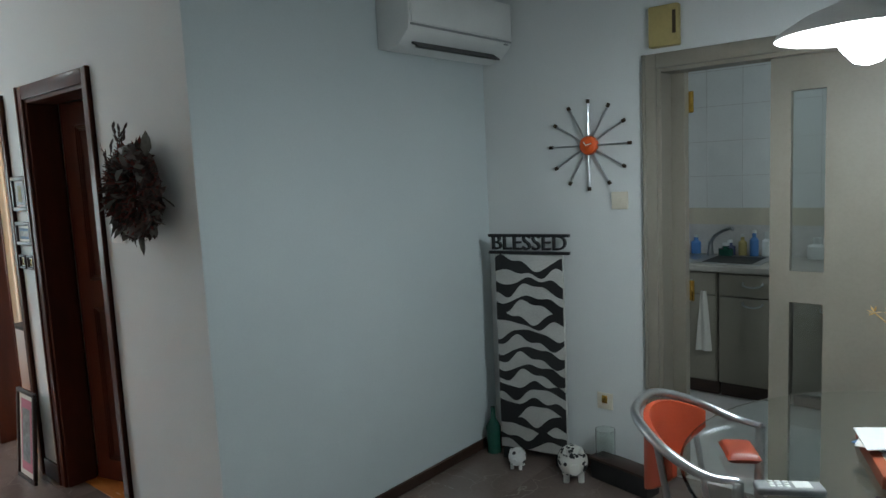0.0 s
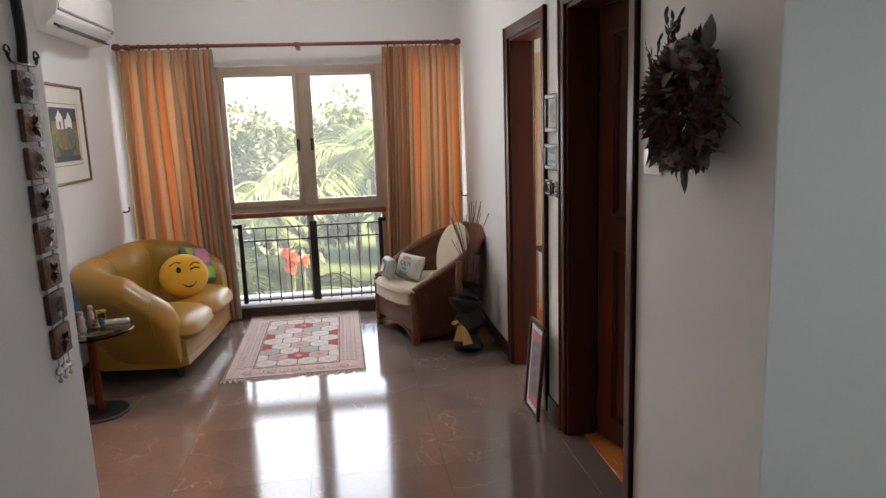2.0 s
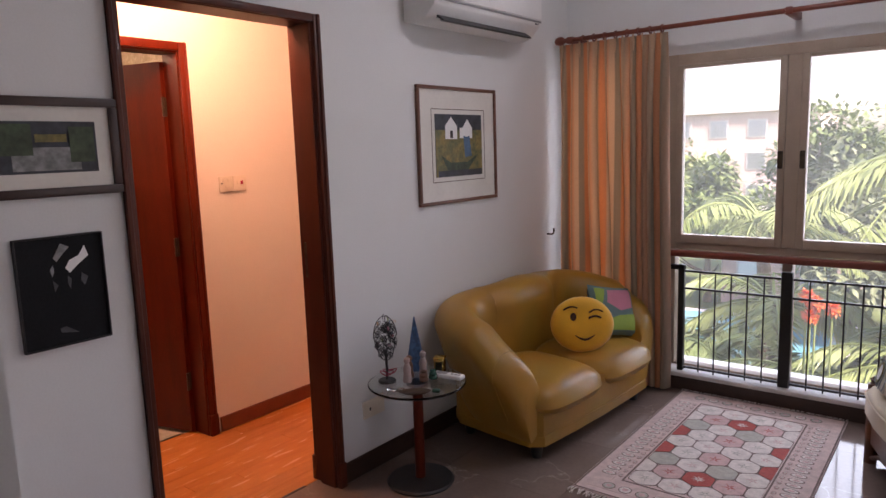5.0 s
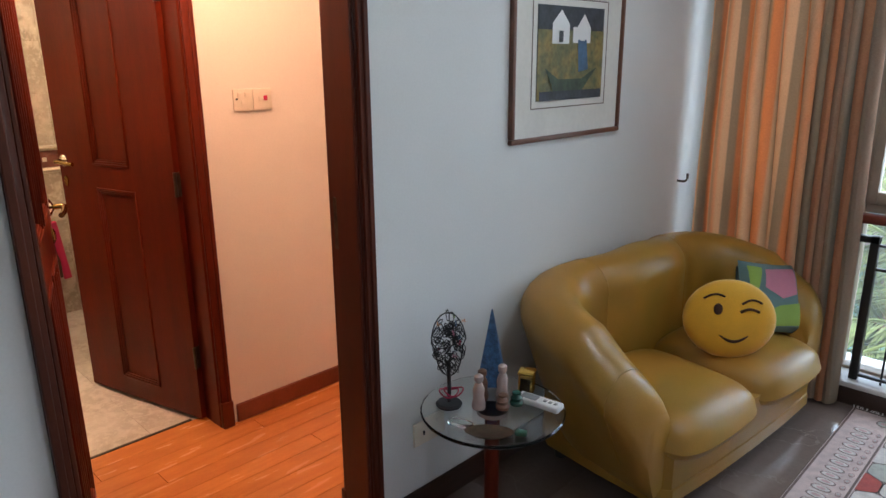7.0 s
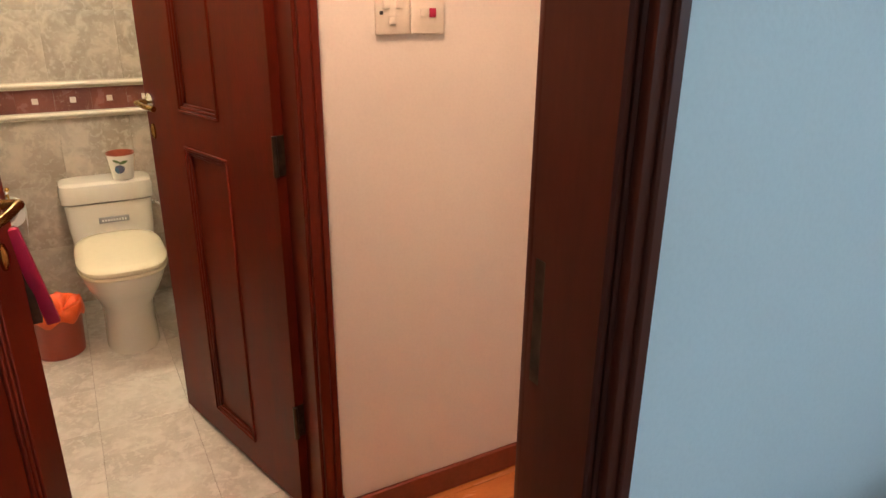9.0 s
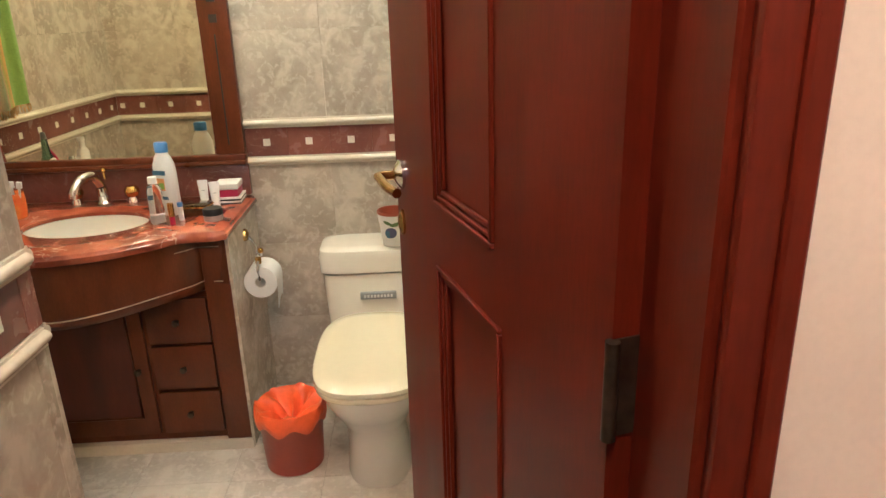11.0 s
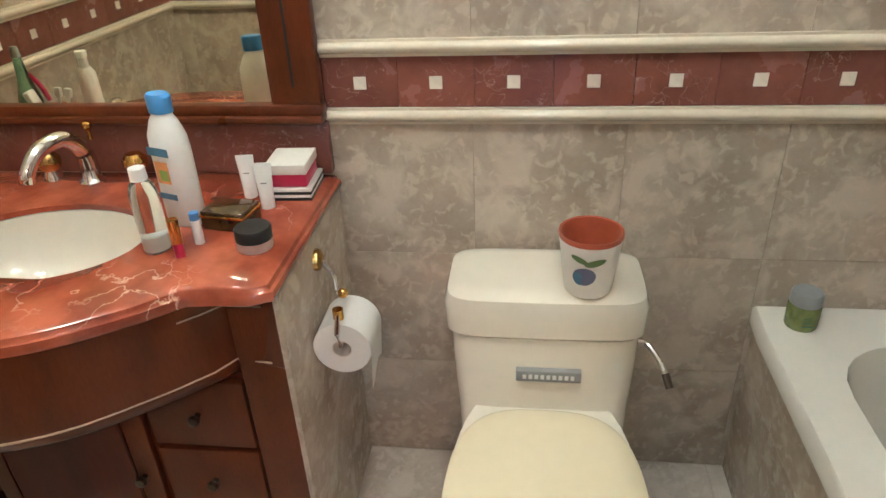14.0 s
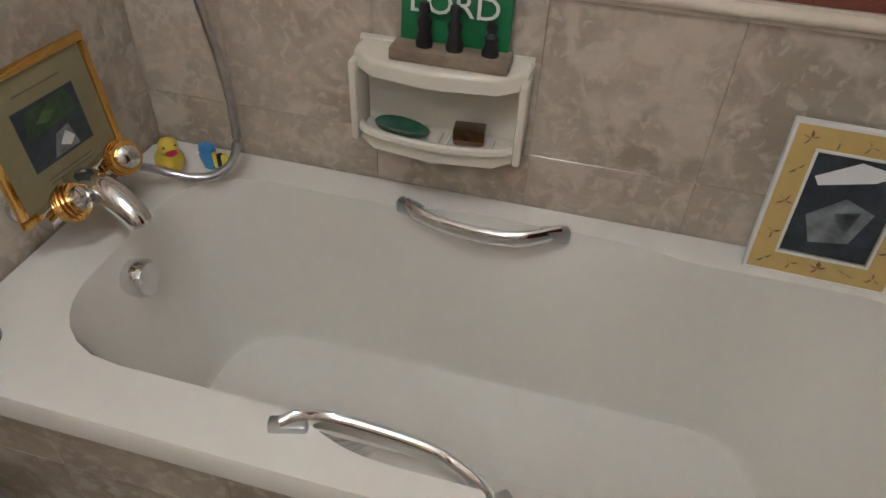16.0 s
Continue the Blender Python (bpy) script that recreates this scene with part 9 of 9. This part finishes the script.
def tile_mesh(kind, sx, sy, sz, bevel):
    """One shared mesh for each size of piece, centred on its origin."""
    key = (kind, round(sx, 3), round(sy, 3), round(sz, 3))
    if key not in tile_cache:
        b = box(-sx / 2, sx / 2, -sy / 2, sy / 2, -sz / 2, sz / 2, bevel=bevel, seg=1)
        me = bpy.data.meshes.new(kind)
        b.to_mesh(me)
        b.free()
        me.materials.append(M[tile_kind[kind]])
        tile_cache[key] = me
    return tile_cache[key]


tile_kind = {"wall_tile": "bath_tile", "floor_tile": "floor_tile", "bath_floor_tile": "bath_floor", "border_tile": "band_tile", "inlay_square": "square_tile", "floor_board": "wood_floor"}


def lay(kind, parent, x0, x1, y0, y1, z0, z1, bevel=0.001):
    if min(x1 - x0, y1 - y0, z1 - z0) < 0.002:
        return
    ob = new(kind, tile_mesh(kind, x1 - x0, y1 - y0, z1 - z0, bevel))
    ob.location = ((x0 + x1) / 2, (y0 + y1) / 2, (z0 + z1) / 2)
    ob.parent = parent


def cuts(lo, hi, start, step):
    k = math.floor((lo - start) / step) + 1
    out = [lo]
    while start + k * step < hi - 0.004:
        if start + k * step > lo + 0.004:
            out.append(start + k * step)
        k += 1
    return list(zip(out, out[1:] + [hi]))


Z_LOW = [(-0.012, 0.287), (0.287, 0.587), (0.587, 0.885)]
Z_HIGH = [(1.05, 1.35), (1.35, 1.65), (1.65, 1.95), (1.95, 2.25), (2.25, 2.45)]
G = 0.0003


def tiled(wall_name, axis, face, back, lo, hi, joint, shift=0.0):
    """Marble tiles, a red border of square-inlaid tiles and two ivory trims on one bathroom wall."""
    parent = bpy.data.objects[wall_name]
    f0, f1 = sorted((face, back))
    out = 1 if face > back else -1

    def put(kind, a, b, z0, z1, proud=0.0, bevel=0.001):
        g0, g1 = sorted((back, face + out * proud))
        if axis == "y":
            lay(kind, parent, g0, g1, a + G, b - G, z0 + G, z1 - G, bevel)
        else:
            lay(kind, parent, a + G, b - G, g0, g1, z0 + G, z1 - G, bevel)
    for z0, z1 in Z_LOW + Z_HIGH:
        for a, b in cuts(lo, hi, joint, 0.3):
            put("wall_tile", a, b, z0, z1)
    for a, b in cuts(lo, hi, joint + shift, 0.15):
        put("border_tile", a, b, 0.918, 1.019)
        if b - a > 0.06:
            c = (a + b) / 2
            s0, s1 = sorted((face, face + out * 0.0025))
            if axis == "y":
                lay("inlay_square", parent, s0, s1, c - 0.0125, c + 0.0125, 0.9545, 0.9795, 0.0006)
            else:
                lay("inlay_square", parent, c - 0.0125, c + 0.0125, s0, s1, 0.9545, 0.9795, 0.0006)
    for z0, z1 in ((0.885, 0.918), (1.019, 1.052)):
        bm = bmesh.new()
        prof = [(0, 0), (0.007, 0.0), (0.007, 0.18), (0.012, 0.25), (0.0165, 0.45), (0.0165, 0.6), (0.012, 0.78), (0.006, 0.84), (0.006, 1.0), (0, 1.0)]
        ends = []
        for e in (lo, hi):
            ring = []
            for d, t in prof:
                w = face + out * d
                z = z0 + (z1 - z0) * t
                ring.append(bm.verts.new((w, e, z) if axis == "y" else (e, w, z)))
            ends.append(ring)
            bm.faces.new(ring)
        for i in range(len(prof)):
            j = (i + 1) % len(prof)
            bm.faces.new((ends[0][i], ends[0][j], ends[1][j], ends[1][i]))
        part("border_trim", bm, "trim_tile", parent)


tiled("wall_bath_toilet", "y", TX, TX - 0.012, 2.70, TY, 3.98, -0.145)
tiled("wall_bath_towel", "x", 2.70, 2.688, TX, -3.170, -4.14, 0.075)
tiled("wall_bath_tub", "x", TY, TY + 0.012, TX, -2.672, -4.37, 0.075)
tiled("wall_bath_entry", "x", 3.66, 3.648, -3.158, -2.672, -3.128, 0.0)
tiled("wall_bath_entry", "y", -3.170, -3.158, 2.70, 3.66, 3.66, 0.0)
# tub front and its ends
front = structure("wall_tub_front", box(TX + 0.002, -2.90, 4.602, 4.66, -0.02, 0.428), "bath_grout")
for a, b in cuts(TX + 0.002, -2.90, -4.37, 0.3):
    for z0, z1 in ((-0.012, 0.297), (0.297, 0.428)):
        lay("wall_tile", front, a + G, b - G, 4.590, 4.602, z0 + G, z1 - G)
structure("wall_tub_end", box(-2.90, -2.672, 4.59, TY, -0.02, 0.474), "bath_tile")
structure("wall_bath_inner_door_side", box(-2.672, -2.661, 4.56, TY, -0.02, 2.45), "bath_tile")

fb = bpy.data.objects["floor_bath"]
for a, b in cuts(TX, -2.695, -3.07, 0.3):
    for c, d in cuts(2.70, 4.60, 3.95, 0.3):
        if a > -3.2 and d < 3.66:
            continue
        lay("bath_floor_tile", fb, a + G, b - G, c + G, d - G, -0.024, -0.012)
structure("threshold_strip", box(-2.70, -2.685, 3.72, 4.42, -0.012, 0.003, bevel=0.002), "bronze")

fl = bpy.data.objects["floor_slab"]
for a, b in cuts(-1.64, 3.12, -0.62, 0.6):
    for c, d in cuts(-2.2, WY, 0.15, 0.6):
        if b < -0.6 and d < 2.80:
            continue
        lay("floor_tile", fl, a + 0.0004, b - 0.0004, c + 0.0004, d - 0.0004, -0.012, 0.0, 0.0002)

fh = bpy.data.objects["floor_hall"]
rnd = random.Random(17)
for k, (a, b) in enumerate(cuts(-2.685, -1.642, -2.685, 0.0945)):
    y = 2.95 - rnd.uniform(0, 0.5)
    while y < 6.25:
        y1 = y + rnd.choice((0.9, 1.15, 1.4))
        lay("floor_board", fh, a + 0.0007, b - 0.0007, max(y, 2.95) + 0.0007, min(y1, 6.25) - 0.0007, -0.012, 0.0, 0.0009)
        y = y1
structure("threshold_hall", box(-1.646, -1.634, 3.66, 4.40, -0.01, 0.004, bevel=0.002), "skirting")
